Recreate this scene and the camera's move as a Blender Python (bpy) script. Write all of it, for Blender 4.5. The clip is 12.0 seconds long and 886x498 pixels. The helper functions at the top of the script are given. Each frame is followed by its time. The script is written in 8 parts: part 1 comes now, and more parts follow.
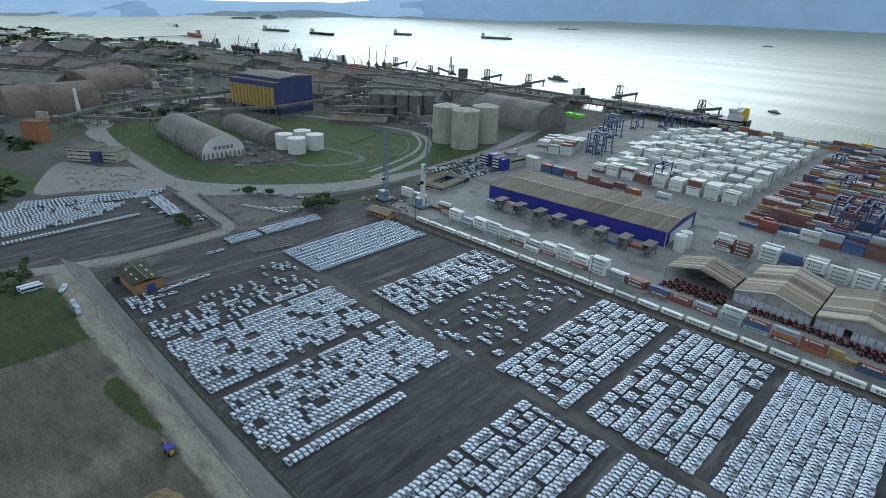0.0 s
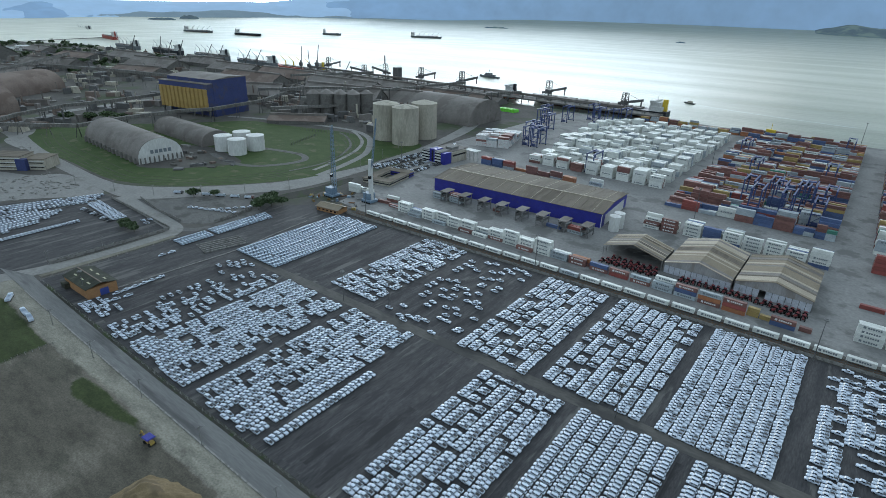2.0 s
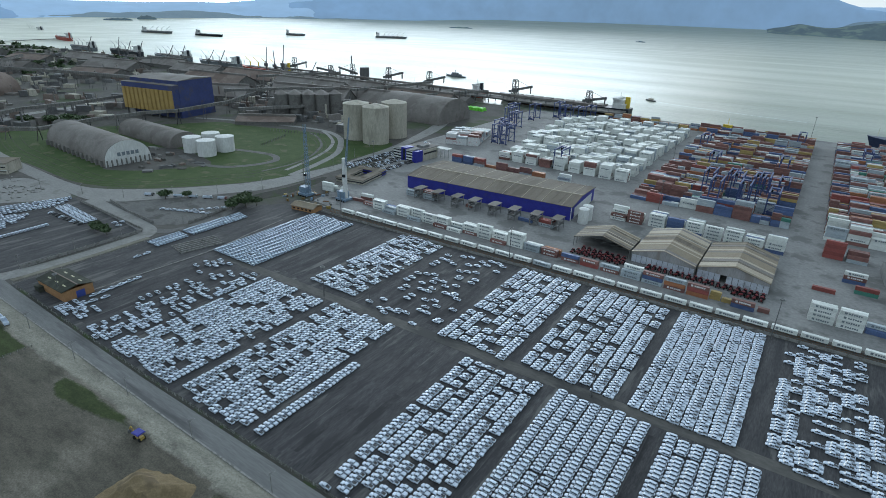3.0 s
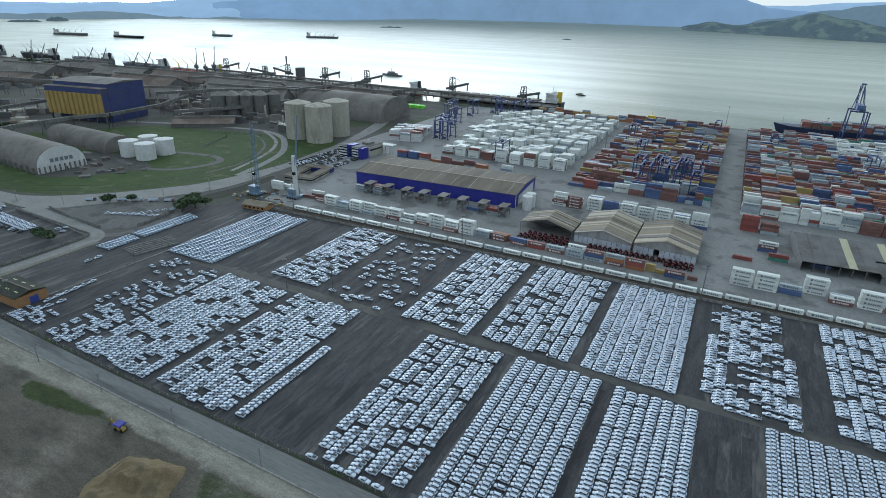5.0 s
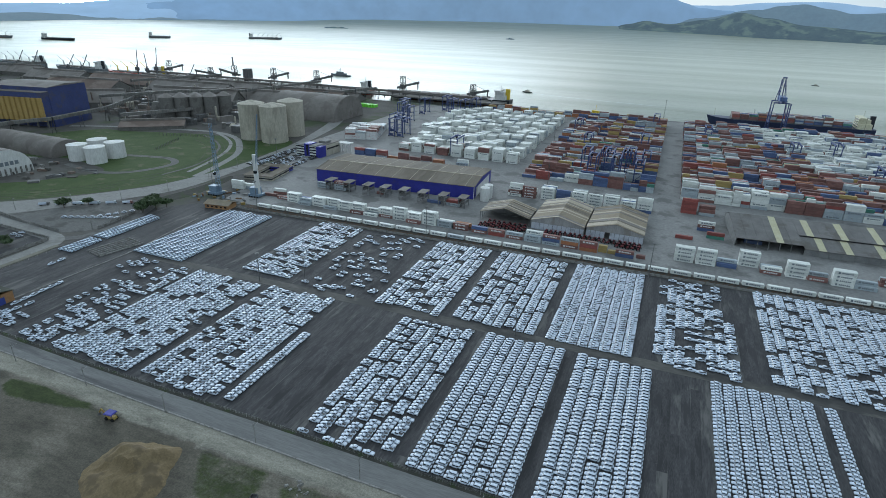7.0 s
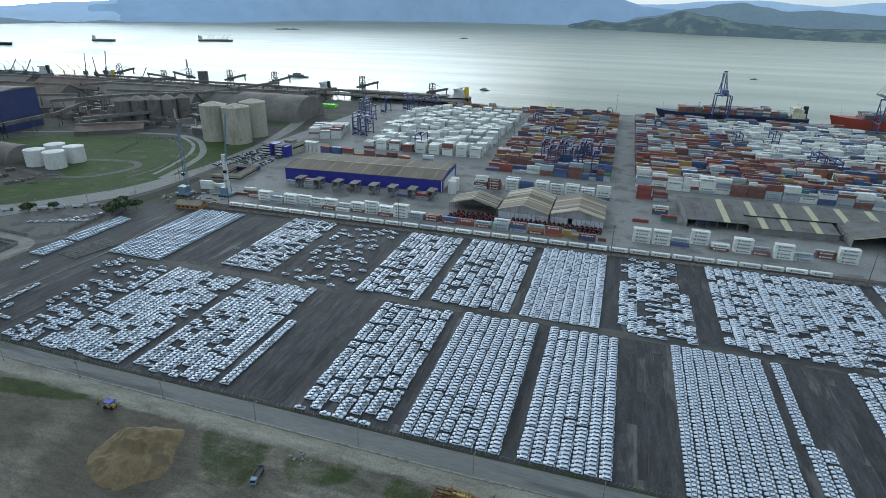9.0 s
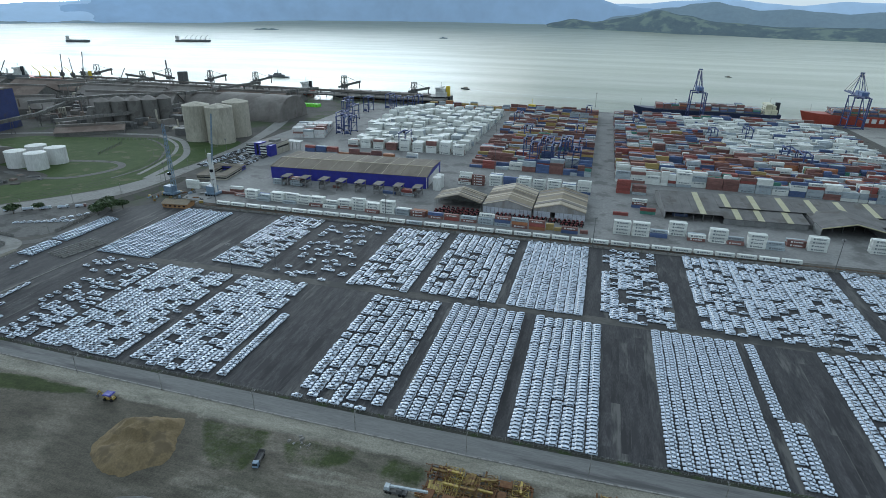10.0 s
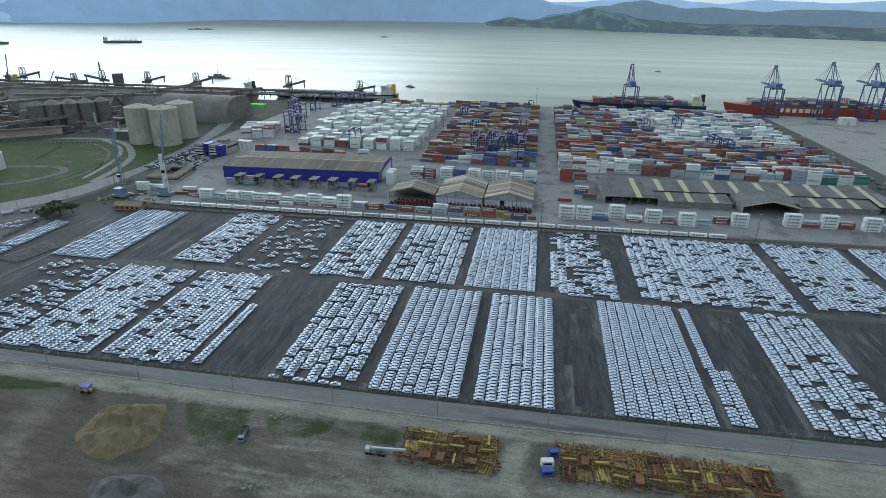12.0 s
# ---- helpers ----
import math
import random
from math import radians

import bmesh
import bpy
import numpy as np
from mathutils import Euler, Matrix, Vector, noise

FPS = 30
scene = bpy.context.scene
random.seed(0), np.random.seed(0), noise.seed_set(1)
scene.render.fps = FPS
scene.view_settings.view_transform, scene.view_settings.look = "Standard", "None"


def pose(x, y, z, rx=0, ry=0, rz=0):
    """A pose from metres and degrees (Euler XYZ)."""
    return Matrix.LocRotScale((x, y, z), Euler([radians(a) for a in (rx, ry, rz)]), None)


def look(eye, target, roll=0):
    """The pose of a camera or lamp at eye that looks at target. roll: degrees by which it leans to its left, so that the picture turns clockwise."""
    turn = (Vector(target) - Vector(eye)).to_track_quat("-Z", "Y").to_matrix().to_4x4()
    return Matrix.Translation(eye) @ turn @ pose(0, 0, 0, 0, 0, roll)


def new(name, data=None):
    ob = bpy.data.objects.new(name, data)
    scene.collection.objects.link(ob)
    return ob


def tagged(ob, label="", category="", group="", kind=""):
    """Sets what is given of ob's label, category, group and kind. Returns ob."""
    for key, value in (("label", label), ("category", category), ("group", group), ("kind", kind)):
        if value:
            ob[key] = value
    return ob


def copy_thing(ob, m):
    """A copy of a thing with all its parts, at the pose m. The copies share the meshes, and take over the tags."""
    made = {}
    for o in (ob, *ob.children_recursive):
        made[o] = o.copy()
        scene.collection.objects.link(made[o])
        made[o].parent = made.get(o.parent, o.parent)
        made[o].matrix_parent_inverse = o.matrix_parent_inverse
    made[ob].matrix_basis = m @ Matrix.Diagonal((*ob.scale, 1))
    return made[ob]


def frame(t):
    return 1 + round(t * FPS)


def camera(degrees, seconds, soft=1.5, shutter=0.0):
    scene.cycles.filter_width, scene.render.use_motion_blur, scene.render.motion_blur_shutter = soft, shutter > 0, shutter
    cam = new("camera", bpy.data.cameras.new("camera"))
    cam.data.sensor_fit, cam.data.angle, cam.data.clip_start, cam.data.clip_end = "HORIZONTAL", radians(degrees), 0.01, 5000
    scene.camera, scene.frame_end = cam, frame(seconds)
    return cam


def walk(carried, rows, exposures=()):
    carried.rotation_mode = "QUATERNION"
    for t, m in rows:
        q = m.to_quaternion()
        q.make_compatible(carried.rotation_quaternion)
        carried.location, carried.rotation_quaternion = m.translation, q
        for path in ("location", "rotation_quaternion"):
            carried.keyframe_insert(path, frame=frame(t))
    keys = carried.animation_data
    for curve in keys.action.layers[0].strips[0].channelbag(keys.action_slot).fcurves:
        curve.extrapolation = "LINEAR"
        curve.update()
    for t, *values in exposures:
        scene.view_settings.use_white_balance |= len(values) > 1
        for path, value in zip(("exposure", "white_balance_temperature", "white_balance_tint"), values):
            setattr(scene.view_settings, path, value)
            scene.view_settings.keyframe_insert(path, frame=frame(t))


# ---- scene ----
cam = camera(77.1, 12.0, soft=0.25)
PATH = [
    (0, (-3.03, 127.718, 169.498), (-4.3, 129.035, 168.69), 2.0),
    (0.5, (-1.261, 123.028, 169.392), (-2.496, 124.378, 168.585), 1.9),
    (1, (0.031, 117.833, 169.393), (-1.16, 119.222, 168.587), 1.9),
    (1.5, (1.042, 112.404, 169.272), (-0.106, 113.83, 168.467), 1.9),
    (2, (2.219, 106.838, 169.066), (1.114, 108.299, 168.263), 1.8),
    (2.5, (3.261, 101.09, 168.905), (2.201, 102.585, 168.104), 1.8),
    (3, (4.136, 95.333, 168.981), (3.121, 96.859, 168.182), 1.8),
    (5, (5.68, 72.41, 168.404), (4.847, 74.046, 167.609), 1.6),
    (5.5, (5.536, 66.694, 168.27), (4.74, 68.349, 167.477), 1.6),
    (6, (5.566, 60.996, 168.229), (4.81, 62.67, 167.437), 1.6),
    (6.5, (5.518, 55.365, 168.124), (4.8, 57.057, 167.333), 1.5),
    (7, (5.171, 49.645, 167.913), (4.495, 51.354, 167.123), 1.5),
    (8.8, (2.947, 29.936, 167.107), (2.401, 31.691, 166.318), 1.1),
    (9, (2.722, 27.498, 167.054), (2.18, 29.256, 166.268), 1.1),
    (9.5, (2.561, 21.615, 166.93), (2.038, 23.379, 166.145), 1.1),
    (10, (2.506, 15.896, 167.12), (2.025, 17.671, 166.334), 1.0),
    (10.5, (2.034, 9.972, 167.534), (1.612, 11.761, 166.746), 1.0),
    (11, (1.697, 4.093, 167.786), (1.33, 5.894, 166.997), 1.0),
    (11.5, (1.316, -1.544, 167.814), (0.997, 0.266, 167.024), 0.9),
    (12, (1.013, -7.511, 167.574), (0.712, -5.697, 166.787), 0.8),
]
walk(cam, [(t, look(eye, target, roll)) for t, eye, target, roll in PATH])

# ---- light ----
world = bpy.data.worlds.new("overcast_sky")
scene.world = world
world.use_nodes = True
wn, wl = world.node_tree.nodes, world.node_tree.links
wn.clear()
SUN_AZ, SUN_EL = 32.0, 14.0  # degrees left of +y, degrees above the horizon
sky = wn.new("ShaderNodeTexSky")
sky.sky_type = 'NISHITA'
sky.sun_disc = False
sky.sun_elevation, sky.sun_rotation = radians(SUN_EL), radians(-SUN_AZ)
sky.dust_density, sky.ozone_density = 2.0, 2.0
tc = wn.new("ShaderNodeTexCoord")
stretch = wn.new("ShaderNodeMapping")
stretch.inputs["Scale"].default_value = (1.0, 1.0, 3.5)
clouds = wn.new("ShaderNodeTexNoise")
clouds.inputs["Scale"].default_value, clouds.inputs["Detail"].default_value = 2.6, 7.0
cramp = wn.new("ShaderNodeValToRGB")
cramp.color_ramp.elements[0].position, cramp.color_ramp.elements[1].position = 0.34, 0.68
cramp.color_ramp.elements[0].color, cramp.color_ramp.elements[1].color = (5.0, 6.6, 7.95, 1), (7.4, 9.2, 10.4, 1)
# cloud is brighter round the veiled sun
dot = wn.new("ShaderNodeVectorMath")
dot.operation = 'DOT_PRODUCT'
dot.inputs[1].default_value = (-math.sin(radians(37)), math.cos(radians(37)), 0.06)
pos = wn.new("ShaderNodeMapRange")
pos.interpolation_type = 'SMOOTHERSTEP'
pos.inputs["From Min"].default_value, pos.inputs["From Max"].default_value = 0.84, 1.0
pos.inputs["To Min"].default_value, pos.inputs["To Max"].default_value = 0.84, 6.6
glow = wn.new("ShaderNodeVectorMath")
glow.operation = 'SCALE'
wl.new(tc.outputs["Generated"], dot.inputs[0])
wl.new(dot.outputs["Value"], pos.inputs["Value"])
wl.new(cramp.outputs[0], glow.inputs[0])
sepz = wn.new("ShaderNodeSeparateXYZ")
low = wn.new("ShaderNodeMapRange")
low.interpolation_type = 'SMOOTHERSTEP'
low.inputs["From Min"].default_value, low.inputs["From Max"].default_value = 0.05, 0.40
low.inputs["To Min"].default_value, low.inputs["To Max"].default_value = 0.92, 1.08
mul = wn.new("ShaderNodeMath")
mul.operation = 'MULTIPLY'
wl.new(tc.outputs["Generated"], sepz.inputs[0])
wl.new(sepz.outputs[2], low.inputs["Value"])
wl.new(low.outputs[0], mul.inputs[0])
wl.new(pos.outputs[0], mul.inputs[1])
wl.new(mul.outputs[0], glow.inputs["Scale"])
cmix = wn.new("ShaderNodeMix")
cmix.data_type = 'RGBA'
cmix.inputs[0].default_value = 0.86
wbg, wout = wn.new("ShaderNodeBackground"), wn.new("ShaderNodeOutputWorld")
wbg.inputs["Strength"].default_value = 0.142
wl.new(tc.outputs["Generated"], stretch.inputs["Vector"])
wl.new(stretch.outputs[0], clouds.inputs["Vector"])
wl.new(clouds.outputs["Fac"], cramp.inputs["Fac"])
wl.new(sky.outputs[0], cmix.inputs[6])
wl.new(glow.outputs[0], cmix.inputs[7])
wl.new(cmix.outputs[2], wbg.inputs["Color"])
wl.new(wbg.outputs[0], wout.inputs["Surface"])
sun = new("sun", bpy.data.lights.new("sun", 'SUN'))
sun.data.energy, sun.data.angle, sun.data.color = 0.5, radians(50), (1.0, 0.96, 0.9)
sun.matrix_world = look((0, 0, 300), (math.sin(radians(SUN_AZ)), -math.cos(radians(SUN_AZ)), 300 - math.tan(radians(SUN_EL))))


# ---- mesh builder ----
class Shape:
    """Points and faces of one mesh, with a material index for each face."""

    def __init__(self):
        self.v, self.f, self.m = [], [], []

    def add(self, pts, faces, m=0):
        n = len(self.v)
        self.v += [tuple(p) for p in pts]
        self.f += [tuple(n + i for i in f) for f in faces]
        self.m += [m] * len(faces)
        return self

    def box(self, x0, x1, y0, y1, z0, z1, m=0, taper=0.0):
        t = taper
        p = [(x0, y0, z0), (x1, y0, z0), (x1, y1, z0), (x0, y1, z0),
             (x0 + t, y0 + t, z1), (x1 - t, y0 + t, z1), (x1 - t, y1 - t, z1), (x0 + t, y1 - t, z1)]
        return self.add(p, [(3, 2, 1, 0), (4, 5, 6, 7), (0, 1, 5, 4), (1, 2, 6, 5), (2, 3, 7, 6), (3, 0, 4, 7)], m)

    def beam(self, a, b, w, h=None, m=0):
        """A straight bar from a to b with a section of w by h."""
        h = w if h is None else h
        a, b = Vector(a), Vector(b)
        d = (b - a).normalized()
        side = d.cross(Vector((0, 0, 1)))
        side = side.normalized() if side.length > 1e-4 else Vector((1, 0, 0))
        up = side.cross(d)
        p = []
        for c in (a, b):
            for s, u in ((-1, -1), (1, -1), (1, 1), (-1, 1)):
                p.append(c + side * (s * w / 2) + up * (u * h / 2))
        return self.add(p, [(0, 1, 2, 3), (7, 6, 5, 4), (0, 4, 5, 1), (1, 5, 6, 2), (2, 6, 7, 3), (3, 7, 4, 0)], m)

    def cyl(self, x, y, z0, z1, r, n=16, m=0, top=None, cap=True):
        r2 = r if top is None else top
        p = [(x + r * math.cos(6.28318 * i / n), y + r * math.sin(6.28318 * i / n), z0) for i in range(n)]
        p += [(x + r2 * math.cos(6.28318 * i / n), y + r2 * math.sin(6.28318 * i / n), z1) for i in range(n)]
        f = [(i, (i + 1) % n, n + (i + 1) % n, n + i) for i in range(n)]
        if cap:
            f += [tuple(range(n - 1, -1, -1)), tuple(range(n, 2 * n))]
        return self.add(p, f, m)

    def tube(self, a, b, r, n=10, m=0):
        """A round bar from a to b."""
        a, b = Vector(a), Vector(b)
        d = (b - a).normalized()
        s = d.orthogonal().normalized()
        u = d.cross(s)
        p = [c + (s * math.cos(6.28318 * i / n) + u * math.sin(6.28318 * i / n)) * r for c in (a, b) for i in range(n)]
        f = [(i, (i + 1) % n, n + (i + 1) % n, n + i) for i in range(n)] + [tuple(range(n - 1, -1, -1)), tuple(range(n, 2 * n))]
        return self.add(p, f, m)

    def slab(self, poly, z0, z1, m=0):
        """A flat slab over an outline."""
        n = len(poly)
        p = [(x, y, z0) for x, y in poly] + [(x, y, z1) for x, y in poly]
        f = [tuple(range(n - 1, -1, -1)), tuple(range(n, 2 * n))] + [(i, (i + 1) % n, n + (i + 1) % n, n + i) for i in range(n)]
        return self.add(p, f, m)

    def prism(self, prof, x0, x1, m=0):
        """An outline in y and z drawn out along x."""
        n = len(prof)
        p = [(x0, y, z) for y, z in prof] + [(x1, y, z) for y, z in prof]
        f = [tuple(range(n)), tuple(range(2 * n - 1, n - 1, -1))] + [(i, n + i, n + (i + 1) % n, (i + 1) % n) for i in range(n)]
        return self.add(p, f, m)

    def loft(self, rings, m=0, caps=True):
        n = len(rings[0])
        p = [q for r in rings for q in r]
        f = []
        for k in range(len(rings) - 1):
            f += [(k * n + i, k * n + (i + 1) % n, (k + 1) * n + (i + 1) % n, (k + 1) * n + i) for i in range(n)]
        if caps:
            f += [tuple(range(n - 1, -1, -1)), tuple(range((len(rings) - 1) * n, len(rings) * n))]
        return self.add(p, f, m)

    def join(self, other, mtx=None, m=None):
        n = len(self.v)
        self.v += [tuple(mtx @ Vector(p)) for p in other.v] if mtx else other.v
        self.f += [tuple(n + i for i in f) for f in other.f]
        self.m += other.m if m is None else [m] * len(other.f)
        return self

    def mesh(self, name, mats, smooth=False):
        me = bpy.data.meshes.new(name)
        me.from_pydata(self.v, [], self.f)
        for mt in (mats if isinstance(mats, (list, tuple)) else [mats]):
            me.materials.append(mt)
        me.polygons.foreach_set("material_index", self.m)
        if smooth:
            me.polygons.foreach_set("use_smooth", [True] * len(self.f))
            me.set_sharp_from_angle(angle=radians(40))
        me.update()
        return me


def part(name, shape, mats, parent=None, label="", smooth=False, at=None):
    """One mesh object, under a thing or a part."""
    ob = new(name, shape.mesh(name, mats, smooth))
    if parent is not None:
        ob.parent = parent
    if at is not None:
        ob.matrix_basis = at
    return tagged(ob, label)


def thing(name, label, category, at=None, group="", kind=""):
    """An empty at the base of a thing with parts."""
    ob = new(name)
    if at is not None:
        ob.matrix_basis = at
    return tagged(ob, label, category, group, kind)


def many(name, shape, mats, places, label, category):
    """One joined mesh with the shape at each place (x, y, z, turn, length, height, width) for what is too many to count."""
    base = np.array(shape.v)
    n, k = len(base), len(places)
    pl = np.array(places)
    c, s = np.cos(pl[:, 3])[:, None], np.sin(pl[:, 3])[:, None]
    wide = pl[:, 6][:, None] if pl.shape[1] > 6 else 1.0
    bx, by, bz = base[None, :, 0] * pl[:, 4][:, None], base[None, :, 1] * wide, base[None, :, 2] * pl[:, 5][:, None]
    v = np.stack([bx * c - by * s + pl[:, 0][:, None], bx * s + by * c + pl[:, 1][:, None], bz + pl[:, 2][:, None]], -1).reshape(-1, 3)
    sizes = np.array([len(f) for f in shape.f])
    loops = np.concatenate([np.array(f) for f in shape.f])
    loops = (loops[None, :] + (np.arange(k) * n)[:, None]).ravel()
    sizes_all = np.tile(sizes, k)
    me = bpy.data.meshes.new(name)
    me.vertices.add(len(v))
    me.vertices.foreach_set("co", v.ravel())
    me.loops.add(len(loops))
    me.loops.foreach_set("vertex_index", loops.astype(np.int32))
    me.polygons.add(len(sizes_all))
    me.polygons.foreach_set("loop_start", np.concatenate([[0], np.cumsum(sizes_all)[:-1]]).astype(np.int32))
    me.polygons.foreach_set("loop_total", sizes_all.astype(np.int32))
    me.polygons.foreach_set("material_index", np.tile(np.array(shape.m), k).astype(np.int32))
    for mt in mats:
        me.materials.append(mt)
    me.update(calc_edges=True)
    me.validate()
    me.shade_flat()
    return tagged(new(name, me), label, category, kind="stuff")


# ---- materials ----
def mat(name, c1, c2=None, scale=1.0, rough=0.8, metal=0.0, bump=0.0, fine=8.0, stain=None, stain_scale=0.05, stain_at=0.6,
        stretch=(1, 1, 1), vary=0.0, local=False, spec=None, grit=0.28):
    """Two tones by a noise at one scale, a finer grain over it, and stains with an outline of their own."""
    m = bpy.data.materials.new(name)
    m.use_nodes = True
    nt = m.node_tree
    N, L = nt.nodes, nt.links
    b = N["Principled BSDF"]
    b.inputs["Roughness"].default_value, b.inputs["Metallic"].default_value = rough, metal
    b.inputs["Specular IOR Level"].default_value = spec if spec is not None else 0.15 if rough > 0.74 else 0.4
    c2 = c2 or tuple(0.8 * c for c in c1)
    if local:
        src = N.new("ShaderNodeTexCoord").outputs["Object"]
    else:
        src = N.new("ShaderNodeNewGeometry").outputs["Position"]
    mp = N.new("ShaderNodeMapping")
    mp.inputs["Scale"].default_value = stretch
    L.new(src, mp.inputs["Vector"])

    def noise_tex(sc, det):
        n = N.new("ShaderNodeTexNoise")
        n.inputs["Scale"].default_value, n.inputs["Detail"].default_value, n.inputs["Roughness"].default_value = sc, det, 0.6
        L.new(mp.outputs[0], n.inputs["Vector"])
        return n.outputs["Fac"]

    def ramp(fac, p0, p1):
        r = N.new("ShaderNodeMapRange")
        r.inputs["From Min"].default_value, r.inputs["From Max"].default_value = p0, p1
        L.new(fac, r.inputs["Value"])
        return r.outputs[0]

    def blend(fac, a, c, kind='MIX'):
        x = N.new("ShaderNodeMix")
        x.data_type, x.blend_type = 'RGBA', kind
        for sock, val in ((0, fac), (6, a), (7, c)):
            if isinstance(val, (tuple, float)):
                x.inputs[sock].default_value = (*val, 1) if isinstance(val, tuple) else val
            else:
                L.new(val, x.inputs[sock])
        return x.outputs[2]

    col = blend(ramp(noise_tex(scale, 4), 0.36, 0.64), tuple(c1), tuple(c2))
    grain = noise_tex(scale * fine, 3)
    col = blend(ramp(grain, 0.3, 0.7), col, blend(grit, col, (0.0, 0.0, 0.0)))
    if stain:
        col = blend(ramp(noise_tex(stain_scale, 6), stain_at - 0.03, stain_at + 0.05), col, tuple(stain))
    if vary:
        h = N.new("ShaderNodeHueSaturation")
        rnd = N.new("ShaderNodeNewGeometry").outputs["Random Per Island"]
        oi = N.new("ShaderNodeObjectInfo").outputs["Random"]
        mx = N.new("ShaderNodeMath")
        mx.operation = 'ADD'
        L.new(rnd, mx.inputs[0])
        L.new(oi, mx.inputs[1])
        wr = N.new("ShaderNodeMath")
        wr.operation = 'FRACT'
        L.new(mx.outputs[0], wr.inputs[0])
        mr = N.new("ShaderNodeMapRange")
        mr.inputs["To Min"].default_value, mr.inputs["To Max"].default_value = 1 - vary, 1 + vary * 0.6
        L.new(wr.outputs[0], mr.inputs["Value"])
        L.new(mr.outputs[0], h.inputs["Value"])
        L.new(col, h.inputs["Color"])
        col = h.outputs[0]
    L.new(col, b.inputs["Base Color"])
    if bump:
        bp = N.new("ShaderNodeBump")
        bp.inputs["Strength"].default_value, bp.inputs["Distance"].default_value = bump, 0.1
        L.new(grain, bp.inputs["Height"])
        L.new(bp.outputs[0], b.inputs["Normal"])
    return m


asphalt = mat("old_asphalt", (0.038, 0.038, 0.041), (0.069, 0.066, 0.068), 0.22, 0.8, fine=7, stain=(0.09, 0.087, 0.083), stain_scale=0.12, stain_at=0.58, stretch=(1, 0.16, 1), bump=0.2, spec=0.2, grit=0.5)
dust_road = mat("dusty_asphalt", (0.07, 0.067, 0.063), (0.105, 0.10, 0.092), 0.07, 0.8, fine=10, stain=(0.045, 0.044, 0.043), stain_scale=0.06, stain_at=0.53, stretch=(0.4, 1, 1))
road_tar = mat("worn_road_asphalt", (0.12, 0.12, 0.119), (0.15, 0.149, 0.147), 0.25, 0.8, fine=9, stain=(0.06, 0.059, 0.06), stain_scale=0.09, stain_at=0.58, stretch=(0.1, 1, 1), spec=0.25)
concrete = mat("yard_concrete", (0.185, 0.182, 0.178), (0.23, 0.226, 0.22), 0.03, 0.8, fine=14, stain=(0.115, 0.113, 0.11), stain_scale=0.035, stain_at=0.56)
pale_concrete = mat("pale_quay_concrete", (0.25, 0.243, 0.227), (0.3, 0.292, 0.272), 0.02, 0.85, fine=14, stain=(0.15, 0.146, 0.137), stain_scale=0.02, stain_at=0.56)
earth = mat("port_soil", (0.068, 0.064, 0.06), (0.1, 0.094, 0.086), 0.02, 0.95, fine=10, stain=(0.05, 0.062, 0.035), stain_scale=0.012, stain_at=0.56, bump=0.3)
verge_sand = mat("pale_verge_sand", (0.145, 0.137, 0.112), (0.185, 0.174, 0.142), 0.04, 0.95, fine=9, stain=(0.105, 0.098, 0.08), stain_scale=0.05, stain_at=0.55, stretch=(0.4, 1, 1), bump=0.4)
meadow_mat = mat("deep_green_meadow", (0.042, 0.068, 0.022), (0.06, 0.086, 0.032), 0.06, 0.95, fine=14, stain=(0.085, 0.088, 0.052), stain_scale=0.05, stain_at=0.6, bump=0.6)
sand_mat = mat("heap_sand", (0.145, 0.108, 0.062), (0.195, 0.146, 0.085), 0.12, 0.95, fine=10, stain=(0.105, 0.08, 0.05), stain_scale=0.12, stain_at=0.56, bump=0.8)
road_pale = mat("pale_dusty_road", (0.19, 0.186, 0.178), (0.235, 0.23, 0.22), 0.05, 0.85, fine=10, stain=(0.145, 0.14, 0.132), stain_scale=0.05, stain_at=0.57)
lot_grey = mat("grey_gravel_lot", (0.105, 0.103, 0.1), (0.14, 0.136, 0.13), 0.06, 0.9, fine=10, stain=(0.065, 0.063, 0.06), stain_scale=0.06, stain_at=0.55)
paving = mat("patched_asphalt_lane", (0.045, 0.044, 0.047), (0.074, 0.071, 0.074), 0.3, 0.85, fine=9, stain=(0.03, 0.029, 0.031), stain_scale=0.22, stain_at=0.53, stretch=(1, 0.2, 1), vary=0.25, spec=0.2, bump=0.2, grit=0.5)
track_soil = mat("weedy_track_ballast", (0.06, 0.065, 0.045), (0.085, 0.085, 0.062), 0.1, 0.95, fine=8, stain=(0.05, 0.07, 0.03), stain_scale=0.05, stain_at=0.5)
weedy = mat("weedy_dark_soil", (0.035, 0.036, 0.03), (0.052, 0.05, 0.043), 0.12, 0.95, fine=9, stain=(0.03, 0.042, 0.018), stain_scale=0.1, stain_at=0.55, bump=0.5)
pale_yard = mat("pale_worn_concrete", (0.21, 0.205, 0.195), (0.26, 0.252, 0.24), 0.06, 0.85, fine=10, stain=(0.12, 0.118, 0.11), stain_scale=0.06, stain_at=0.55)
rail_bed = mat("rail_ballast", (0.075, 0.07, 0.064), (0.11, 0.105, 0.095), 0.3, 0.95, fine=8)
car_white = mat("white_car_paint", (0.50, 0.565, 0.66), (0.57, 0.63, 0.72), 0.3, 0.3, vary=0.16, spec=0.5)
# pale blue variant of the car body colour, for some blocks
car_pale_blue = mat("pale_blue_protective_film", (0.37, 0.46, 0.57), (0.43, 0.52, 0.62), 0.3, 0.35, vary=0.14, spec=0.5)
car_glass = mat("car_glass", (0.014, 0.018, 0.024), (0.022, 0.027, 0.034), 0.5, 0.12, spec=0.7)
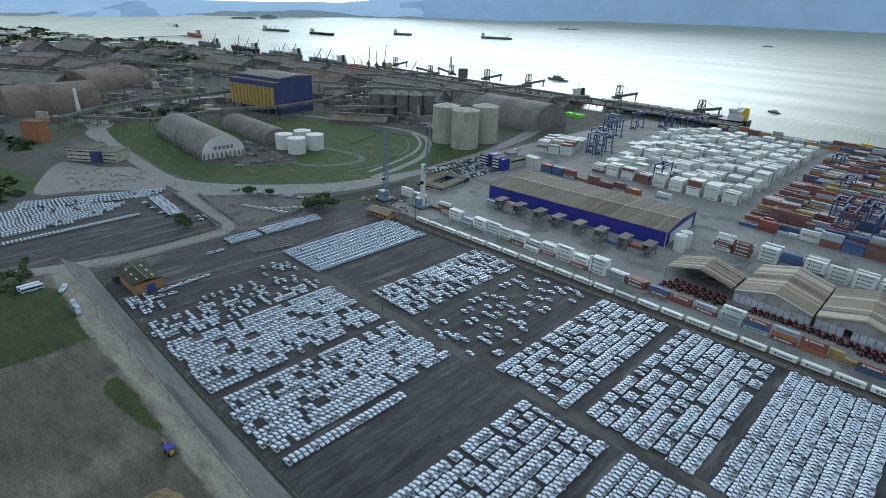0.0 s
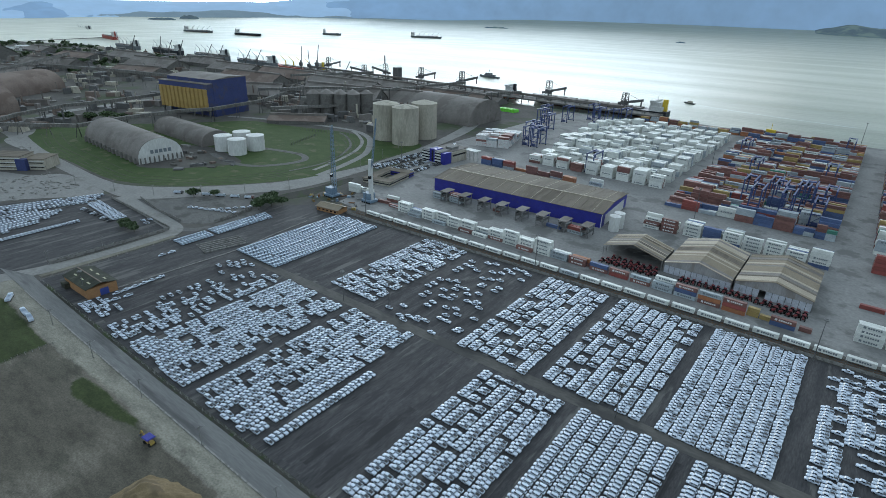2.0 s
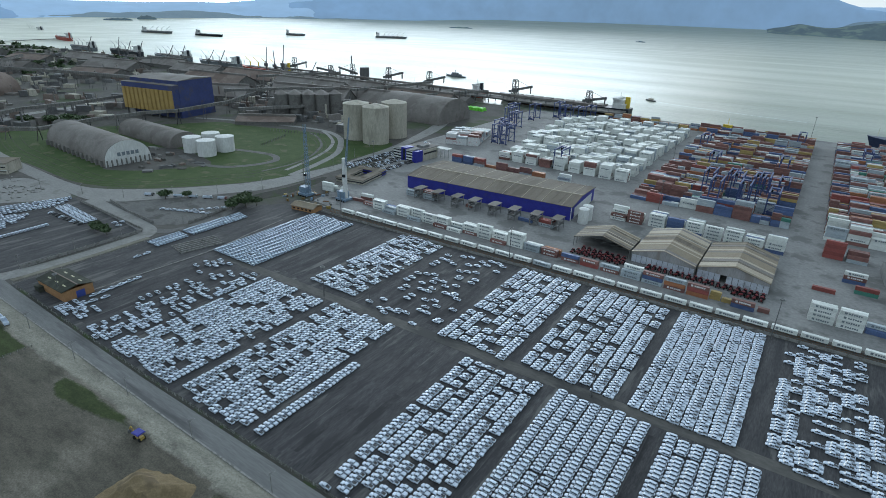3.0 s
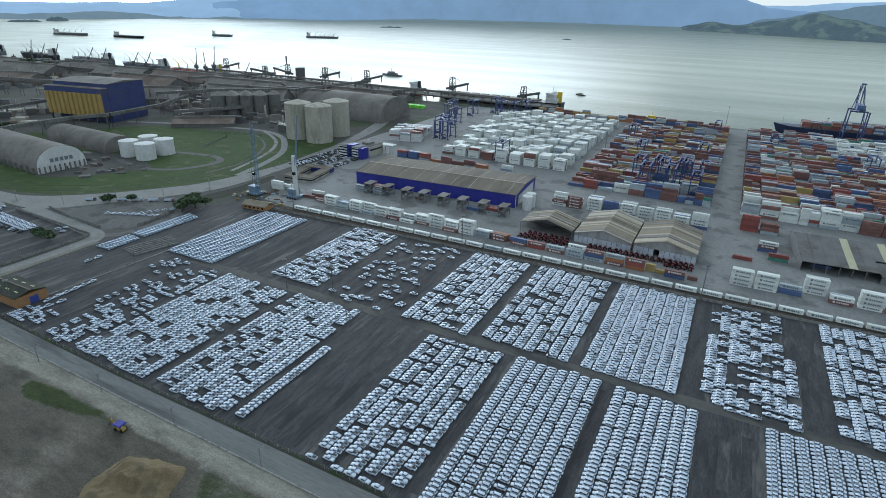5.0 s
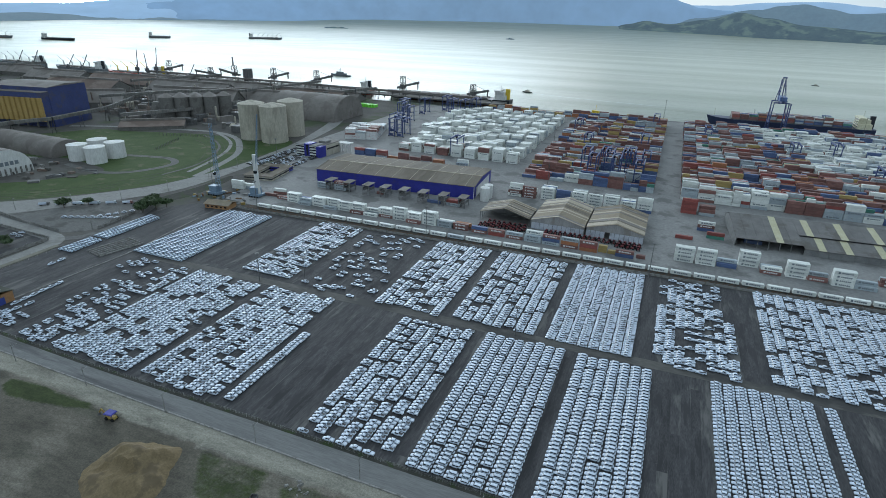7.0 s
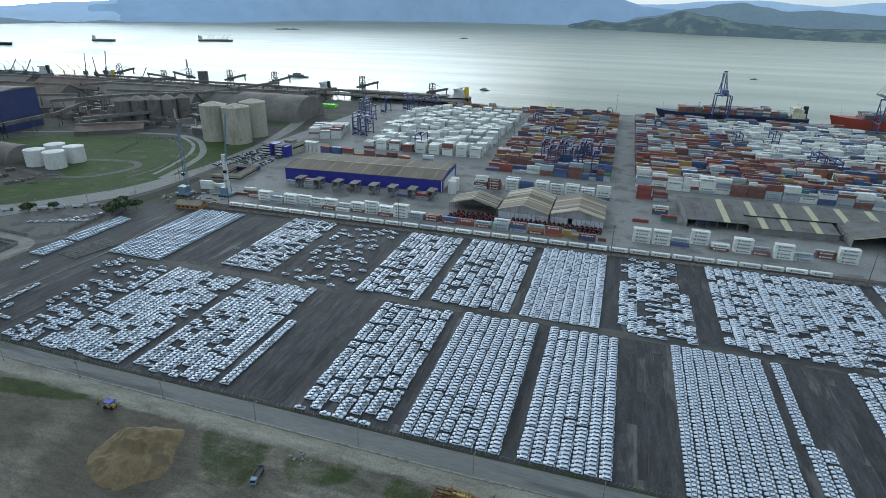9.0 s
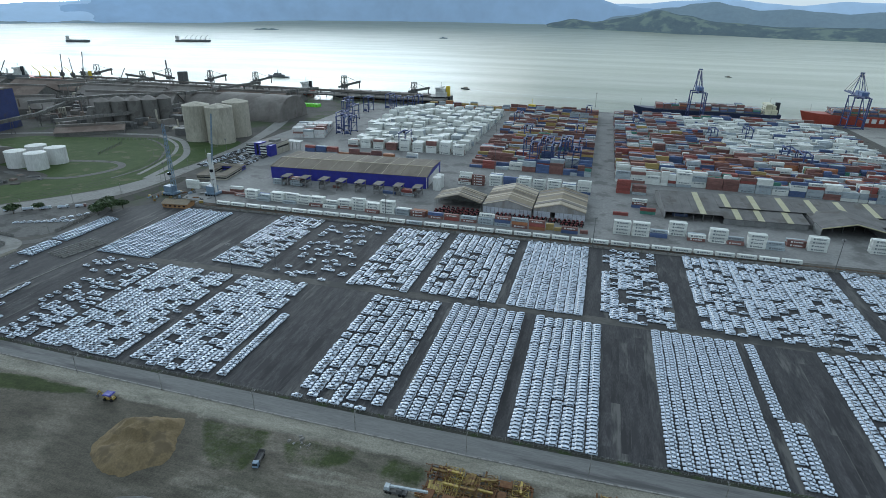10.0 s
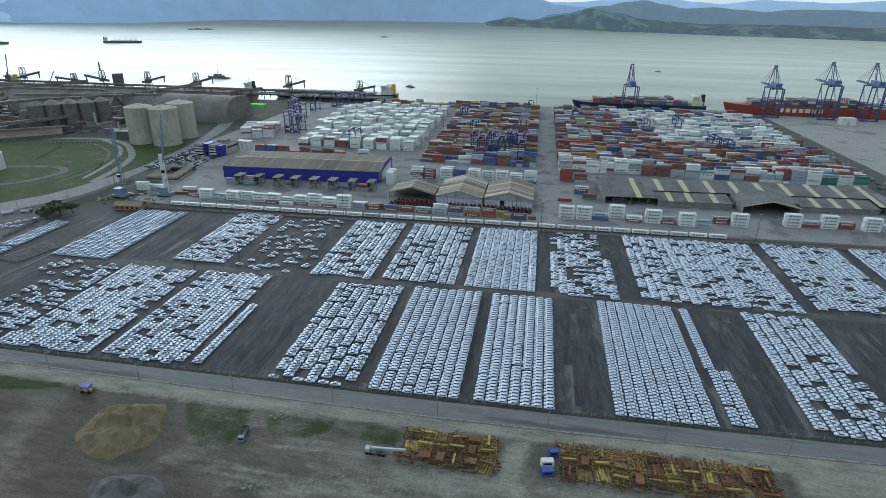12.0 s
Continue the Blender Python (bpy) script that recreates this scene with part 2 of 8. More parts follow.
black_plastic = mat("black_plastic", (0.03, 0.031, 0.034), (0.045, 0.046, 0.05), 2.0, 0.6)
rubber = mat("tyre_rubber", (0.012, 0.012, 0.012), (0.02, 0.02, 0.02), 2.0, 0.85)
lamp_red = mat("red_lamp_glass", (0.25, 0.01, 0.01), (0.3, 0.02, 0.015), 2.0, 0.25)
box_white = mat("white_container_steel", (0.61, 0.625, 0.59), (0.69, 0.70, 0.665), 0.25, 0.55, stain=(0.48, 0.46, 0.42), stain_scale=0.4, stain_at=0.66, vary=0.2)
box_grey = mat("grey_container_steel", (0.30, 0.345, 0.375), (0.38, 0.42, 0.44), 0.25, 0.55, stain=(0.2, 0.17, 0.14), stain_scale=0.4, stain_at=0.66, vary=0.15)
box_red = mat("red_brown_container_steel", (0.165, 0.078, 0.068), (0.225, 0.105, 0.09), 0.25, 0.6, stain=(0.11, 0.06, 0.045), stain_scale=0.4, stain_at=0.64, vary=0.3)
box_bright = mat("bright_red_container_steel", (0.23, 0.06, 0.052), (0.28, 0.072, 0.06), 0.25, 0.6, stain=(0.2, 0.06, 0.04), stain_scale=0.4, stain_at=0.66, vary=0.2)
box_orange = mat("orange_container_steel", (0.32, 0.125, 0.06), (0.36, 0.145, 0.07), 0.25, 0.6, stain=(0.3, 0.1, 0.05), stain_scale=0.4, stain_at=0.66, vary=0.2)
box_blue = mat("blue_container_steel", (0.06, 0.095, 0.2), (0.08, 0.12, 0.235), 0.25, 0.55, stain=(0.07, 0.06, 0.07), stain_scale=0.4, stain_at=0.66, vary=0.3)
box_green = mat("green_container_steel", (0.045, 0.17, 0.13), (0.06, 0.2, 0.15), 0.25, 0.55, stain=(0.08, 0.08, 0.06), stain_scale=0.4, stain_at=0.66, vary=0.25)
box_yellow = mat("ochre_container_steel", (0.33, 0.24, 0.09), (0.38, 0.27, 0.1), 0.25, 0.6, stain=(0.25, 0.14, 0.06), stain_scale=0.4, stain_at=0.66, vary=0.25)
mark_blue = mat("dark_print", (0.13, 0.15, 0.17), (0.16, 0.18, 0.2), 1.0, 0.6)
mark_white = mat("white_print", (0.6, 0.6, 0.6), (0.66, 0.66, 0.66), 1.0, 0.6)
steel = mat("galvanised_steel", (0.17, 0.17, 0.168), (0.22, 0.22, 0.215), 0.6, 0.6, metal=0.2)
dark_steel = mat("sooty_steel", (0.095, 0.095, 0.097), (0.13, 0.126, 0.122), 0.4, 0.7, metal=0.2)
crane_blue = mat("blue_crane_paint", (0.035, 0.055, 0.15), (0.048, 0.072, 0.18), 0.4, 0.5)
pale_blue = mat("pale_blue_paint", (0.13, 0.19, 0.26), (0.17, 0.24, 0.31), 0.4, 0.5)
yellow_paint = mat("worn_yellow_paint", (0.35, 0.265, 0.06), (0.29, 0.195, 0.055), 0.7, 0.6, stain=(0.15, 0.075, 0.035), stain_scale=0.6, stain_at=0.55, vary=0.3)
rust = mat("rusty_steel", (0.12, 0.055, 0.03), (0.19, 0.10, 0.05), 0.6, 0.85, vary=0.3)
wall_blue = mat("royal_blue_cladding", (0.020, 0.022, 0.22), (0.026, 0.03, 0.26), 0.2, 0.5, stain=(0.03, 0.03, 0.16), stain_scale=0.15, stain_at=0.62)
tower_blue = mat("navy_cladding", (0.030, 0.042, 0.135), (0.04, 0.055, 0.16), 0.06, 0.6, stain=(0.05, 0.05, 0.09), stain_scale=0.05, stain_at=0.58)
tower_yellow = mat("ochre_cladding", (0.33, 0.215, 0.065), (0.38, 0.25, 0.08), 0.1, 0.6, stain=(0.3, 0.2, 0.07), stain_scale=0.1, stain_at=0.6)
roof_brown = mat("weathered_sheet_roof", (0.13, 0.108, 0.085), (0.17, 0.143, 0.113), 0.06, 0.8, fine=20, stain=(0.085, 0.07, 0.054), stain_scale=0.05, stain_at=0.56, stretch=(1, 0.15, 1))
roof_grey = mat("dusty_sheet_roof", (0.165, 0.15, 0.138), (0.21, 0.19, 0.176), 0.05, 0.85, fine=20, stain=(0.122, 0.108, 0.098), stain_scale=0.03, stain_at=0.54)
roof_rust = mat("rusty_brown_sheet_roof", (0.16, 0.122, 0.105), (0.205, 0.162, 0.14), 0.05, 0.85, fine=20, stain=(0.118, 0.088, 0.074), stain_scale=0.03, stain_at=0.52)
moss_roof = mat("mossy_dark_roof", (0.035, 0.038, 0.03), (0.055, 0.058, 0.045), 0.2, 0.9, fine=8, stain=(0.075, 0.072, 0.062), stain_scale=0.2, stain_at=0.62)
roof_tan = mat("tan_sheet_roof", (0.205, 0.165, 0.118), (0.25, 0.205, 0.152), 0.1, 0.75, fine=12, stain=(0.17, 0.145, 0.11), stain_scale=0.1, stain_at=0.56)
roof_tan_pale = mat("pale_tan_sheet_roof", (0.31, 0.262, 0.195), (0.36, 0.305, 0.232), 0.1, 0.7, fine=12)
skylight = mat("yellowed_skylight_sheet", (0.36, 0.33, 0.2), (0.41, 0.38, 0.25), 0.2, 0.5)
plaster = mat("stained_cream_plaster", (0.345, 0.32, 0.265), (0.41, 0.38, 0.315), 0.1, 0.85, fine=10, stain=(0.25, 0.23, 0.19), stain_scale=0.12, stain_at=0.58, stretch=(1, 1, 0.25))
white_wall = mat("white_wall_paint", (0.52, 0.52, 0.5), (0.6, 0.6, 0.58), 0.1, 0.7, stain=(0.45, 0.44, 0.4), stain_scale=0.2, stain_at=0.62, stretch=(1, 1, 0.3))
orange_wall = mat("orange_ochre_plaster", (0.29, 0.155, 0.075), (0.34, 0.19, 0.095), 0.2, 0.85, stain=(0.28, 0.15, 0.07), stain_scale=0.2, stain_at=0.6)
door_blue = mat("blue_door_paint", (0.03, 0.05, 0.22), (0.04, 0.065, 0.26), 0.6, 0.5)
window_dark = mat("dark_window_glass", (0.012, 0.014, 0.018), (0.02, 0.024, 0.03), 0.3, 0.1, spec=0.6)
hull_black = mat("black_hull_paint", (0.012, 0.014, 0.02), (0.02, 0.023, 0.03), 0.05, 0.5)
hull_blue = mat("dark_blue_hull_paint", (0.02, 0.03, 0.07), (0.028, 0.04, 0.09), 0.05, 0.5)
hull_red = mat("red_hull_paint", (0.33, 0.06, 0.04), (0.38, 0.075, 0.05), 0.05, 0.5, stain=(0.3, 0.05, 0.03), stain_scale=0.06, stain_at=0.62)
hull_grey = mat("grey_hull_paint", (0.12, 0.13, 0.14), (0.16, 0.17, 0.18), 0.05, 0.5)
cream = mat("cream_ship_paint", (0.55, 0.52, 0.36), (0.62, 0.58, 0.42), 0.1, 0.5)
funnel_yellow = mat("yellow_funnel_paint", (0.6, 0.42, 0.03), (0.65, 0.46, 0.05), 0.2, 0.5)
fabric = mat("pale_grey_fabric", (0.42, 0.44, 0.5), (0.5, 0.52, 0.57), 0.2, 0.8, stain=(0.28, 0.29, 0.31), stain_scale=0.15, stain_at=0.6)
dark_conc = mat("grey_buttress_concrete", (0.16, 0.152, 0.14), (0.21, 0.2, 0.185), 0.2, 0.9)
fence_mat = mat("stained_fence_concrete", (0.2, 0.195, 0.185), (0.26, 0.25, 0.235), 0.5, 0.9, stain=(0.12, 0.115, 0.105), stain_scale=0.4, stain_at=0.55)
gallery_mat = mat("dusty_gallery_cladding", (0.15, 0.145, 0.135), (0.2, 0.19, 0.175), 0.1, 0.8, stain=(0.11, 0.1, 0.09), stain_scale=0.08, stain_at=0.56)
ochre_steel = mat("dull_ochre_paint", (0.25, 0.175, 0.06), (0.19, 0.12, 0.05), 0.8, 0.75, stain=(0.11, 0.06, 0.03), stain_scale=0.7, stain_at=0.52, vary=0.3)
foam = mat("pale_wake_foam", (0.42, 0.46, 0.46), (0.5, 0.54, 0.54), 0.05, 0.5)
lime = mat("lime_green_tarpaulin", (0.12, 0.5, 0.03), (0.16, 0.58, 0.05), 0.3, 0.6)
leaf = mat("dark_leaves", (0.035, 0.062, 0.022), (0.06, 0.095, 0.035), 0.6, 0.7, vary=0.4)
bark = mat("grey_bark", (0.08, 0.065, 0.05), (0.11, 0.09, 0.07), 2.0, 0.9)
# blue base colours of the hills hold part of the distance haze
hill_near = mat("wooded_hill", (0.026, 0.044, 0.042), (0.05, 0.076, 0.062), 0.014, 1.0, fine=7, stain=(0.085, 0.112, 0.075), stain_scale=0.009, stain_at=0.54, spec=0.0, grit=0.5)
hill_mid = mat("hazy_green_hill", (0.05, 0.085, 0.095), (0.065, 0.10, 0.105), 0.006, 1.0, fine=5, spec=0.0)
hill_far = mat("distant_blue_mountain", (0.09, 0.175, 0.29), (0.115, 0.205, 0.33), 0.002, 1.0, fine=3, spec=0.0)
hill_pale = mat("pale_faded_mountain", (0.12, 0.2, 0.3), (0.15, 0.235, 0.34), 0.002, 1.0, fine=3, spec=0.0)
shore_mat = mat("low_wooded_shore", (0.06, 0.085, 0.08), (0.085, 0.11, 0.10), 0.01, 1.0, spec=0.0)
# air light: haze of the far distance, put into these materials as blue emission
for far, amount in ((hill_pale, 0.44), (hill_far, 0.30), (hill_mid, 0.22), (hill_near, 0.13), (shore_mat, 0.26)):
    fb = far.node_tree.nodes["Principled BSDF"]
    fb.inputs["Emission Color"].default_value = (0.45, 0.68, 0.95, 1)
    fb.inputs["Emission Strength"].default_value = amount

water_mat = mat("grey_green_sea_water", (0.075, 0.108, 0.078), (0.088, 0.12, 0.088), 0.004, 0.22, fine=4)
nt = water_mat.node_tree
wb = nt.nodes["Principled BSDF"]
wb.inputs["IOR"].default_value = 1.30
wb.inputs["Sheen Weight"].default_value, wb.inputs["Sheen Roughness"].default_value = 0.95, 0.18
wb.inputs["Specular IOR Level"].default_value = 0.3
wb.inputs["Sheen Tint"].default_value = (1.0, 0.97, 0.84, 1)
wgeo = nt.nodes.new("ShaderNodeNewGeometry")
wmap = nt.nodes.new("ShaderNodeMapping")
wmap.inputs["Scale"].default_value = (0.05, 0.12, 0.1)
wno = nt.nodes.new("ShaderNodeTexNoise")
wno.inputs["Scale"].default_value, wno.inputs["Detail"].default_value = 1.0, 6.0
wbp = nt.nodes.new("ShaderNodeBump")
wbp.inputs["Strength"].default_value, wbp.inputs["Distance"].default_value = 0.25, 1.0
nt.links.new(wgeo.outputs["Position"], wmap.inputs["Vector"])
nt.links.new(wmap.outputs[0], wno.inputs["Vector"])
nt.links.new(wno.outputs["Fac"], wbp.inputs["Height"])
nt.links.new(wbp.outputs[0], wb.inputs["Normal"])
# ground of the waste land: bare soil, grass and pale sand by a painted cover map
cover_mat = mat("waste_land_soil", (0.116, 0.104, 0.084), (0.152, 0.137, 0.112), 0.05, 0.95, fine=11, stain=(0.078, 0.073, 0.057), stain_scale=0.045, stain_at=0.52, stretch=(0.5, 1, 1), bump=0.7, spec=0.2)
cn, cl = cover_mat.node_tree.nodes, cover_mat.node_tree.links
cb = cn["Principled BSDF"]
catt = cn.new("ShaderNodeAttribute")
catt.attribute_name = "cover"
csep = cn.new("ShaderNodeSeparateColor")
cl.new(catt.outputs["Color"], csep.inputs[0])
cgeo = cn.new("ShaderNodeNewGeometry")
cfine = cn.new("ShaderNodeTexNoise")
cfine.inputs["Scale"].default_value, cfine.inputs["Detail"].default_value, cfine.inputs["Roughness"].default_value = 0.5, 9.0, 0.8
cl.new(cgeo.outputs["Position"], cfine.inputs["Vector"])
last = cb.inputs["Base Color"].links[0].from_socket
for channel, c1, c2, edge in ((2, (0.062, 0.057, 0.046), (0.09, 0.08, 0.063), 0.45), (1, (0.165, 0.156, 0.13), (0.21, 0.2, 0.168), 0.4), (0, (0.019, 0.031, 0.009), (0.046, 0.056, 0.022), 0.34)):
    add = cn.new("ShaderNodeMath")
    add.operation = 'ADD'
    cl.new(csep.outputs[channel], add.inputs[0])
    cl.new(cfine.outputs["Fac"], add.inputs[1])
    thr = cn.new("ShaderNodeMapRange")
    thr.inputs["From Min"].default_value, thr.inputs["From Max"].default_value = 1.0 - edge / 2, 1.0 + edge / 2
    cl.new(add.outputs[0], thr.inputs["Value"])
    tone = cn.new("ShaderNodeMix")
    tone.data_type = 'RGBA'
    tone.inputs[6].default_value, tone.inputs[7].default_value = (*c1, 1), (*c2, 1)
    cl.new(cfine.outputs["Fac"], tone.inputs[0])
    lay = cn.new("ShaderNodeMix")
    lay.data_type = 'RGBA'
    cl.new(thr.outputs[0], lay.inputs[0])
    cl.new(last, lay.inputs[6])
    cl.new(tone.outputs[2], lay.inputs[7])
    last = lay.outputs[2]
# clods, trampled streaks and dark grit over all of it
cmap = cn.new("ShaderNodeMapping")
cmap.inputs["Scale"].default_value = (0.35, 1.0, 1.0)
cmap.inputs["Rotation"].default_value = (0, 0, 0.2)
cl.new(cgeo.outputs["Position"], cmap.inputs["Vector"])
for vec, sc, det, lo, hi, lay_min, lay_max in ((cgeo.outputs["Position"], 1.3, 6.0, 0.3, 0.7, 0.62, 1.3), (cmap.outputs[0], 0.16, 8.0, 0.35, 0.65, 0.7, 1.28)):
    tex = cn.new("ShaderNodeTexNoise")
    tex.inputs["Scale"].default_value, tex.inputs["Detail"].default_value, tex.inputs["Roughness"].default_value = sc, det, 0.75
    cl.new(vec, tex.inputs["Vector"])
    amt = cn.new("ShaderNodeMapRange")
    amt.inputs["From Min"].default_value, amt.inputs["From Max"].default_value = lo, hi
    amt.inputs["To Min"].default_value, amt.inputs["To Max"].default_value = lay_min, lay_max
    cl.new(tex.outputs["Fac"], amt.inputs["Value"])
    tint = cn.new("ShaderNodeVectorMath")
    tint.operation = 'SCALE'
    cl.new(last, tint.inputs[0])
    cl.new(amt.outputs[0], tint.inputs["Scale"])
    last = tint.outputs[0]
cl.new(last, cb.inputs["Base Color"])

# long bands of smoother and rougher water
wmap2 = nt.nodes.new("ShaderNodeMapping")
wmap2.inputs["Scale"].default_value = (0.0012, 0.007, 1)
wno2 = nt.nodes.new("ShaderNodeTexNoise")
wno2.inputs["Scale"].default_value, wno2.inputs["Detail"].default_value = 1.0, 5.0
wr2 = nt.nodes.new("ShaderNodeMapRange")
wr2.inputs["From Min"].default_value, wr2.inputs["From Max"].default_value = 0.4, 0.62
wr2.inputs["To Min"].default_value, wr2.inputs["To Max"].default_value = 0.28, 0.42
nt.links.new(wgeo.outputs["Position"], wmap2.inputs["Vector"])
nt.links.new(wmap2.outputs[0], wno2.inputs["Vector"])
nt.links.new(wno2.outputs["Fac"], wr2.inputs["Value"])
nt.links.new(wr2.outputs[0], wb.inputs["Roughness"])


# ---- ground, roads, water, distance ----
def sheet(name, poly, z, material, label, category):
    """A thin slab of ground cover over an outline; its top lies at z."""
    return tagged(part(name, Shape().slab(poly, z - 0.3, z), material), label, category, kind="structure")


part("ground", Shape().slab([(-5000, -2500), (4000, -2500), (4000, 1000), (760, 1000), (760, 1108), (-280, 1108), (-290, 1052), (-700, 1052), (-1180, 1075), (-1600, 1040), (-2350, 1010), (-2560, 900), (-2560, 830), (-2900, 600), (-3600, 520), (-5000, 420)], -6, 0.0), earth)
tagged(bpy.data.objects["ground"], "flat grey-brown port land with dust and weeds", "ground", kind="structure")


def sea_level(d):
    """The sea lies at -3 m; far out the sheet lifts a little to stand for the distance past the last mile."""
    s = max(0.0, (d - 2600) / 2150)
    return -3 + 88 * s * s


def sea():
    sh = Shape()
    rr = [0, 700, 1100, 1500, 2000, 2600] + [2600 + 2210 * i / 16 for i in range(1, 17)]
    na = 60
    pts, faces = [], []
    for r in rr:
        for i in range(na + 1):
            a = radians(-95 + 200 * i / na)  # degrees left of +y
            pts.append((-r * math.sin(a), r * math.cos(a), sea_level(r)))
    for k in range(len(rr) - 1):
        for i in range(na):
            n = k * (na + 1) + i
            faces.append((n + 1, n, n + na + 1, n + na + 2))
    sh.add(pts, faces)
    ob = part("water", sh, water_mat, smooth=True)
    return tagged(ob, "calm grey-green bay water with bright glare", "sea", kind="structure")


sea()


def between(table, a):
    """A value from rows of (bearing, value), eased from row to row."""
    for (a0, v0), (a1, v1) in zip(table[:-1], table[1:]):
        if a <= a0 and a >= a1:
            w = (a0 - a) / (a0 - a1)
            w = w * w * (3 - 2 * w)
            return v0 + (v1 - v0) * w
    return table[0][1] if a > table[0][0] else table[-1][1]


def shore_radius(dip):
    """How far out the sea sheet lies that many degrees below the eye's level."""
    lo, hi = 1500.0, 4800.0
    for _ in range(40):
        mid = (lo + hi) / 2
        if (168 - sea_level(mid)) / mid > math.tan(radians(dip)):
            lo = mid
        else:
            hi = mid
    return lo


def ridge(name, shore, crest, depth, rough_h, material, label, seed, steps=160, most=4870):
    """Hills round the bay: shore gives the waterline's dip by bearing, crest the skyline's height in degrees."""
    rows = 10
    pts, faces = [], []
    az0, az1 = shore[0][0], shore[-1][0]
    for i in range(steps + 1):
        a = az0 + (az1 - az0) * i / steps
        r0 = shore_radius(between(shore, a))
        r1 = min(most, r0 + depth)
        z0 = sea_level(r0) - 1.5
        n0 = noise.noise(Vector((a * 0.35, seed, 0))) * 0.6 + noise.noise(Vector((a * 1.1, seed, 0))) * 0.4
        top = 168 + r1 * math.tan(radians(between(crest, a) + rough_h * n0))
        for q in range(rows):
            v = q / (rows - 1)
            r = r0 + (r1 - r0) * v
            n = noise.noise(Vector((a * 0.5, v * 3, seed))) * (1 - v) * v * 1.6
            z = z0 + max(0.0, top - z0) * max(0.0, math.sin(v * math.pi / 2) ** 1.1 + 0.35 * n)
            pts.append((-r * math.sin(radians(a)), r * math.cos(radians(a)), z))
    for i in range(steps):
        for q in range(rows - 1):
            n = i * rows + q
            faces.append((n, n + 1, n + rows + 1, n + rows))
    return tagged(part(name, Shape().add(pts, faces), material, smooth=True), label, "mountains", kind="structure")


FAR_SHORE = [(100, 1.9), (74, 1.9), (62, 1.6), (47, 1.38), (38, 1.3), (28, 1.0), (16, 0.95), (8, 0.98), (-10, 0.98), (-70, 0.98)]
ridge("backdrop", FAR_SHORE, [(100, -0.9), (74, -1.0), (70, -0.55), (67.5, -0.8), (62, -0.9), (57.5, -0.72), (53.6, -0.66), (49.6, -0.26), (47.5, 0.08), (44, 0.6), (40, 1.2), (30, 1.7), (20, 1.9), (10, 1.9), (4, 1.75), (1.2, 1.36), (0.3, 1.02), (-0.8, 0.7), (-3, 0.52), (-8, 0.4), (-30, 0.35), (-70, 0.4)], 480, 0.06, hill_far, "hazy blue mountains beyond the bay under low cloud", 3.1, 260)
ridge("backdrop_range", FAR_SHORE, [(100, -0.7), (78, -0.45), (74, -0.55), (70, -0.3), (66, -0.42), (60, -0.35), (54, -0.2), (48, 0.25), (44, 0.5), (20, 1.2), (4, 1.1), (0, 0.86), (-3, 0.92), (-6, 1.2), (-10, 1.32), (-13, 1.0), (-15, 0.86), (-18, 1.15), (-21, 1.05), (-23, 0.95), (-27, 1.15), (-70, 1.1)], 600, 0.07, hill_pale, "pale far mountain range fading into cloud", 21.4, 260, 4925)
ridge("backdrop_foothills", [(80, 1.93), (62, 1.62), (47, 1.4), (38, 1.32), (28, 1.02), (14, 0.97)], [(80, -1.6), (70, -1.35), (62, -1.25), (56, -0.95), (52, -1.1), (46, -0.9), (38, -1.0), (28, -0.75), (20, -0.8), (14, -0.9)], 160, 0.12, shore_mat, "low hazy blue foothills across the bay", 7.7, 160)
ridge("backdrop_hills", [(3, 1.0), (-3, 1.05), (-10, 1.2), (-30, 1.3), (-70, 1.3)], [(3, -0.7), (-1, 0.2), (-3.4, 0.42), (-5.4, 0.66), (-7, 0.98), (-8.6, 1.12), (-10.4, 0.78), (-12, 0.48), (-14.4, 0.6), (-16.4, 0.42), (-18.2, 0.26), (-20.4, 0.44), (-23.3, 0.46), (-26.5, 0.34), (-40, 0.6), (-70, 0.5)], 260, 0.04, hill_mid, "hazy blue-green wooded hills behind the headland", 5.5, 160)
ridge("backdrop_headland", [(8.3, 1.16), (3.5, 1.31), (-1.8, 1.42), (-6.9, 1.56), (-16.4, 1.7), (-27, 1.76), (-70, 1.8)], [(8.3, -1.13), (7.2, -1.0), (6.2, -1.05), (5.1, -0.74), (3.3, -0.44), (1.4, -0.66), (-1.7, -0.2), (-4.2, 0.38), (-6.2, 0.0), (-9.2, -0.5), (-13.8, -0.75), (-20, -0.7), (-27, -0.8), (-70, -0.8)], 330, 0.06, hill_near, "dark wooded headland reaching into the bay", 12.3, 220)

ROAD_S = [(-432, 192.6), (-385, 191.9), (-300, 190.9), (-200, 189.8), (-80, 189.0), (-33, 188.9), (17, 189.8), (66, 191.4), (115, 193.0), (150, 194.3), (420, 203.6)]
ROAD_N = [(-404, 202.4), (-385, 201.6), (-300, 199.9), (-236, 199.0), (-140, 199.5), (-55, 199.6), (23, 200.8), (84, 202.3), (157, 204.5), (420, 213.4)]
LOT = [(-394, 202)] + [(x, y + 0.3) for x, y in ROAD_N[2:]] + [(420, 445), (-340, 418.5), (-366, 431), (-408, 386), (-397, 295), (-394.6, 232)]
sheet("car_park", LOT, 0.06, asphalt, "dark worn asphalt of the vehicle storage yard", "car park")
lanes = tagged(new("lane_paving"), "worn asphalt lanes laid in long strips across the yard", "paving", kind="structure")
rl = random.Random(17)
lane_mesh = [Shape().box(-2.05, 2.05, -n / 2, n / 2, 0, 0.02).mesh("paving_strip", [paving]) for n in (34, 58, 96)]
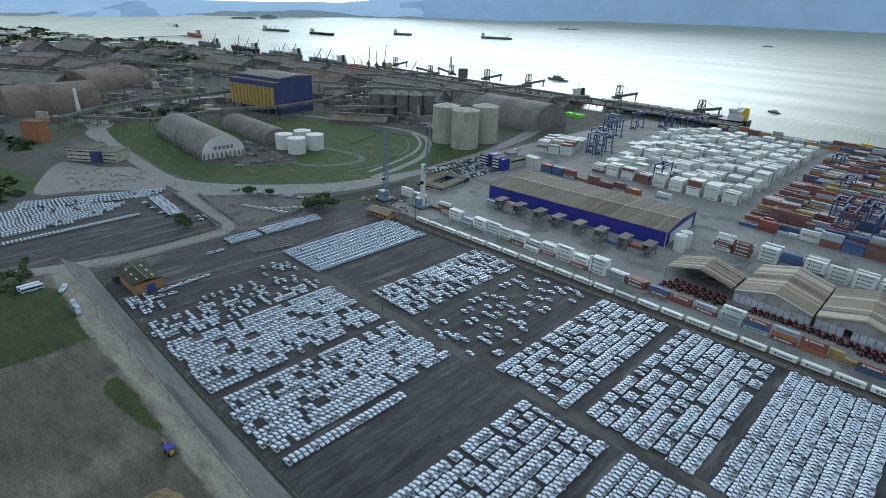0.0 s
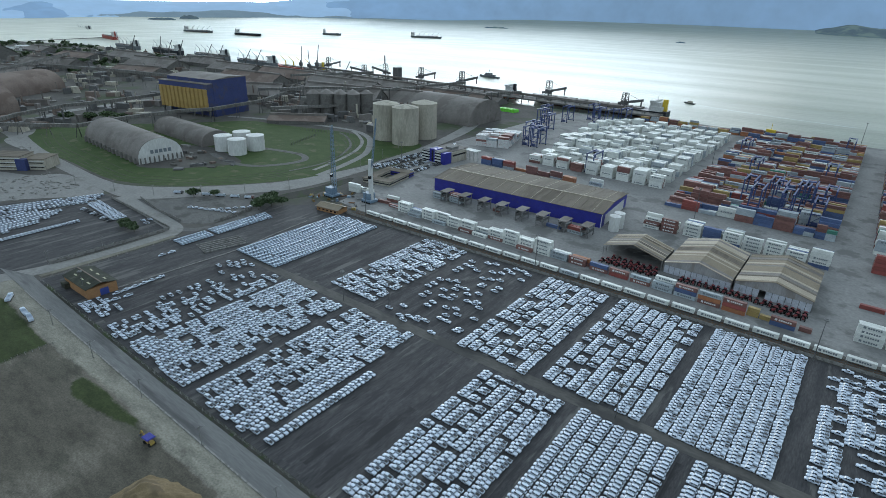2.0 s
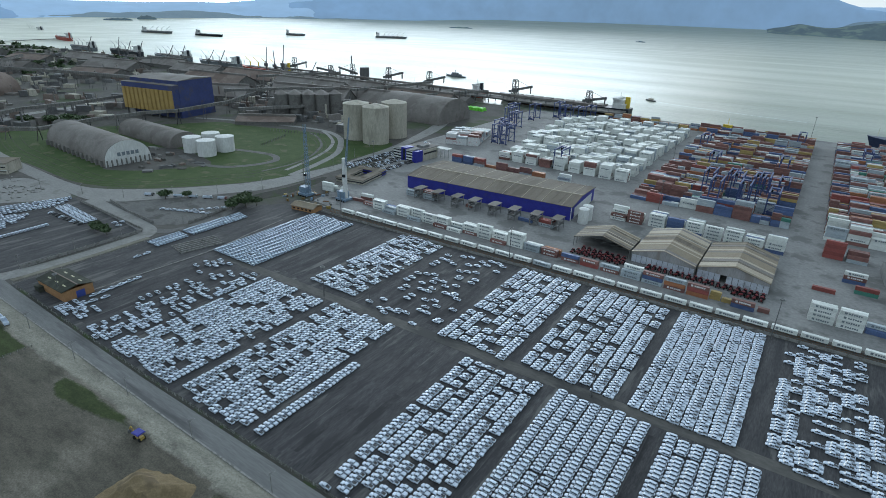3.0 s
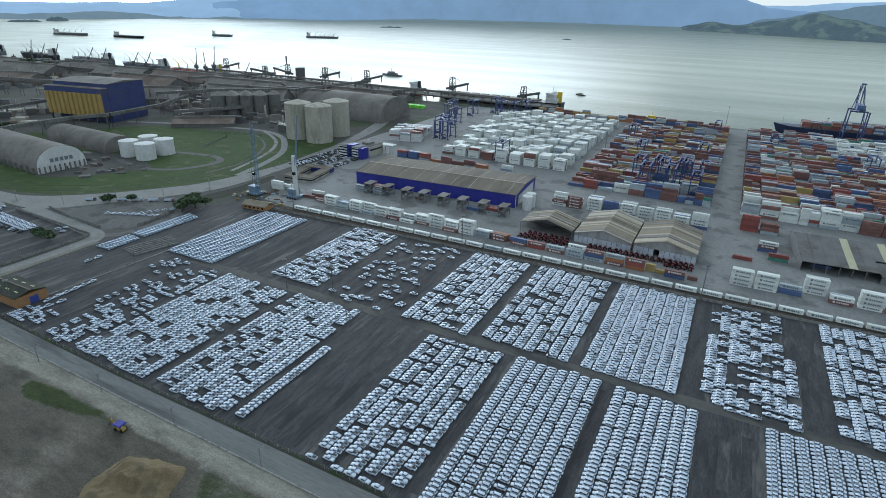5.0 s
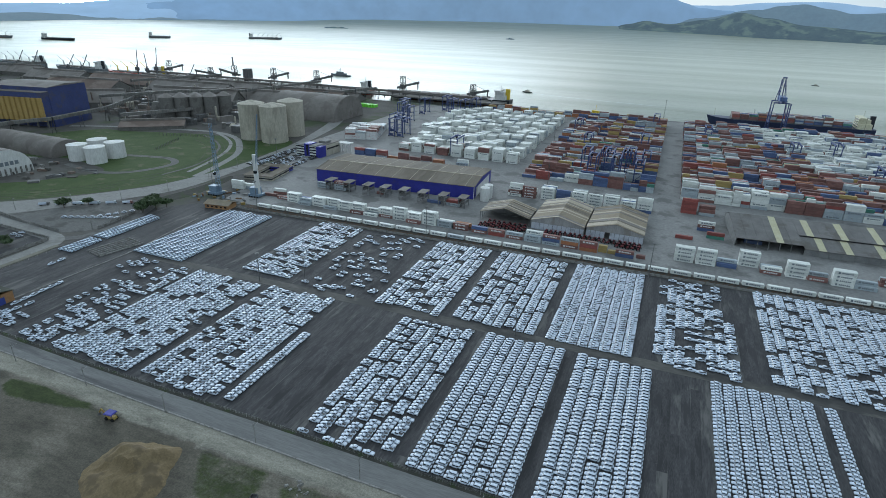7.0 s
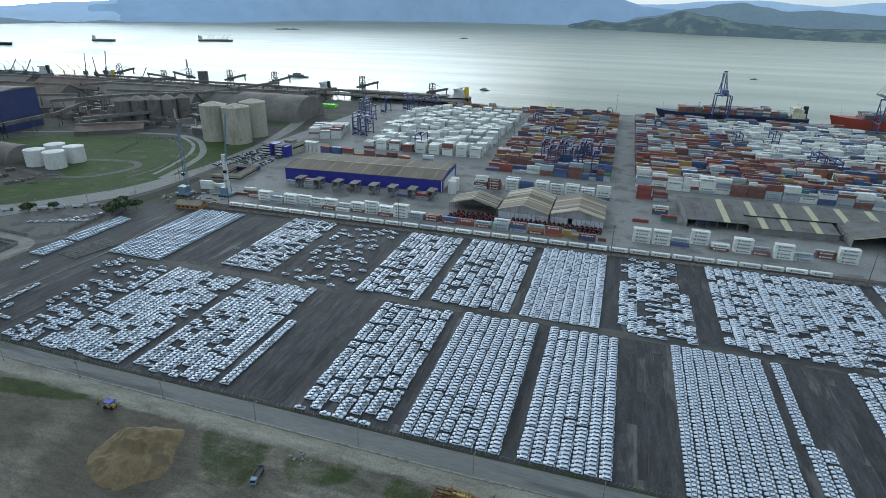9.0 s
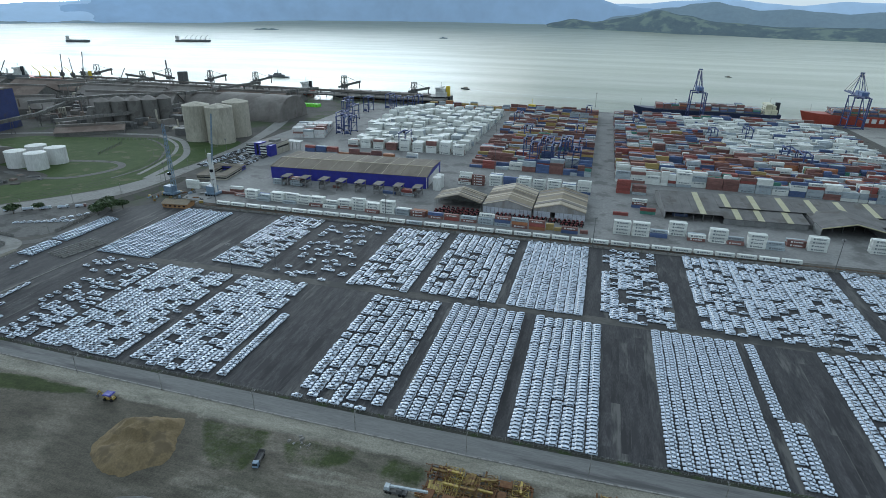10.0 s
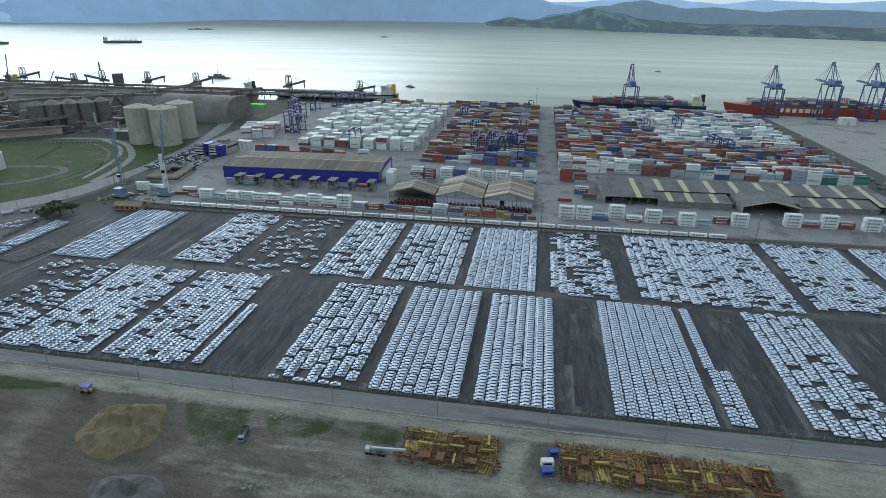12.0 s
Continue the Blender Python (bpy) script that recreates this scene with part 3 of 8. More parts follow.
for x0, x1, y0, y1 in ((-157, -122, 204, 306), (20, 44, 206, 310), (111, 130, 208, 314), (-296, -254, 316, 414), (-209, -150, 322, 420), (-335, -283, 206, 304), (62, 73, 324, 428), (177, 228, 211, 318), (-25, -19.5, 206, 310), (-75, -70, 206, 310)):
    x = x0 + 2.1
    while x < x1 - 1.5:
        y = y0 + rl.uniform(0, 5)
        while y < y1 - 8:
            k = rl.choice((0, 1, 1, 2))
            n = (34, 58, 96)[k]
            if y + n < y1 + 2 and rl.random() < 0.75:
                ob = new("paving_strip", lane_mesh[k])
                ob.parent = lanes
                ob.matrix_basis = pose(x + rl.uniform(-0.1, 0.1), y + n / 2, 0.055 + rl.uniform(0, 0.006))
            y += n + 0.15
        x += 4.25
sheet("aisle", [(-330, 306), (-160, 310), (330, 321), (330, 329), (-160, 317.5), (-330, 313)], 0.10, dust_road, "dusty paler aisle between the parking blocks", "aisle")
sheet("road", ROAD_S + ROAD_N[::-1], 0.30, road_tar, "worn grey asphalt road along the fence", "road")
sheet("kerb_strip", ROAD_N[1:] + [(x, y + 2.6) for x, y in ROAD_N[:0:-1]], 0.12, weedy, "narrow strip of weeds at the foot of the fence", "verge")
sheet("road_kerb", ROAD_S[1:] + [(x, y - 0.7) for x, y in ROAD_S[:0:-1]], 0.36, fence_mat, "low dirty concrete kerb along the road", "kerb")
sheet("yard_floor", [(-370, 437), (-338, 432.6), (640, 466), (640, 1107), (-279, 1107), (-289, 1050), (-440, 1050), (-440, 640), (-395, 560)], 0.08, concrete, "grey stained concrete of the container yard", "yard")
sheet("rail_bed", [(-345, 420.5), (640, 454.5), (640, 465.8), (-338, 432.4)], 0.14, rail_bed, "ballast of the railway siding", "railway")
sheet("quay_field", [(400, 1104), (640, 1104), (640, 480), (400, 520), (400, 800)], 0.14, pale_concrete, "pale bare concrete quay field with cracks", "yard")


def smooth_line(pts, closed=False, n=8):
    """Points along a soft curve through the given ones."""
    out = []
    m = len(pts)
    for i in range(m if closed else m - 1):
        p = [Vector(pts[(i + k) % m if closed else max(0, min(m - 1, i + k))]) for k in (-1, 0, 1, 2)]
        for j in range(n):
            t = j / n
            out.append(0.5 * ((2 * p[1]) + (p[2] - p[0]) * t + (2 * p[0] - 5 * p[1] + 4 * p[2] - p[3]) * t * t + (3 * p[1] - p[0] - 3 * p[2] + p[3]) * t ** 3))
    if not closed:
        out.append(Vector(pts[-1]))
    return out


def strip(name, pts, width, z, material, label, category, thick=0.25, n=8):
    """A road or track of even width along a soft curve."""
    line = smooth_line(pts, n=n)
    sh = Shape()
    rings = []
    for i, p in enumerate(line):
        d = (line[min(i + 1, len(line) - 1)] - line[max(i - 1, 0)]).normalized()
        s = Vector((-d.y, d.x)) * width / 2
        a, b = p - s, p + s
        rings.append([(a.x, a.y, z - thick), (b.x, b.y, z - thick), (b.x, b.y, z), (a.x, a.y, z)])
    sh.loft(rings)
    return tagged(part(name, sh, material), label, category, kind="structure")


def field(name, pts, z, material, label, category, n=6):
    """Ground cover with a soft outline."""
    return sheet(name, [(p.x, p.y) for p in smooth_line(pts, True, n)], z, material, label, category)


field("grass_field", [(-757, 332), (-678, 331), (-596, 330), (-553, 342), (-508, 374), (-472, 420), (-456, 452), (-448, 486), (-446, 560), (-450, 640), (-466, 668), (-492, 652), (-530, 640), (-578, 648), (-641, 632), (-700, 612), (-748, 600), (-800, 520), (-880, 420), (-905, 392), (-890, 358), (-812, 338)], 0.05, meadow_mat, "green grass inside the railway loop", "grass")
field("dirt_yard", [(-622, 372), (-585, 388), (-556, 428), (-552, 456), (-600, 468), (-645, 470), (-680, 440), (-640, 430)], 0.09, earth, "trampled dirt yard with scattered scrap", "yard")
# the wide port road: its south edge, then its north edge
MAIN_S = [(-900, 330), (-800, 322), (-713, 314), (-624, 311), (-561, 310), (-512, 317), (-476, 357), (-446, 402), (-428, 440), (-425, 502), (-430, 580), (-438, 650), (-462, 770), (-494, 860)]
MAIN_N = [(-514, 860), (-482, 770), (-453, 662), (-446, 600), (-441, 542), (-447, 486), (-457, 442), (-471, 417), (-503, 374), (-546, 337), (-586, 326), (-671, 327.5), (-771, 333), (-900, 352)]
sheet("main_road", [(p.x, p.y) for p in smooth_line(MAIN_S) + smooth_line(MAIN_N)], 0.15, road_pale, "wide dusty grey port road with curves", "road")
strip("side_road", [(-524, 314), (-490, 310.5), (-440, 307.5), (-412, 302), (-406, 280), (-405, 240), (-409, 210), (-413, 196), (-419, 176), (-432, 150), (-470, 110)], 13, 0.18, road_pale, "dusty side road past the gate", "road")
strip("gate_lane", [(-410, 306), (-399, 318), (-398, 345), (-406, 380), (-424, 405), (-440, 418)], 8, 0.17, lot_grey, "grey lane between the lorry park and the yard fence", "road")
strip("yard_kerb", [(-347, 222), (-345, 269), (-343, 311), (-348, 349), (-352, 385)], 0.9, 0.34, fence_mat, "low pale kerb wall across the yard", "kerb")
strip("pipe_track", [(-400, 205), (-399.5, 250), (-400.5, 296)], 4.5, 0.22, verge_sand, "pale sandy strip with pipes beside the side road", "verge")
field("dirt_bank", [(-418, 496), (-419, 450), (-424, 412), (-412, 408), (-404, 425), (-404, 460), (-409, 490)], 0.1, weedy, "brown dirt bank with weeds beside the port road", "verge")
field("lorry_park", [(-509, 320), (-460, 314), (-424, 314), (-406, 330), (-408, 352), (-414, 378), (-436, 396), (-452, 390), (-482, 357)], 0.06, lot_grey, "grey gravel lorry park", "car park")
field("north_yard", [(-598, 213), (-657, 231), (-703, 259), (-657, 284), (-634, 308), (-561, 310), (-546, 304), (-548, 292), (-582, 248)], 0.06, road_pale, "pale grey concrete yard with puddles", "yard")
field("west_meadow", [(-560, 90), (-604, 186), (-612, 206), (-638, 230), (-662, 221), (-715, 206), (-760, 150), (-700, 80)], 0.055, meadow_mat, "bright green meadow beside the west yard", "grass")
sheet("west_car_park", [(-600, 100), (-440, 100), (-424, 170), (-416, 215), (-417, 300), (-519, 304), (-541, 307), (-584, 226), (-590, 184)], 0.05, asphalt, "dark asphalt vehicle yard west of the road", "car park")
for k, off in enumerate((8, 13, 20, 30)):
    strip("railway_track", [(-850, 352 + off), (-771, 333 + off), (-671, 327.5 + off), (-590, 326 + off), (-549 - off * 0.4, 340 + off * 0.9), (-503 - off * 0.8, 377 + off * 0.5), (-474 - off * 0.95, 428 + off * 0.2), (-461 - off, 474), (-462 - off, 522), (-490 - off * 0.9, 580 - off * 0.4), (-531 - off * 0.5, 621 - off * 0.8), (-578, 643 - off)], 1.3, 0.16 + 0.005 * k, track_soil, "single railway track curving through grass", "railway", n=10)
strip("loop_road", [(-449, 480), (-459, 524), (-476, 573), (-502, 610), (-542, 648), (-590, 664), (-650, 654), (-745, 626), (-800, 600)], 8, 0.14, road_pale, "pale curved loop road", "road")
strip("tank_road", [(-610, 456), (-562, 447), (-530, 455), (-512, 480), (-509, 510), (-535, 524), (-590, 512)], 8, 0.14, lot_grey, "narrow road round the tanks", "road")
for pts, w, m in (([(-600, 664), (-574, 655), (-535, 629), (-513, 605), (-495, 575), (-480, 535), (-468, 490)], 4.5, pale_yard), ([(-590, 640), (-564, 629), (-529, 603), (-510, 579), (-493, 549), (-482, 512), (-484, 470)], 3.0, lot_grey)):
    strip("railway_track", pts, w, 0.17, m, "pale ballasted railway curve through grass", "railway", n=10)
strip("plant_road", [(-780, 324), (-840, 325), (-872, 350), (-943, 382), (-995, 432), (-1011, 490), (-1025, 570), (-1028, 640), (-1000, 740)], 17, 0.13, pale_yard, "wide pale road between the bulk stores", "road")


def waste_land():
    """One fine sheet in front of the yard with its cover map: grass, pale sand, damp soil."""
    x0, x1, y0, y1, st = -412, 388, -61, 199, 2.0
    nx, ny = int((x1 - x0) / st), int((y1 - y0) / st)
    grass = (  # outlines of the green patches, with the softness of their edges
        ([(-440, -60), (-440, 150), (-412, 164), (-393, 171), (-381, 180), (-347, 181), (-310, 179.5), (-307, 159), (-309, 137), (-330, 60)], 2.5),
        ([(-266, 174), (-266, 179.5), (-250, 180), (-228, 179.5), (-207, 178), (-205, 174.5), (-226, 173.5), (-244, 171), (-256, 170)], 2),
        ([(-145, 177.5), (-129, 178), (-117, 177), (-115, 167), (-115, 155), (-127, 152), (-137, 160)], 3),
        ([(-108, 175), (-96, 177.5), (-75, 178), (-79, 171), (-88, 165.5), (-101, 165)], 3),
        ([(-61, 177.5), (-49, 179), (-49, 166), (-60, 162), (-65, 168)], 4),
        ([(104, 158), (170, 162), (165, 150), (100, 146)], 8), ([(-60, 128), (0, 134), (0, 122), (-60, 118)], 12))
    pale = (([(-150, 187), (-62, 186), (-64, 180), (-150, 179)], 3), ([(-46, 158), (-6, 158), (12, 150), (-40, 146)], 10), ([(0, 182), (9, 182), (6, 150), (-6, 150)], 6), ([(20, 158), (110, 160), (110, 150), (20, 148)], 10), ([(113, 184), (170, 188), (170, 176), (113, 172)], 5))
    damp = (([(-203, 184), (-158, 184), (-146, 174), (-132, 149), (-142, 137), (-190, 130), (-205, 160)], 7), ([(-182, 136), (-140, 138), (-128, 124), (-150, 112), (-185, 118)], 8), ([(-300, 172), (-215, 168), (-215, 120), (-300, 110)], 22), ([(-150, 138), (-100, 136), (-90, 110), (-160, 108)], 14), ([(108, 182), (150, 184), (150, 168), (108, 166)], 8))

    def within(x, y, ring):
        """Metres inside (+) or outside (-) an outline."""
        best, odd = 1e9, False
        for (ax, ay), (bx, by) in zip(ring, ring[1:] + ring[:1]):
            ex, ey = bx - ax, by - ay
            u = max(0.0, min(1.0, ((x - ax) * ex + (y - ay) * ey) / (ex * ex + ey * ey)))
            best = min(best, (x - ax - u * ex) ** 2 + (y - ay - u * ey) ** 2)
            if (ay > y) != (by > y) and x < ax + ex * (y - ay) / ey:
                odd = not odd
        return math.sqrt(best) * (1 if odd else -1)

    pts, cols, faces = [], [], []
    for j in range(ny + 1):
        for i in range(nx + 1):
            x, y = x0 + st * i, y0 + st * j
            ym = y - 0.0125 * max(-60, x + 60)
            n = noise.noise(Vector((x * 0.05, y * 0.05, 1.0))) * 0.5 + noise.noise(Vector((x * 0.16, y * 0.16, 4.0))) * 0.35
            wx, wy = x + 16 * noise.noise(Vector((x * 0.03, y * 0.04, 7.0))), y + 9 * noise.noise(Vector((x * 0.04, y * 0.05, 9.0)))
            val = []
            for patches in (grass, pale, damp):
                v = 0.0
                for k, (ring, soft) in enumerate(patches):
                    w = 0.5 + within(x + 0.35 * (wx - x), y + 0.35 * (wy - y), ring) / (2 * soft) + 0.35 * n
                    v = max(v, min(w, 0.57 + 0.5 * n) if patches is grass and k > 1 else w)
                val.append(min(0.85, max(0.0, v)))
            g, p, d = val
            low = 178.6 + 4 * n + 1.2 * math.sin(x * 0.045)
            if ym > low:  # sandy shoulder of the road
                edge = min(1.0, (ym - low) / 3)
                p = max(p, edge * (0.7 + 0.35 * n))
                g *= 1 - edge
                d *= 1 - 0.6 * edge
            # wheel ruts that swing across the ground
            for c, amp, ph, x_from, x_to in ((150, 8, 0.0, -140, 384), (142, 12, 1.4, -110, 384), (158, 5, 2.6, -100, 0)):
                mid = c + amp * math.sin(x * 0.02 + ph)
                if x_from < x < x_to:
                    rut = max(0.0, 1 - (min(abs(y - mid - 2.2), abs(y - mid + 2.2)) / 2.6) ** 2)
                    p, g = max(p, rut * (0.5 + 0.5 * n)), g * (1 - 0.5 * rut)
            for off in (-1.5, 1.5):
                if abs(x - 2 + off - 0.006 * (182 - y) ** 2) < 1.1 and y < 182:
                    d = max(d, 0.6)
            h = 0.06 + 0.10 * n * (1 if ym < 184 else 0.2) + 0.25 * g * (ym < 184) - 0.08 * (ym > 184)
            pts.append((x, y, h + 0.1))
            cols += [g, p, d, 1.0]
    for j in range(ny):
        for i in range(nx):
            k = j * (nx + 1) + i
            faces.append((k, k + 1, k + nx + 2, k + nx + 1))
    ob = part("waste_ground", Shape().add(pts, faces), cover_mat, smooth=True)
    att = ob.data.color_attributes.new("cover", 'FLOAT_COLOR', 'POINT')
    att.data.foreach_set("color", cols)
    return tagged(ob, "grey sandy waste ground with grass patches and wheel ruts", "ground", kind="structure")


waste_land()


# ---- vehicles in the storage yard ----
def car_shapes(kind):
    """The parts of a parked car, its nose towards -x: name, shape, material, label."""
    pick, sedan = kind == "pickup", kind == "sedan"
    L, W = (5.4, 1.82) if pick else (5.0, 1.64) if sedan else (4.95, 1.76)
    h, a = W / 2, -L / 2
    deck = 1.04 if pick else 0.94 if sedan else 1.0

    def ring(x, w, z0, z1, crown=0.05):
        """One cross-section of the lower body, with rounded shoulders."""
        return [(x, -w * 0.92, z0), (x, -w, z0 + (z1 - z0) * 0.45), (x, -w * 0.98, z1 - 0.16), (x, -w * 0.86, z1 - 0.03), (x, -w * 0.5, z1 + crown), (x, w * 0.5, z1 + crown), (x, w * 0.86, z1 - 0.03), (x, w * 0.98, z1 - 0.16), (x, w, z0 + (z1 - z0) * 0.45), (x, w * 0.92, z0)]
    hood = 0.9 if sedan else 0.98 if pick else 0.94
    tail = deck - 0.02 if pick else 0.95 if sedan else 1.0
    body = Shape()
    body.loft([ring(a, h - 0.34, 0.4, 0.66, 0.0), ring(a + 0.1, h - 0.17, 0.34, 0.78), ring(a + 0.4, h - 0.05, 0.3, hood - 0.05), ring(a + 1.2, h, 0.28, hood + 0.06), ring(0.2, h, 0.28, deck), ring(L / 2 - 0.45, h - 0.02, 0.3, tail), ring(L / 2 - 0.12, h - 0.1, 0.36, tail - 0.06), ring(L / 2, h - 0.24, 0.44, tail - 0.24, 0.0)])
    x0, x1, x2, x3 = (a + 1.4, a + 2.1, a + 3.35, a + 3.6) if pick else (a + 1.35, a + 2.1, a + 3.4, a + 4.15) if sedan else (a + 1.1, a + 1.8, a + 4.2, a + 4.7)
    top = 1.72 if pick else 1.43 if sedan else 1.58
    rw = h - (0.22 if pick else 0.25 if sedan else 0.24)

    def rib(x, w, z):
        return [(x, -w, z - 0.14), (x, -w * 0.88, z - 0.03), (x, -w * 0.45, z + 0.02), (x, w * 0.45, z + 0.02), (x, w * 0.88, z - 0.03), (x, w, z - 0.14)]
    body.loft([rib(x1 - 0.16, rw - 0.1, top - 0.1), rib(x1 + 0.12, rw, top - 0.01), rib((x1 + x2) / 2, rw + 0.02, top + 0.02), rib(x2 - 0.12, rw, top), rib(x2 + 0.14, rw - 0.08, top - 0.11)])
    g, zt = h - 0.12, top - 0.12
    for q in (-1, 1):  # pillars
        for u, v in (((x0, q * g, deck), (x1, q * rw, zt)), ((x3, q * g, deck), (x2, q * rw, zt)), (((x0 + x3) / 2, q * g, deck), ((x1 + x2) / 2, q * rw, zt))):
            body.beam(u, v, 0.11, 0.1)
        body.box(x0 + 0.28, x0 + 0.42, q * (h + 0.1) - 0.09, q * (h + 0.1) + 0.09, deck + 0.02, deck + 0.16)  # mirror
    cabin = [(x0, -g, deck - 0.03), (x0, g, deck - 0.03), (x3, g, deck - 0.03), (x3, -g, deck - 0.03), (x1, -rw, zt), (x1, rw, zt), (x2, rw, zt), (x2, -rw, zt)]
    front = Shape().add([cabin[i] for i in (0, 1, 5, 4)] + [(x0 + 0.3, 0, deck - 0.05)], [(0, 3, 2, 1), (0, 1, 4)])
    back = Shape().add([cabin[i] for i in (3, 2, 6, 7)] + [(x3 - 0.3, 0, deck - 0.05)], [(0, 1, 2, 3), (0, 4, 1)])
    left = Shape().add([cabin[i] for i in (0, 3, 7, 4)] + [(0, 0, deck)], [(0, 1, 2, 3), (0, 4, 1)])
    right = Shape().add([cabin[i] for i in (1, 2, 6, 5)] + [(0, 0, deck)], [(3, 2, 1, 0), (0, 1, 4)])
    if pick:
        for q in (-1, 1):
            body.box(x3 + 0.05, L / 2 - 0.06, q * (h - 0.15) - 0.09, q * (h - 0.15) + 0.09, deck - 0.06, deck + 0.12, taper=0.03)
        body.box(L / 2 - 0.16, L / 2 - 0.04, -h + 0.24, h - 0.24, deck - 0.06, deck + 0.1)
    out = [("body", body, car_white, ""), ("windscreen", front, car_glass, "dark windscreen"), ("rear_window", back, car_glass, ""),
           ("side_window", left, car_glass, ""), ("side_window", right, car_glass, "")]
    if pick:
        bed = Shape().box(x3 + 0.08, L / 2 - 0.18, -h + 0.25, h - 0.25, deck - 0.03, deck + 0.065)
        out.append(("cargo_bed", bed, black_plastic, "black open cargo bed"))
    for wx in (a + 0.92, L / 2 - 0.98):
        for q in (-1, 1):
            out.append(("wheel", Shape().tube((wx, q * (h - 0.2), 0.35), (wx, q * (h + 0.02), 0.35), 0.35, 8), rubber, ""))
    return out


CAR_TYPES = {"pickup": "pickup", "pickup_white": "pickup", "hatch": "hatch", "hatch_blue": "hatch", "sedan": "sedan"}
car_mats = [car_white, car_glass, black_plastic, lamp_red, rubber, car_pale_blue]
car_parts, car_joined = {}, {}
for key, base in CAR_TYPES.items():
    ps = car_shapes(base)
    if key == "pickup_white":
        ps = [(n, s, (car_white if n == "cargo_bed" else m), ("white cargo cover" if n == "cargo_bed" else l)) for n, s, m, l in ps]
    if key == "hatch_blue":
        ps = [(n, s, (car_pale_blue if n == "body" else m), ("pale blue body" if n == "body" else l)) for n, s, m, l in ps]
    car_parts[key] = ps
    one = Shape()
    for n, s, m, l in ps:
        one.join(s, m=car_mats.index(m))
    car_joined[key] = one

# blocks: x from, x to, columns, y from, y to, pitch, share filled, mean run of cars, kind
BLOCKS = [
    (-343, -297, 9, 311, 412, 2.6, 0.995, 30, "hatch_blue"),
    (-252, -212, 7, 321, 421, 2.45, 0.88, 2.0, "pickup"),
    (-145.9, -102.3, 7, 316, 424, 2.4, 0.92, 4.2, "pickup"),
    (-95.8, -45, 8, 319, 426, 2.4, 0.90, 4.4, "pickup"),
    (-39, 8, 8, 319, 429, 2.42, 0.992, 11, "pickup"),
    (75, 172, 16, 322, 433, 2.42, 0.93, 5.0, "pickup"),
    (181, 236, 9, 329, 437, 2.42, 0.94, 6.5, "pickup"),
    (246, 300, 9, 333, 440, 2.42, 0.94, 6.5, "pickup"),
    (-275.4, -222.2, 9, 203, 306, 2.42, 0.94, 6.4, "pickup"),
    (-216.1, -168.4, 8, 203, 308, 2.42, 0.92, 5.0, "pickup"),
    (-165, -158.5, 1, 206, 269, 2.5, 1.0, 9, "pickup"),
    (-70, -25.5, 8, 202.5, 312, 2.5, 0.998, 16, "hatch"),
    (-19, 19, 7, 203, 311, 2.5, 0.999, 18, "hatch"),
    (45.8, 91, 8, 204.5, 314, 2.5, 1.0, 40, "sedan"),
    (96, 107.4, 2, 207, 250, 2.55, 0.995, 20, "sedan"),
    (95, 100.5, 1, 250, 314, 2.55, 1.0, 40, "sedan"),
    (131, 171.6, 6, 208, 316, 2.42, 0.955, 8, "pickup"),
    (230, 280, 8, 210, 322, 2.45, 0.98, 8, "pickup"),
    (-393, -379, 3, 290, 317, 2.6, 0.99, 20, "hatch_blue"),
    (-394, -379, 3, 319, 372, 2.6, 0.99, 20, "hatch_blue"),
    (-342, -316, 5, 204, 219, 2.5, 0.9, 3, "pickup"),
]
rng = random.Random(11)
car_places = []
for x0, x1, cols, y0, y1, pitch, fill, run, kind in BLOCKS:
    step = (x1 - x0) / cols
    loose = kind == "pickup"
    for c in range(cols):
        y = y0 + rng.uniform(0, 0.5)
        if fill < 0.96:
            y += rng.choice((0, 0, 1.5, 3.0))
        # cars stand in close runs with a short gap behind each run
        left = 1 + int(rng.expovariate(1.0 / run))
        while y < y1 - 1.5:
            k = kind
            if loose:
                k = "pickup" if rng.random() < 0.42 else "pickup_white"
            car_places.append((k, x0 + step * (c + 0.5) + rng.uniform(-0.22, 0.22), y + pitch / 2, radians(rng.uniform(-1.5, 1.5))))
            y += pitch * rng.uniform(0.98, 1.02)
            left -= 1
            if left <= 0:
                left = 1 + int(rng.expovariate(1.0 / run))
                if fill < 0.96:
                    y += pitch * rng.choice((0.5, 1, 1, 1, 1, 2, 2, 3))
                elif fill < 1:
                    y += rng.uniform(0.3, 1.6)

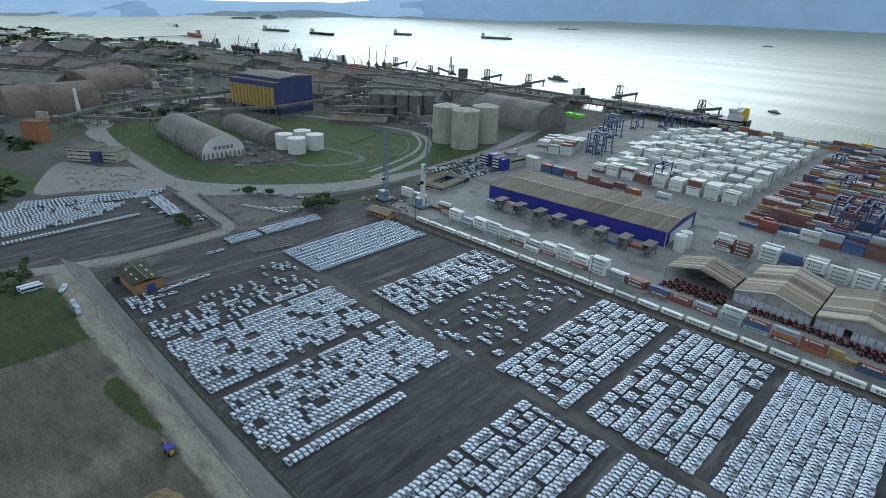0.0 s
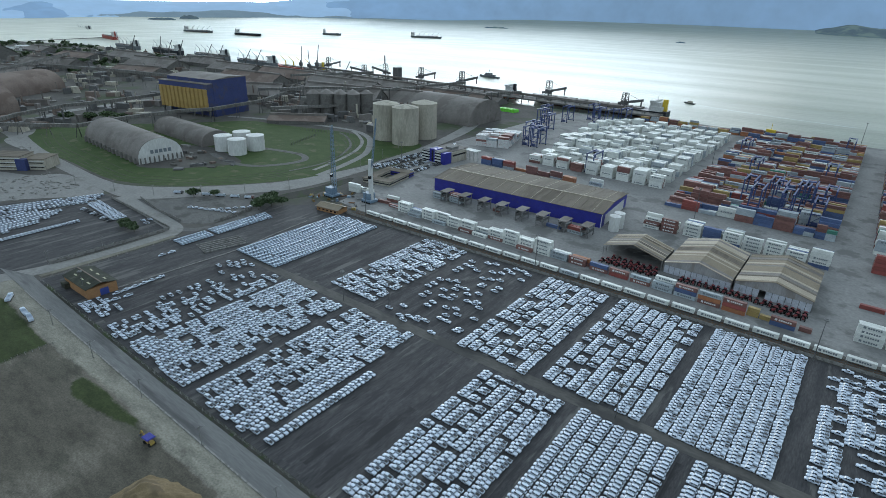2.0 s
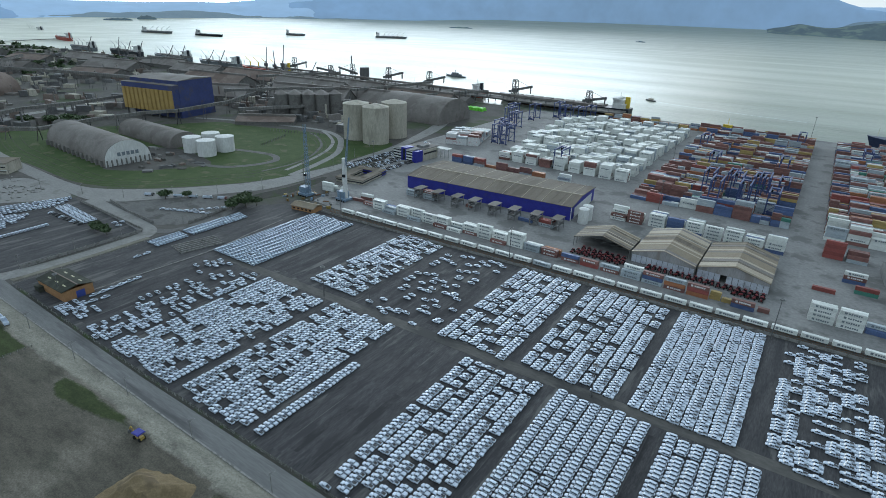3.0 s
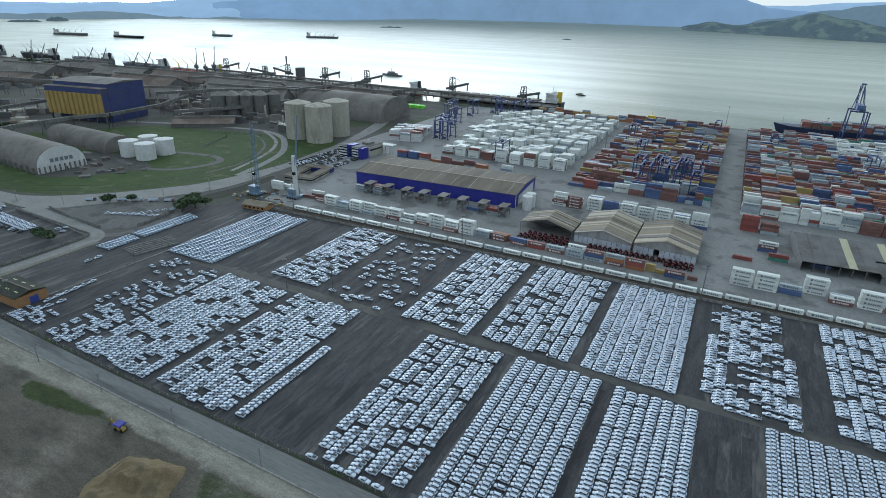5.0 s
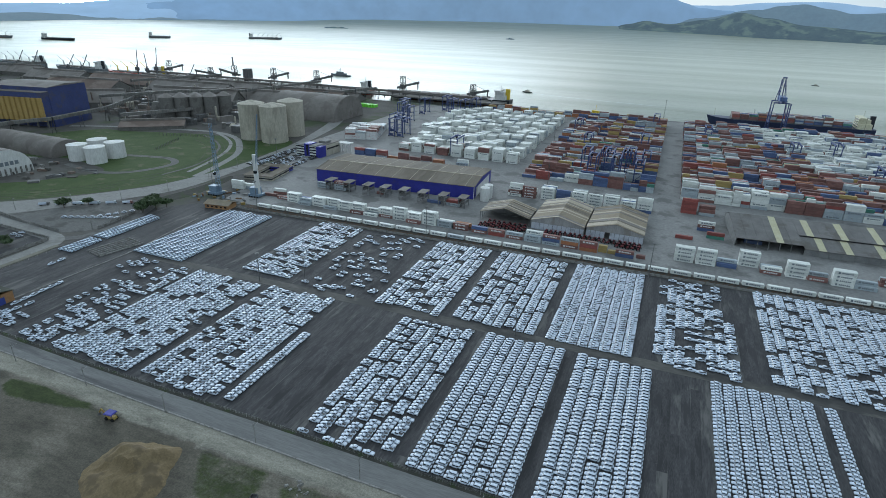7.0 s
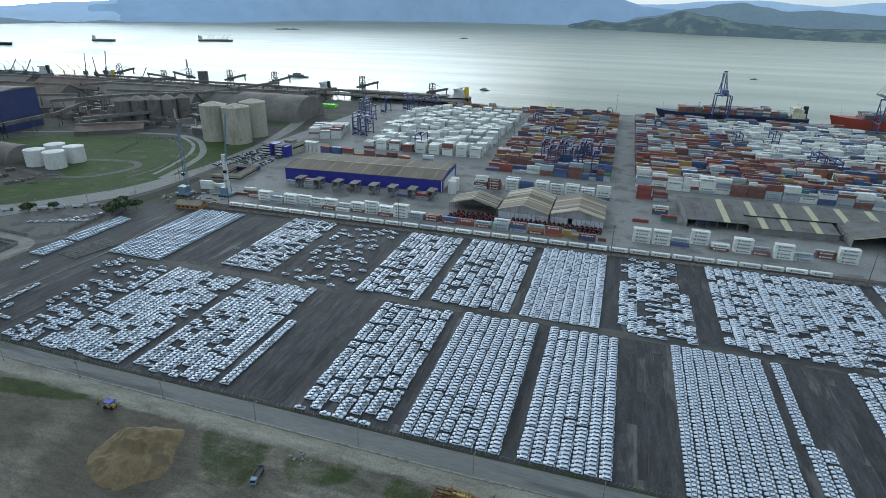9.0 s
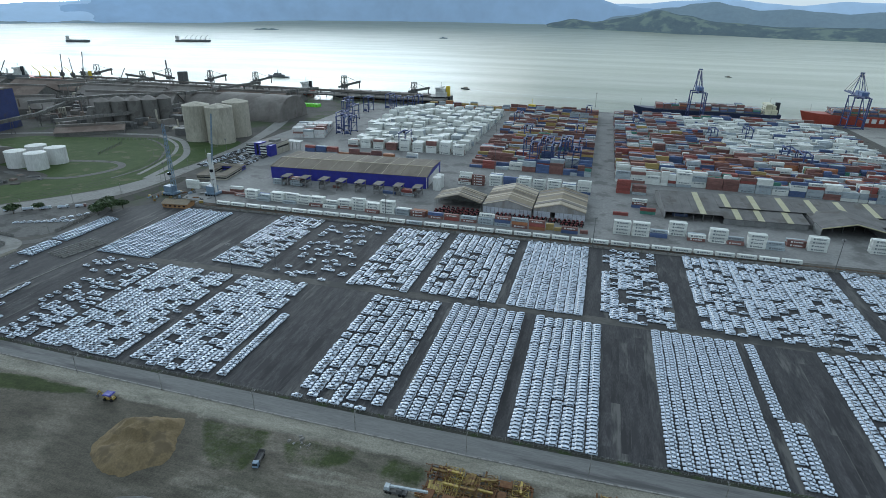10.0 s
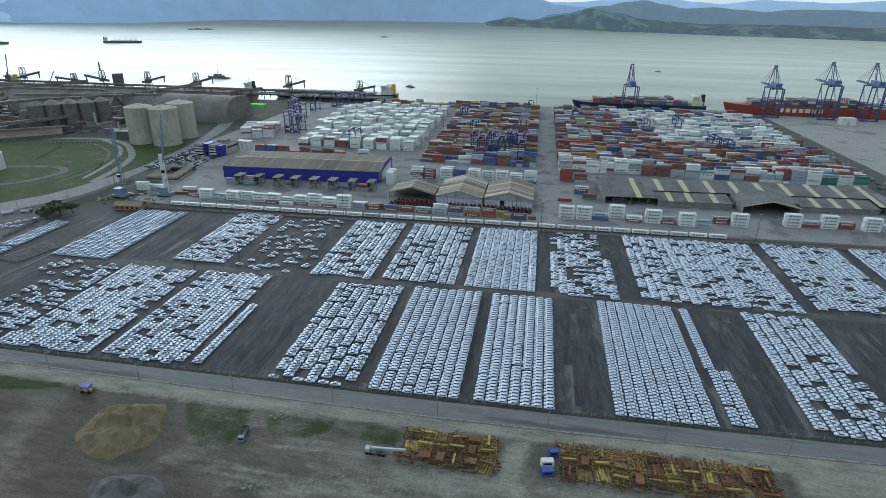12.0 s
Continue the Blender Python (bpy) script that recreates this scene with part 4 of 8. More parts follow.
# loosely filled blocks: first column, column step, first bay, bay width, then each column's bays (# a car)
PLANS = (
    (-117.6, 6.27, 203.05, 2.45, """#..####.#############.##.#######.######.###
.#########.#############.#######.##.##.##.#
#...###############.#####.####.##.#######.#
######.#####.#######.####################.#
#.######.####.#####################.##.####
#..#######.####.############.#########.####
..###.#####.#############.#############.####"""),
    (20.6, 5.35, 320, 2.45, """....####.####.##############.......#...#
.#####.#########.#..#...##..#..########.#...#
#.#####.#.........##########.#######..#.#..#
#.###....#...#..#..###.####..#.#..#####..###
#....#..####.#..#..#.####...##..####..#..#..#
..#.#.####.###..#...#....#####..#..#.###
..#.#####.####..###...#..#..###......#.#..#.#
###.####...######.#.#####"""),
    (-327.8, 5.2, 203.5, 2.5, """..................................#..#
....................................#.#.#
................................#....#.#
...............#.#.#..#.#..#............#
.............#.........#...#.....#
.##.#.##.#..####..#..#....#.#...#.#..#
.#.#.....#..##...####...#.##........#
###.###.##.#.##...#..##..#.#....#.....#
.####.########...#.#.##..#...#...####.#.#
......#.##.##..#.#.#.....#.######.##..#
.####"""),
    (-199.8, 5.2, 317, 2.5, """..#..............#.#..#......#.#..#..#
.....#......#.#........#..........#
.#................#.....#........#.....#
#.#......#.#...#....#.#.................#
..##...........#.#....#.......#....#
...#.......#........#.....##...#....#..#
......#.#...#....#....#.........#.....#..#
#.....#...#......##.......#.#............#
................#...................#...#
....##.....#"""),
)
for x0, step, y0, pitch, rows in PLANS:
    for c, row in enumerate(rows.split()):
        for k, mark_at in enumerate(row):
            if mark_at == "#":
                car_places.append(("pickup" if rng.random() < 0.55 else "pickup_white", x0 + step * c + rng.uniform(-0.4, 0.4), y0 + pitch * k + rng.uniform(-0.15, 0.15), radians(rng.uniform(-2, 2))))

for i in range(6):
    car_places.append(("pickup_white" if i % 2 else "pickup", -339 - 0.3 * i, 226 + 5.6 * i, radians(90)))
car_places += [("pickup", -373, 272, radians(85)), ("pickup_white", -373, 279, radians(88)), ("pickup", -332, 222, radians(80)), ("pickup", -331, 229, radians(84))]
near = sorted(car_places, key=lambda p: (p[2] - 203) + 0.35 * max(0, abs(p[1] - 5) - 80))[:185]
near_set = set(near)
first = {}
for k, x, y, turn in near:
    at = pose(x, y, 0.06, 0, 0, math.degrees(turn))
    if k in first:
        copy_thing(first[k], at)
    else:
        words = {"pickup": "white double-cab pickup with black open cargo bed", "pickup_white": "white double-cab pickup with covered cargo bed", "hatch": "new white compact car parked in a tight row", "hatch_blue": "new pale blue compact car", "sedan": "new white saloon car with dark windows"}[k]
        root = thing("pickup_truck" if k.startswith("pickup") else "car", words, "pickup" if k.startswith("pickup") else "car", at, "vehicles in the storage yard")
        for n, s, m, l in car_parts[k]:
            part(n, s, m, root, l, smooth=(n == "body"))
        first[k] = root
for k in CAR_TYPES:
    pl = [(x, y, 0.06, t, 1, 1) for kk, x, y, t in car_places if kk == k and (kk, x, y, t) not in near_set]
    if pl:
        many("parked_cars", car_joined[k], car_mats, pl, "long rows of new white vehicles parked side by side", "cars")


# ---- containers ----
COLOURS = {"w": box_white, "g": box_grey, "r": box_red, "b": box_blue, "o": box_orange, "n": box_green, "y": box_yellow, "x": box_bright}


def container_shape(length):
    """A steel box with proud corner posts and rails and ribbed sides."""
    s, h, w = Shape(), 2.74, 2.6
    a, b = length / 2, w / 2
    s.box(-a + 0.04, a - 0.04, -b + 0.04, b - 0.04, 0.1, h - 0.05)
    for x in (-a, a - 0.16):
        for y in (-b, b - 0.16):
            s.box(x, x + 0.16, y, y + 0.16, 0, h)
    for y in (-b, b - 0.1):
        for z in (0.02, h - 0.12):
            s.box(-a + 0.16, a - 0.16, y, y + 0.1, z, z + 0.12)
    return s


box40, box20 = container_shape(13.3), container_shape(6.5)
mark = Shape().box(-4.4, -3.1, -1.315, -1.25, 0.8, 2.1)
for k in range(6):  # letter-sized bars
    mark.box(-2.3 + 1.15 * k, -1.45 + 1.15 * k, -1.315, -1.25, 0.95, 1.95)
box_list = []  # x, y, z, long, colour
rng = random.Random(5)


def stack(x, y, n, palette, long=True, z=0.08):
    c = rng.choice(palette)
    for i in range(n):
        if rng.random() < 0.45:
            c = rng.choice(palette)
        box_list.append((x + rng.uniform(-0.12, 0.12), y, z + (3.05 if y > 600 else 2.86) * i, long, c))


def bay(x0, x1, y0, rows, heights, palette, pitch=15.6, skip=0.0, short=0.0, deep=3.15, even=False):
    """A yard block: rows of stacks one behind another, in bays along x."""
    x = x0 + pitch / 2
    while x < x1:
        base = rng.choice(heights)
        pal = palette(x) if callable(palette) else palette
        for r in range(rows):
            if rng.random() < skip:
                continue
            n = max(1, min(5, base + (rng.choice((0, 0, 0, 0, 0, -1)) if even else rng.choice((0, 0, 0, -1, -1, 1)))))
            if rng.random() < short:
                stack(x - 3.8, y0 + r * deep, n, pal, False)
                stack(x + 3.8, y0 + r * deep, max(1, n - 1), pal, False)
            else:
                stack(x, y0 + r * deep, n, pal)
        x += pitch


MIX = "rrrrrrrrrrrrrxxwwggggggbbbbboyn"
EARTHY = "rrrrrrrrrrrrxgggggbbbyyoww"
for i in range(11):
    bay(-335 if i > 3 else -315, -146, 690 + 29.3 * i, 5, (5, 5, 4, 4, 3), "wwwwwwwwwwwwwwgg" if i else "wwwwwwr", 18.0, 0.03, 0.0, 3.1, True)
for i in range(15):
    bay(-136, -2, 640 + 28.0 * i, 6, (3, 4, 4, 2), MIX if i < 6 else EARTHY, 15.4, 0.05, 0.15)
bay(-351, -196, 643, 2, (2, 3, 2), "rrggxobw", 15.0, 0.15)
bay(-100, -2, 571, 4, (4, 4, 3), "wwwwgbw", 15.0, 0.1)
bay(-132, -103, 568, 3, (2, 3), "wwr", 14.5, 0.1)
bay(-310, 0, 1056, 4, (2, 3), "rroygb", 15.4, 0.05)
bay(28, 62, 588, 4, (3, 4), "xxrrg", 15.4, 0.05)
for i in range(15):
    pal = (lambda x: "wwwwwwwwggrgb" if x > 120 + 6 * (14 - i) else MIX) if 4 < i < 14 else (lambda x: MIX)
    tall = (4, 5, 4) if i == 0 else (3, 4, 4, 5)
    bay(28, 118, 632 + 28.5 * i, 6, tall, MIX if i else "wwwwgrxwb", 15.5, 0.05, 0.15)
    bay(120, 352, 632 + 28.5 * i, 6, tall, pal if i else (lambda x: "wwwwwggrxrbn"), 15.5, 0.05, 0.12)
# front rows beside the railway
def pile(x, y, boxes, long=True):
    """One stack, its colours from the ground up."""
    for i, c in enumerate(boxes):
        box_list.append((x + rng.uniform(-0.15, 0.15), y + rng.uniform(-0.08, 0.08), 0.08 + 2.86 * i, long, c))


for i, (low, mid, back) in enumerate((("", "", "r"), ("", "www", "www"), ("g", "gg", "bb"), ("", "www", "www"), ("g", "", "www"), ("", "www", "ww"), ("r", "gww", "www"), ("w", "", "gw"), ("", "rww", "www"), ("", "wwww", "www"), ("r", "www", "www"), ("", "wwww", "wwww"))):
    for r, boxes in enumerate((low, mid, back)):
        pile(-320 + 13.75 * i, 453.6 + 2.85 * r, boxes)
for x, boxes in ((-155, "gg"), (-140.5, "rr"), (-124, "rb"), (-109.5, "xr"), (-94.5, "rg"), (-79.5, "gg"), (-65, "gbr"), (-50.5, "rog"), (-36, "oxr"), (-9, "br")):
    pile(x, 457, boxes)
for x, boxes in ((-154, "gw"), (-139, "ro"), (-79, "ggw")):
    pile(x, 460, boxes)
for x, boxes in ((-25.5, "yy"), (-18.5, "y"), (2.5, "r")):
    pile(x, 460, boxes, False)
for x, y, boxes in ((-168.5, 512, "gx"), (-168.5, 515, "gx"), (-288, 508, "ggr"), (-288, 511, "ggr"), (-307, 507, "gg"), (-188, 512, "b"), (-246, 513, "r")):
    for i, c in enumerate(boxes):
        box_list.append((x, y, 0.08 + 2.86 * i, x != -246, c))
for x, y, boxes in ((32.3, 468.4, "wwww"), (47.2, 468.8, "wwww"), (61.6, 470.4, "b"), (76.5, 479.5, "wwww"), (90.3, 471.2, "rw"), (106.4, 472.4, "wwww"), (119.0, 472.4, "r"), (133.9, 470.0, "wwww"), (147.6, 470.5, "g"), (165.1, 482.3, "rr"), (178.5, 477.4, "wwww"),
                    (224, 486, "wwww"), (239, 488, "xg"), (253.5, 488, "wwww"), (268, 490, "xr"), (287, 488, "wwww"), (302, 490, "gg"), (318, 492, "bbr"), (335, 494, "y"), (349, 493, "www")):
    pile(x, y, boxes)
    pile(x, y + 2.85, boxes if len(boxes) > 2 else boxes[0] + "g")
for x, y, boxes in ((32.4, 517.9, "x"), (56.2, 528.3, "nx"), (49.3, 544.6, "brw"), (84.2, 531.1, "b")):
    pile(x, y, boxes)
TRAIN = [(-319 + 15.2 * i) for i in range(32)]
for x in TRAIN:
    box_list.append((x, 429.5 + 0.0285 * (x + 335), 1.3, True, "w" if rng.random() < 0.93 else "g"))

box_near = sorted(box_list, key=lambda b: b[1])[:300]
near_ids = set(id(b) for b in box_near)
WORDS = {"w": "white", "g": "grey", "r": "red-brown", "b": "dark blue", "o": "orange", "n": "green", "y": "ochre yellow", "x": "bright red"}
first = {}
for b in box_near:
    x, y, z, long, c = b
    k = (long, c)
    if k in first:
        copy_thing(first[k], pose(x, y, z))
        continue
    root = thing("shipping_container", WORDS[c] + " steel shipping container in a stacked row", "container", pose(x, y, z), "stacked containers")
    part("body", box40 if long else box20, COLOURS[c], root)
    a = 6.65 if long else 3.25
    part("door", Shape().box(a - 0.02, a + 0.035, -1.06, 1.06, 0.2, 2.4), COLOURS[c], root)
    if long and c in "wgr":
        tagged(part("print_bar", mark, mark_blue if c != "r" else mark_white, root), "plain printed square and letter-sized bars", kind="stuff")
    first[k] = root
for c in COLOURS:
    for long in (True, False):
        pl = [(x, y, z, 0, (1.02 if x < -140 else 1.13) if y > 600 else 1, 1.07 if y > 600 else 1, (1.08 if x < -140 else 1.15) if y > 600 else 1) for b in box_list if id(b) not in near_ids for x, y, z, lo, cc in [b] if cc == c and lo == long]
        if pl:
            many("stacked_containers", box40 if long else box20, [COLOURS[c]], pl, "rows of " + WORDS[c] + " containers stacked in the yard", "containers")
            if long and c in "wg":
                many("container_print", mark, [mark_blue], [q for k, q in enumerate(pl) if k % 3 == 0], "plain printed bars on container sides", "print")

# ---- large buildings ----
def warehouse():
    """The long blue warehouse with a shallow sheet roof and a white gable end."""
    x0, x1, y0, y1, eave, top = 0, 170, 0, 70.5, 12.5, 15.6
    root = thing("warehouse", "long royal blue warehouse with weathered sheet roof", "warehouse", pose(-327, 525, 0, 0, 0, 4.3))
    ym = 29.0
    part("wall", Shape().prism([(y0, 0), (y1, 0), (y1, eave), (ym, top - 0.5), (y0, eave)], x0, x1), wall_blue, root)
    n = 24
    step = (x1 - x0 + 2) / n
    for s, (ya, yb) in enumerate(((y0 - 1, ym), (ym, y1 + 1))):
        for i in range(n):
            xa = x0 - 1 + i * step
            za, zb = (eave + 0.1, top) if s == 0 else (top, eave + 0.1)
            part("roof_panel", Shape().add([(xa + 0.1, ya, za), (xa + step - 0.1, ya, za), (xa + step - 0.1, yb, zb), (xa + 0.1, yb, zb), (xa + 0.1, ya, za + 0.3), (xa + step - 0.1, ya, za + 0.3), (xa + step - 0.1, yb, zb + 0.3), (xa + 0.1, yb, zb + 0.3)],
                                           [(3, 2, 1, 0), (4, 5, 6, 7), (0, 1, 5, 4), (1, 2, 6, 5), (2, 3, 7, 6), (3, 0, 4, 7)]), roof_brown, root)
    part("ridge_cap", Shape().box(x0 - 1, x1 + 1, ym - 0.8, ym + 0.8, top + 0.2, top + 0.6), roof_tan_pale, root, "pale ridge capping")
    part("gable_panel", Shape().box(x1, x1 + 0.15, y0 + 9, y1 - 8, 0.2, 9.5), white_wall, root, "white gable cladding")
    for i in range(9):
        part("roof_seam", Shape().beam((x0 + 9 + 19 * i, y0 - 0.9, eave + 0.45), (x0 + 9 + 19 * i, ym - 1, top + 0.35), 0.35, 0.2), roof_tan_pale, root, "pale roof seam")
        part("roof_seam", Shape().beam((x0 + 9 + 19 * i, ym + 1, top + 0.35), (x0 + 9 + 19 * i, y1 + 0.9, eave + 0.45), 0.35, 0.2), roof_tan_pale, root)
    part("corner_trim", Shape().box(x1 - 0.2, x1 + 0.25, y0 - 0.3, y0 + 0.3, 0, eave), white_wall, root, "white corner trim")
    return root


warehouse()


gable_grey = mat("grey_gable_sheet", (0.26, 0.25, 0.25), (0.32, 0.31, 0.305), 0.2, 0.7, stain=(0.2, 0.18, 0.165), stain_scale=0.15, stain_at=0.58, stretch=(1, 1, 0.2))


def open_tent(x0, x1, y0, y1, eave, top, front, label):
    """A shed with its gable to the rails: striped roof sheets on posts."""
    root = thing("storage_shed", label, "shed", group="gabled sheds by the rails")
    xm = (x0 + x1) / 2
    n = 22
    tones = random.Random(int(x0) + 500)
    tone = [tones.choice((roof_tan, roof_tan, roof_tan_pale, roof_brown, roof_tan_pale, roof_grey)) for _ in range(n)]
    cuts = [0.0]
    for _ in range(n):
        cuts.append(cuts[-1] + tones.uniform(0.5, 1.6))
    cuts = [y0 + (y1 - y0) * c / cuts[-1] for c in cuts]
    for s in (0, 1):
        xa, xb = (x0, xm) if s == 0 else (xm, x1)
        for i in range(n):
            ya, yb = cuts[i], cuts[i + 1]
            za, zb = (eave, top) if s == 0 else (top, eave)
            part("roof_sheet", Shape().add([(xa, ya, za), (xb, ya, zb), (xb, yb - 0.06, zb), (xa, yb - 0.06, za), (xa, ya, za + 0.25), (xb, ya, zb + 0.25), (xb, yb - 0.06, zb + 0.25), (xa, yb - 0.06, za + 0.25)],
                                           [(3, 2, 1, 0), (4, 5, 6, 7), (0, 1, 5, 4), (1, 2, 6, 5), (2, 3, 7, 6), (3, 0, 4, 7)]), tone[i], root)
    for i in range(5):
        y = y0 + 1 + (y1 - y0 - 2) * i / 4
        for x in (x0 + 0.3, x1 - 0.3):
            part("post", Shape().box(x - 0.2, x + 0.2, y - 0.2, y + 0.2, 0, eave), steel, root)
    part("back_wall", Shape().add([(x0 + 0.6, y1 - 0.6, 0), (x1 - 0.6, y1 - 0.6, 0), (x1 - 0.6, y1 - 0.6, eave - 0.2), (xm, y1 - 0.6, top - 0.3), (x0 + 0.6, y1 - 0.6, eave - 0.2), (x0 + 0.6, y1 - 0.5, 0), (x1 - 0.6, y1 - 0.5, 0), (x1 - 0.6, y1 - 0.5, eave - 0.2), (xm, y1 - 0.5, top - 0.3), (x0 + 0.6, y1 - 0.5, eave - 0.2)],
                              [(0, 1, 2, 3, 4), (9, 8, 7, 6, 5)]), steel, root)
    for i in range(6):
        xa, xb = x0 + (x1 - x0) * i / 6, x0 + (x1 - x0) * (i + 1) / 6
        za, zb = [eave + (top - eave) * (1 - abs(x - xm) / (xm - x0)) - 0.2 for x in (xa, xb)]
        if front:
            ze = eave - 2.0
            part("gable_panel", Shape().add([(xa, y0 + 1, ze), (xb, y0 + 1, ze), (xb, y0 + 1, zb), (xa, y0 + 1, za), (xa, y0 + 1.15, ze), (xb, y0 + 1.15, ze), (xb, y0 + 1.15, zb), (xa, y0 + 1.15, za)],
                                            [(0, 1, 2, 3), (7, 6, 5, 4), (0, 4, 5, 1), (3, 2, 6, 7)]), gable_grey, root, "grey ribbed gable sheet")
            for k in range(2):
                xc = xa + (xb - xa) * k / 2
                if not (x0 > -50 and i == 2 and k == 0):
                    part("wall_panel", Shape().box(xc + 0.15, xc + (xb - xa) / 2 - 0.15, y0 + 1.3, y0 + 1.5, 0.2, ze + 0.3), fabric, root, "pale lavender-grey wall panel")
        else:
            part("truss_rod", Shape().beam((xa, y0 + 0.5, eave - 0.3), (xb, y0 + 0.5, zb), 0.2), steel, root)
    return root


for xa, xb, ya, yb, front in ((-134, -90, 486, 514, False), (-88.5, -44, 485, 543, True), (-43, 2.5, 487, 543, True)):
    open_tent(xa, xb, ya, yb, 8.0, 14.0, front, "gabled shed with striped tan sheet roof")


def tank(x, y, r, h, roof_h, name, label, material, cat, seg=32):
    root = thing(name, label, cat, pose(x, y, 0), "round " + cat + "s")
    part("shell", Shape().cyl(0, 0, 0, h, r, seg), material, root, smooth=True)
    part("roof", Shape().cyl(0, 0, h - 0.05, h + roof_h, r + 0.25, seg, top=r * 0.12), (plaster if material is plaster else roof_grey) if cat == "silo" else white_wall, root, smooth=True)
    for k in (range(1, 6) if cat == "silo" and material is plaster or r > 14 else ()):
        part("hoop", Shape().cyl(0, 0, h * k / 6 - 0.12, h * k / 6 + 0.12, r + 0.09, seg), material, root)
    return root


for x, y in ((-483, 658), (-520, 661), (-488, 703)):
    tank(x, y, 17.5, 47, 4, "grain_silo", "tall cream concrete grain silo with conical top", plaster, "silo")
for x, y in ((-586.5, 475), (-589.5, 502.5), (-614.5, 475), (-618, 503)):
    tank(x, y, 10.6, 18, 1.2, "storage_tank", "white round steel storage tank", white_wall, "tank")


def barrel_barn(x0, x1, y0, y1, top, label, front, turn=0.0, roof=None):
    """A long arched store; its round gable faces +x."""
    root = thing("arched_barn", label, "barn", Matrix.Translation((x1, y0, 0)) @ pose(0, 0, 0, 0, 0, turn) @ Matrix.Translation((-x1, -y0, 0)))
    n = 14
    ym, h = (y0 + y1) / 2, (y1 - y0) / 2
    prof = [(ym - h * math.cos(math.pi * i / n), 3 + (top - 3) * math.sin(math.pi * i / n) ** 0.85) for i in range(n + 1)]
    part("roof", Shape().prism([(y0, 0)] + prof + [(y1, 0)], x0, x1), roof or roof_grey, root, smooth=True)
    part("gable", Shape().prism([(y0 + 0.4, 0)] + [(ym + (y - ym) * 0.985, z - 0.3) for y, z in prof] + [(y1 - 0.4, 0)], x1, x1 + 0.5), front, root, "pale round gable wall")
    return root


barn = barrel_barn(-775, -619, 374, 424, 26, "long arched store with pale gable and sooty roof", white_wall, -3.5)
for i in range(13):
    part("buttress", Shape().box(-772 + 12.2 * i, -770.6 + 12.2 * i, 371.6, 374.2, 0, 6.5), dark_conc, barn)
for i in range(10):
    part("buttress", Shape().box(-618.4, -616.8, 375.5 + 5 * i, 376.6 + 5 * i, 0, 7), dark_conc, barn)
for i in range(5):
    part("print_bar", Shape().box(-618.5, -618.35, 388 + 4.8 * i, 391.4 + 4.8 * i, 10, 14), mark_blue, barn, "plain dark letter-sized bar")
barrel_barn(-772, -645, 464, 503, 18, "long arched store with sooty grey roof", roof_grey, -2)
barrel_barn(-1135, -1013, 390, 485, 38, "huge arched store with rusty brown roof", roof_rust, 94, roof_rust)
barrel_barn(-1375, -1244, 537, 627, 36, "huge arched store with rusty brown roof", roof_rust, 118, roof_rust)
barrel_barn(-610, -484, 806, 896, 36, "large arched store with dusty grey roof", roof_grey)


def blue_tower():
    root = thing("storage_building", "tall blue grain building with ochre lower cladding", "building", pose(-806, 573, 0, 0, 0, 11) @ Matrix.Translation((826, -575, 0)))
    x0, x1, y0, y1 = -931, -826, 575, 655
    part("wall", Shape().box(x0 + 6, x1, y0 + 12, y1, 0, 55), tower_blue, root)
    part("front_block", Shape().box(x0, x1 - 0.4, y0, y0 + 12, 12, 49), tower_blue, root)
    for i in range(7):
        x = x0 + 2 + (x1 - x0 - 4) * i / 6
        part("column", Shape().box(x - 1, x + 1, y0 + 1, y0 + 3, 0, 12), dark_steel, root)
    n = 12
    w = (x1 - x0) / n
    for i in range(n):
        xa, xb = x0 + i * w, x0 + (i + 1) * w
        part("panel", Shape().add([(xa + 0.5, y0, 10), (xb - 0.5, y0, 10), (xb - 1.6, y0 - 2, 10), (xa + 1.6, y0 - 2, 10), (xa + 0.5, y0, 42), (xb - 0.5, y0, 42), (xb - 1.6, y0 - 2, 42), (xa + 1.6, y0 - 2, 42)],
                                  [(0, 1, 2, 3), (7, 6, 5, 4), (2, 1, 5, 6), (3, 2, 6, 7), (0, 3, 7, 4)]), tower_yellow, root, "ochre cladding panel")
    part("roof", Shape().prism([(y0 + 11, 55), (y1 + 1, 55), ((y0 + 11 + y1) / 2, 58)], x0 + 5, x1 + 1), roof_grey, root)
    part("parapet", Shape().box(x0 - 0.5, x1, y0 - 0.5, y0 + 12, 49, 49.8), roof_grey, root)
    return root


blue_tower()


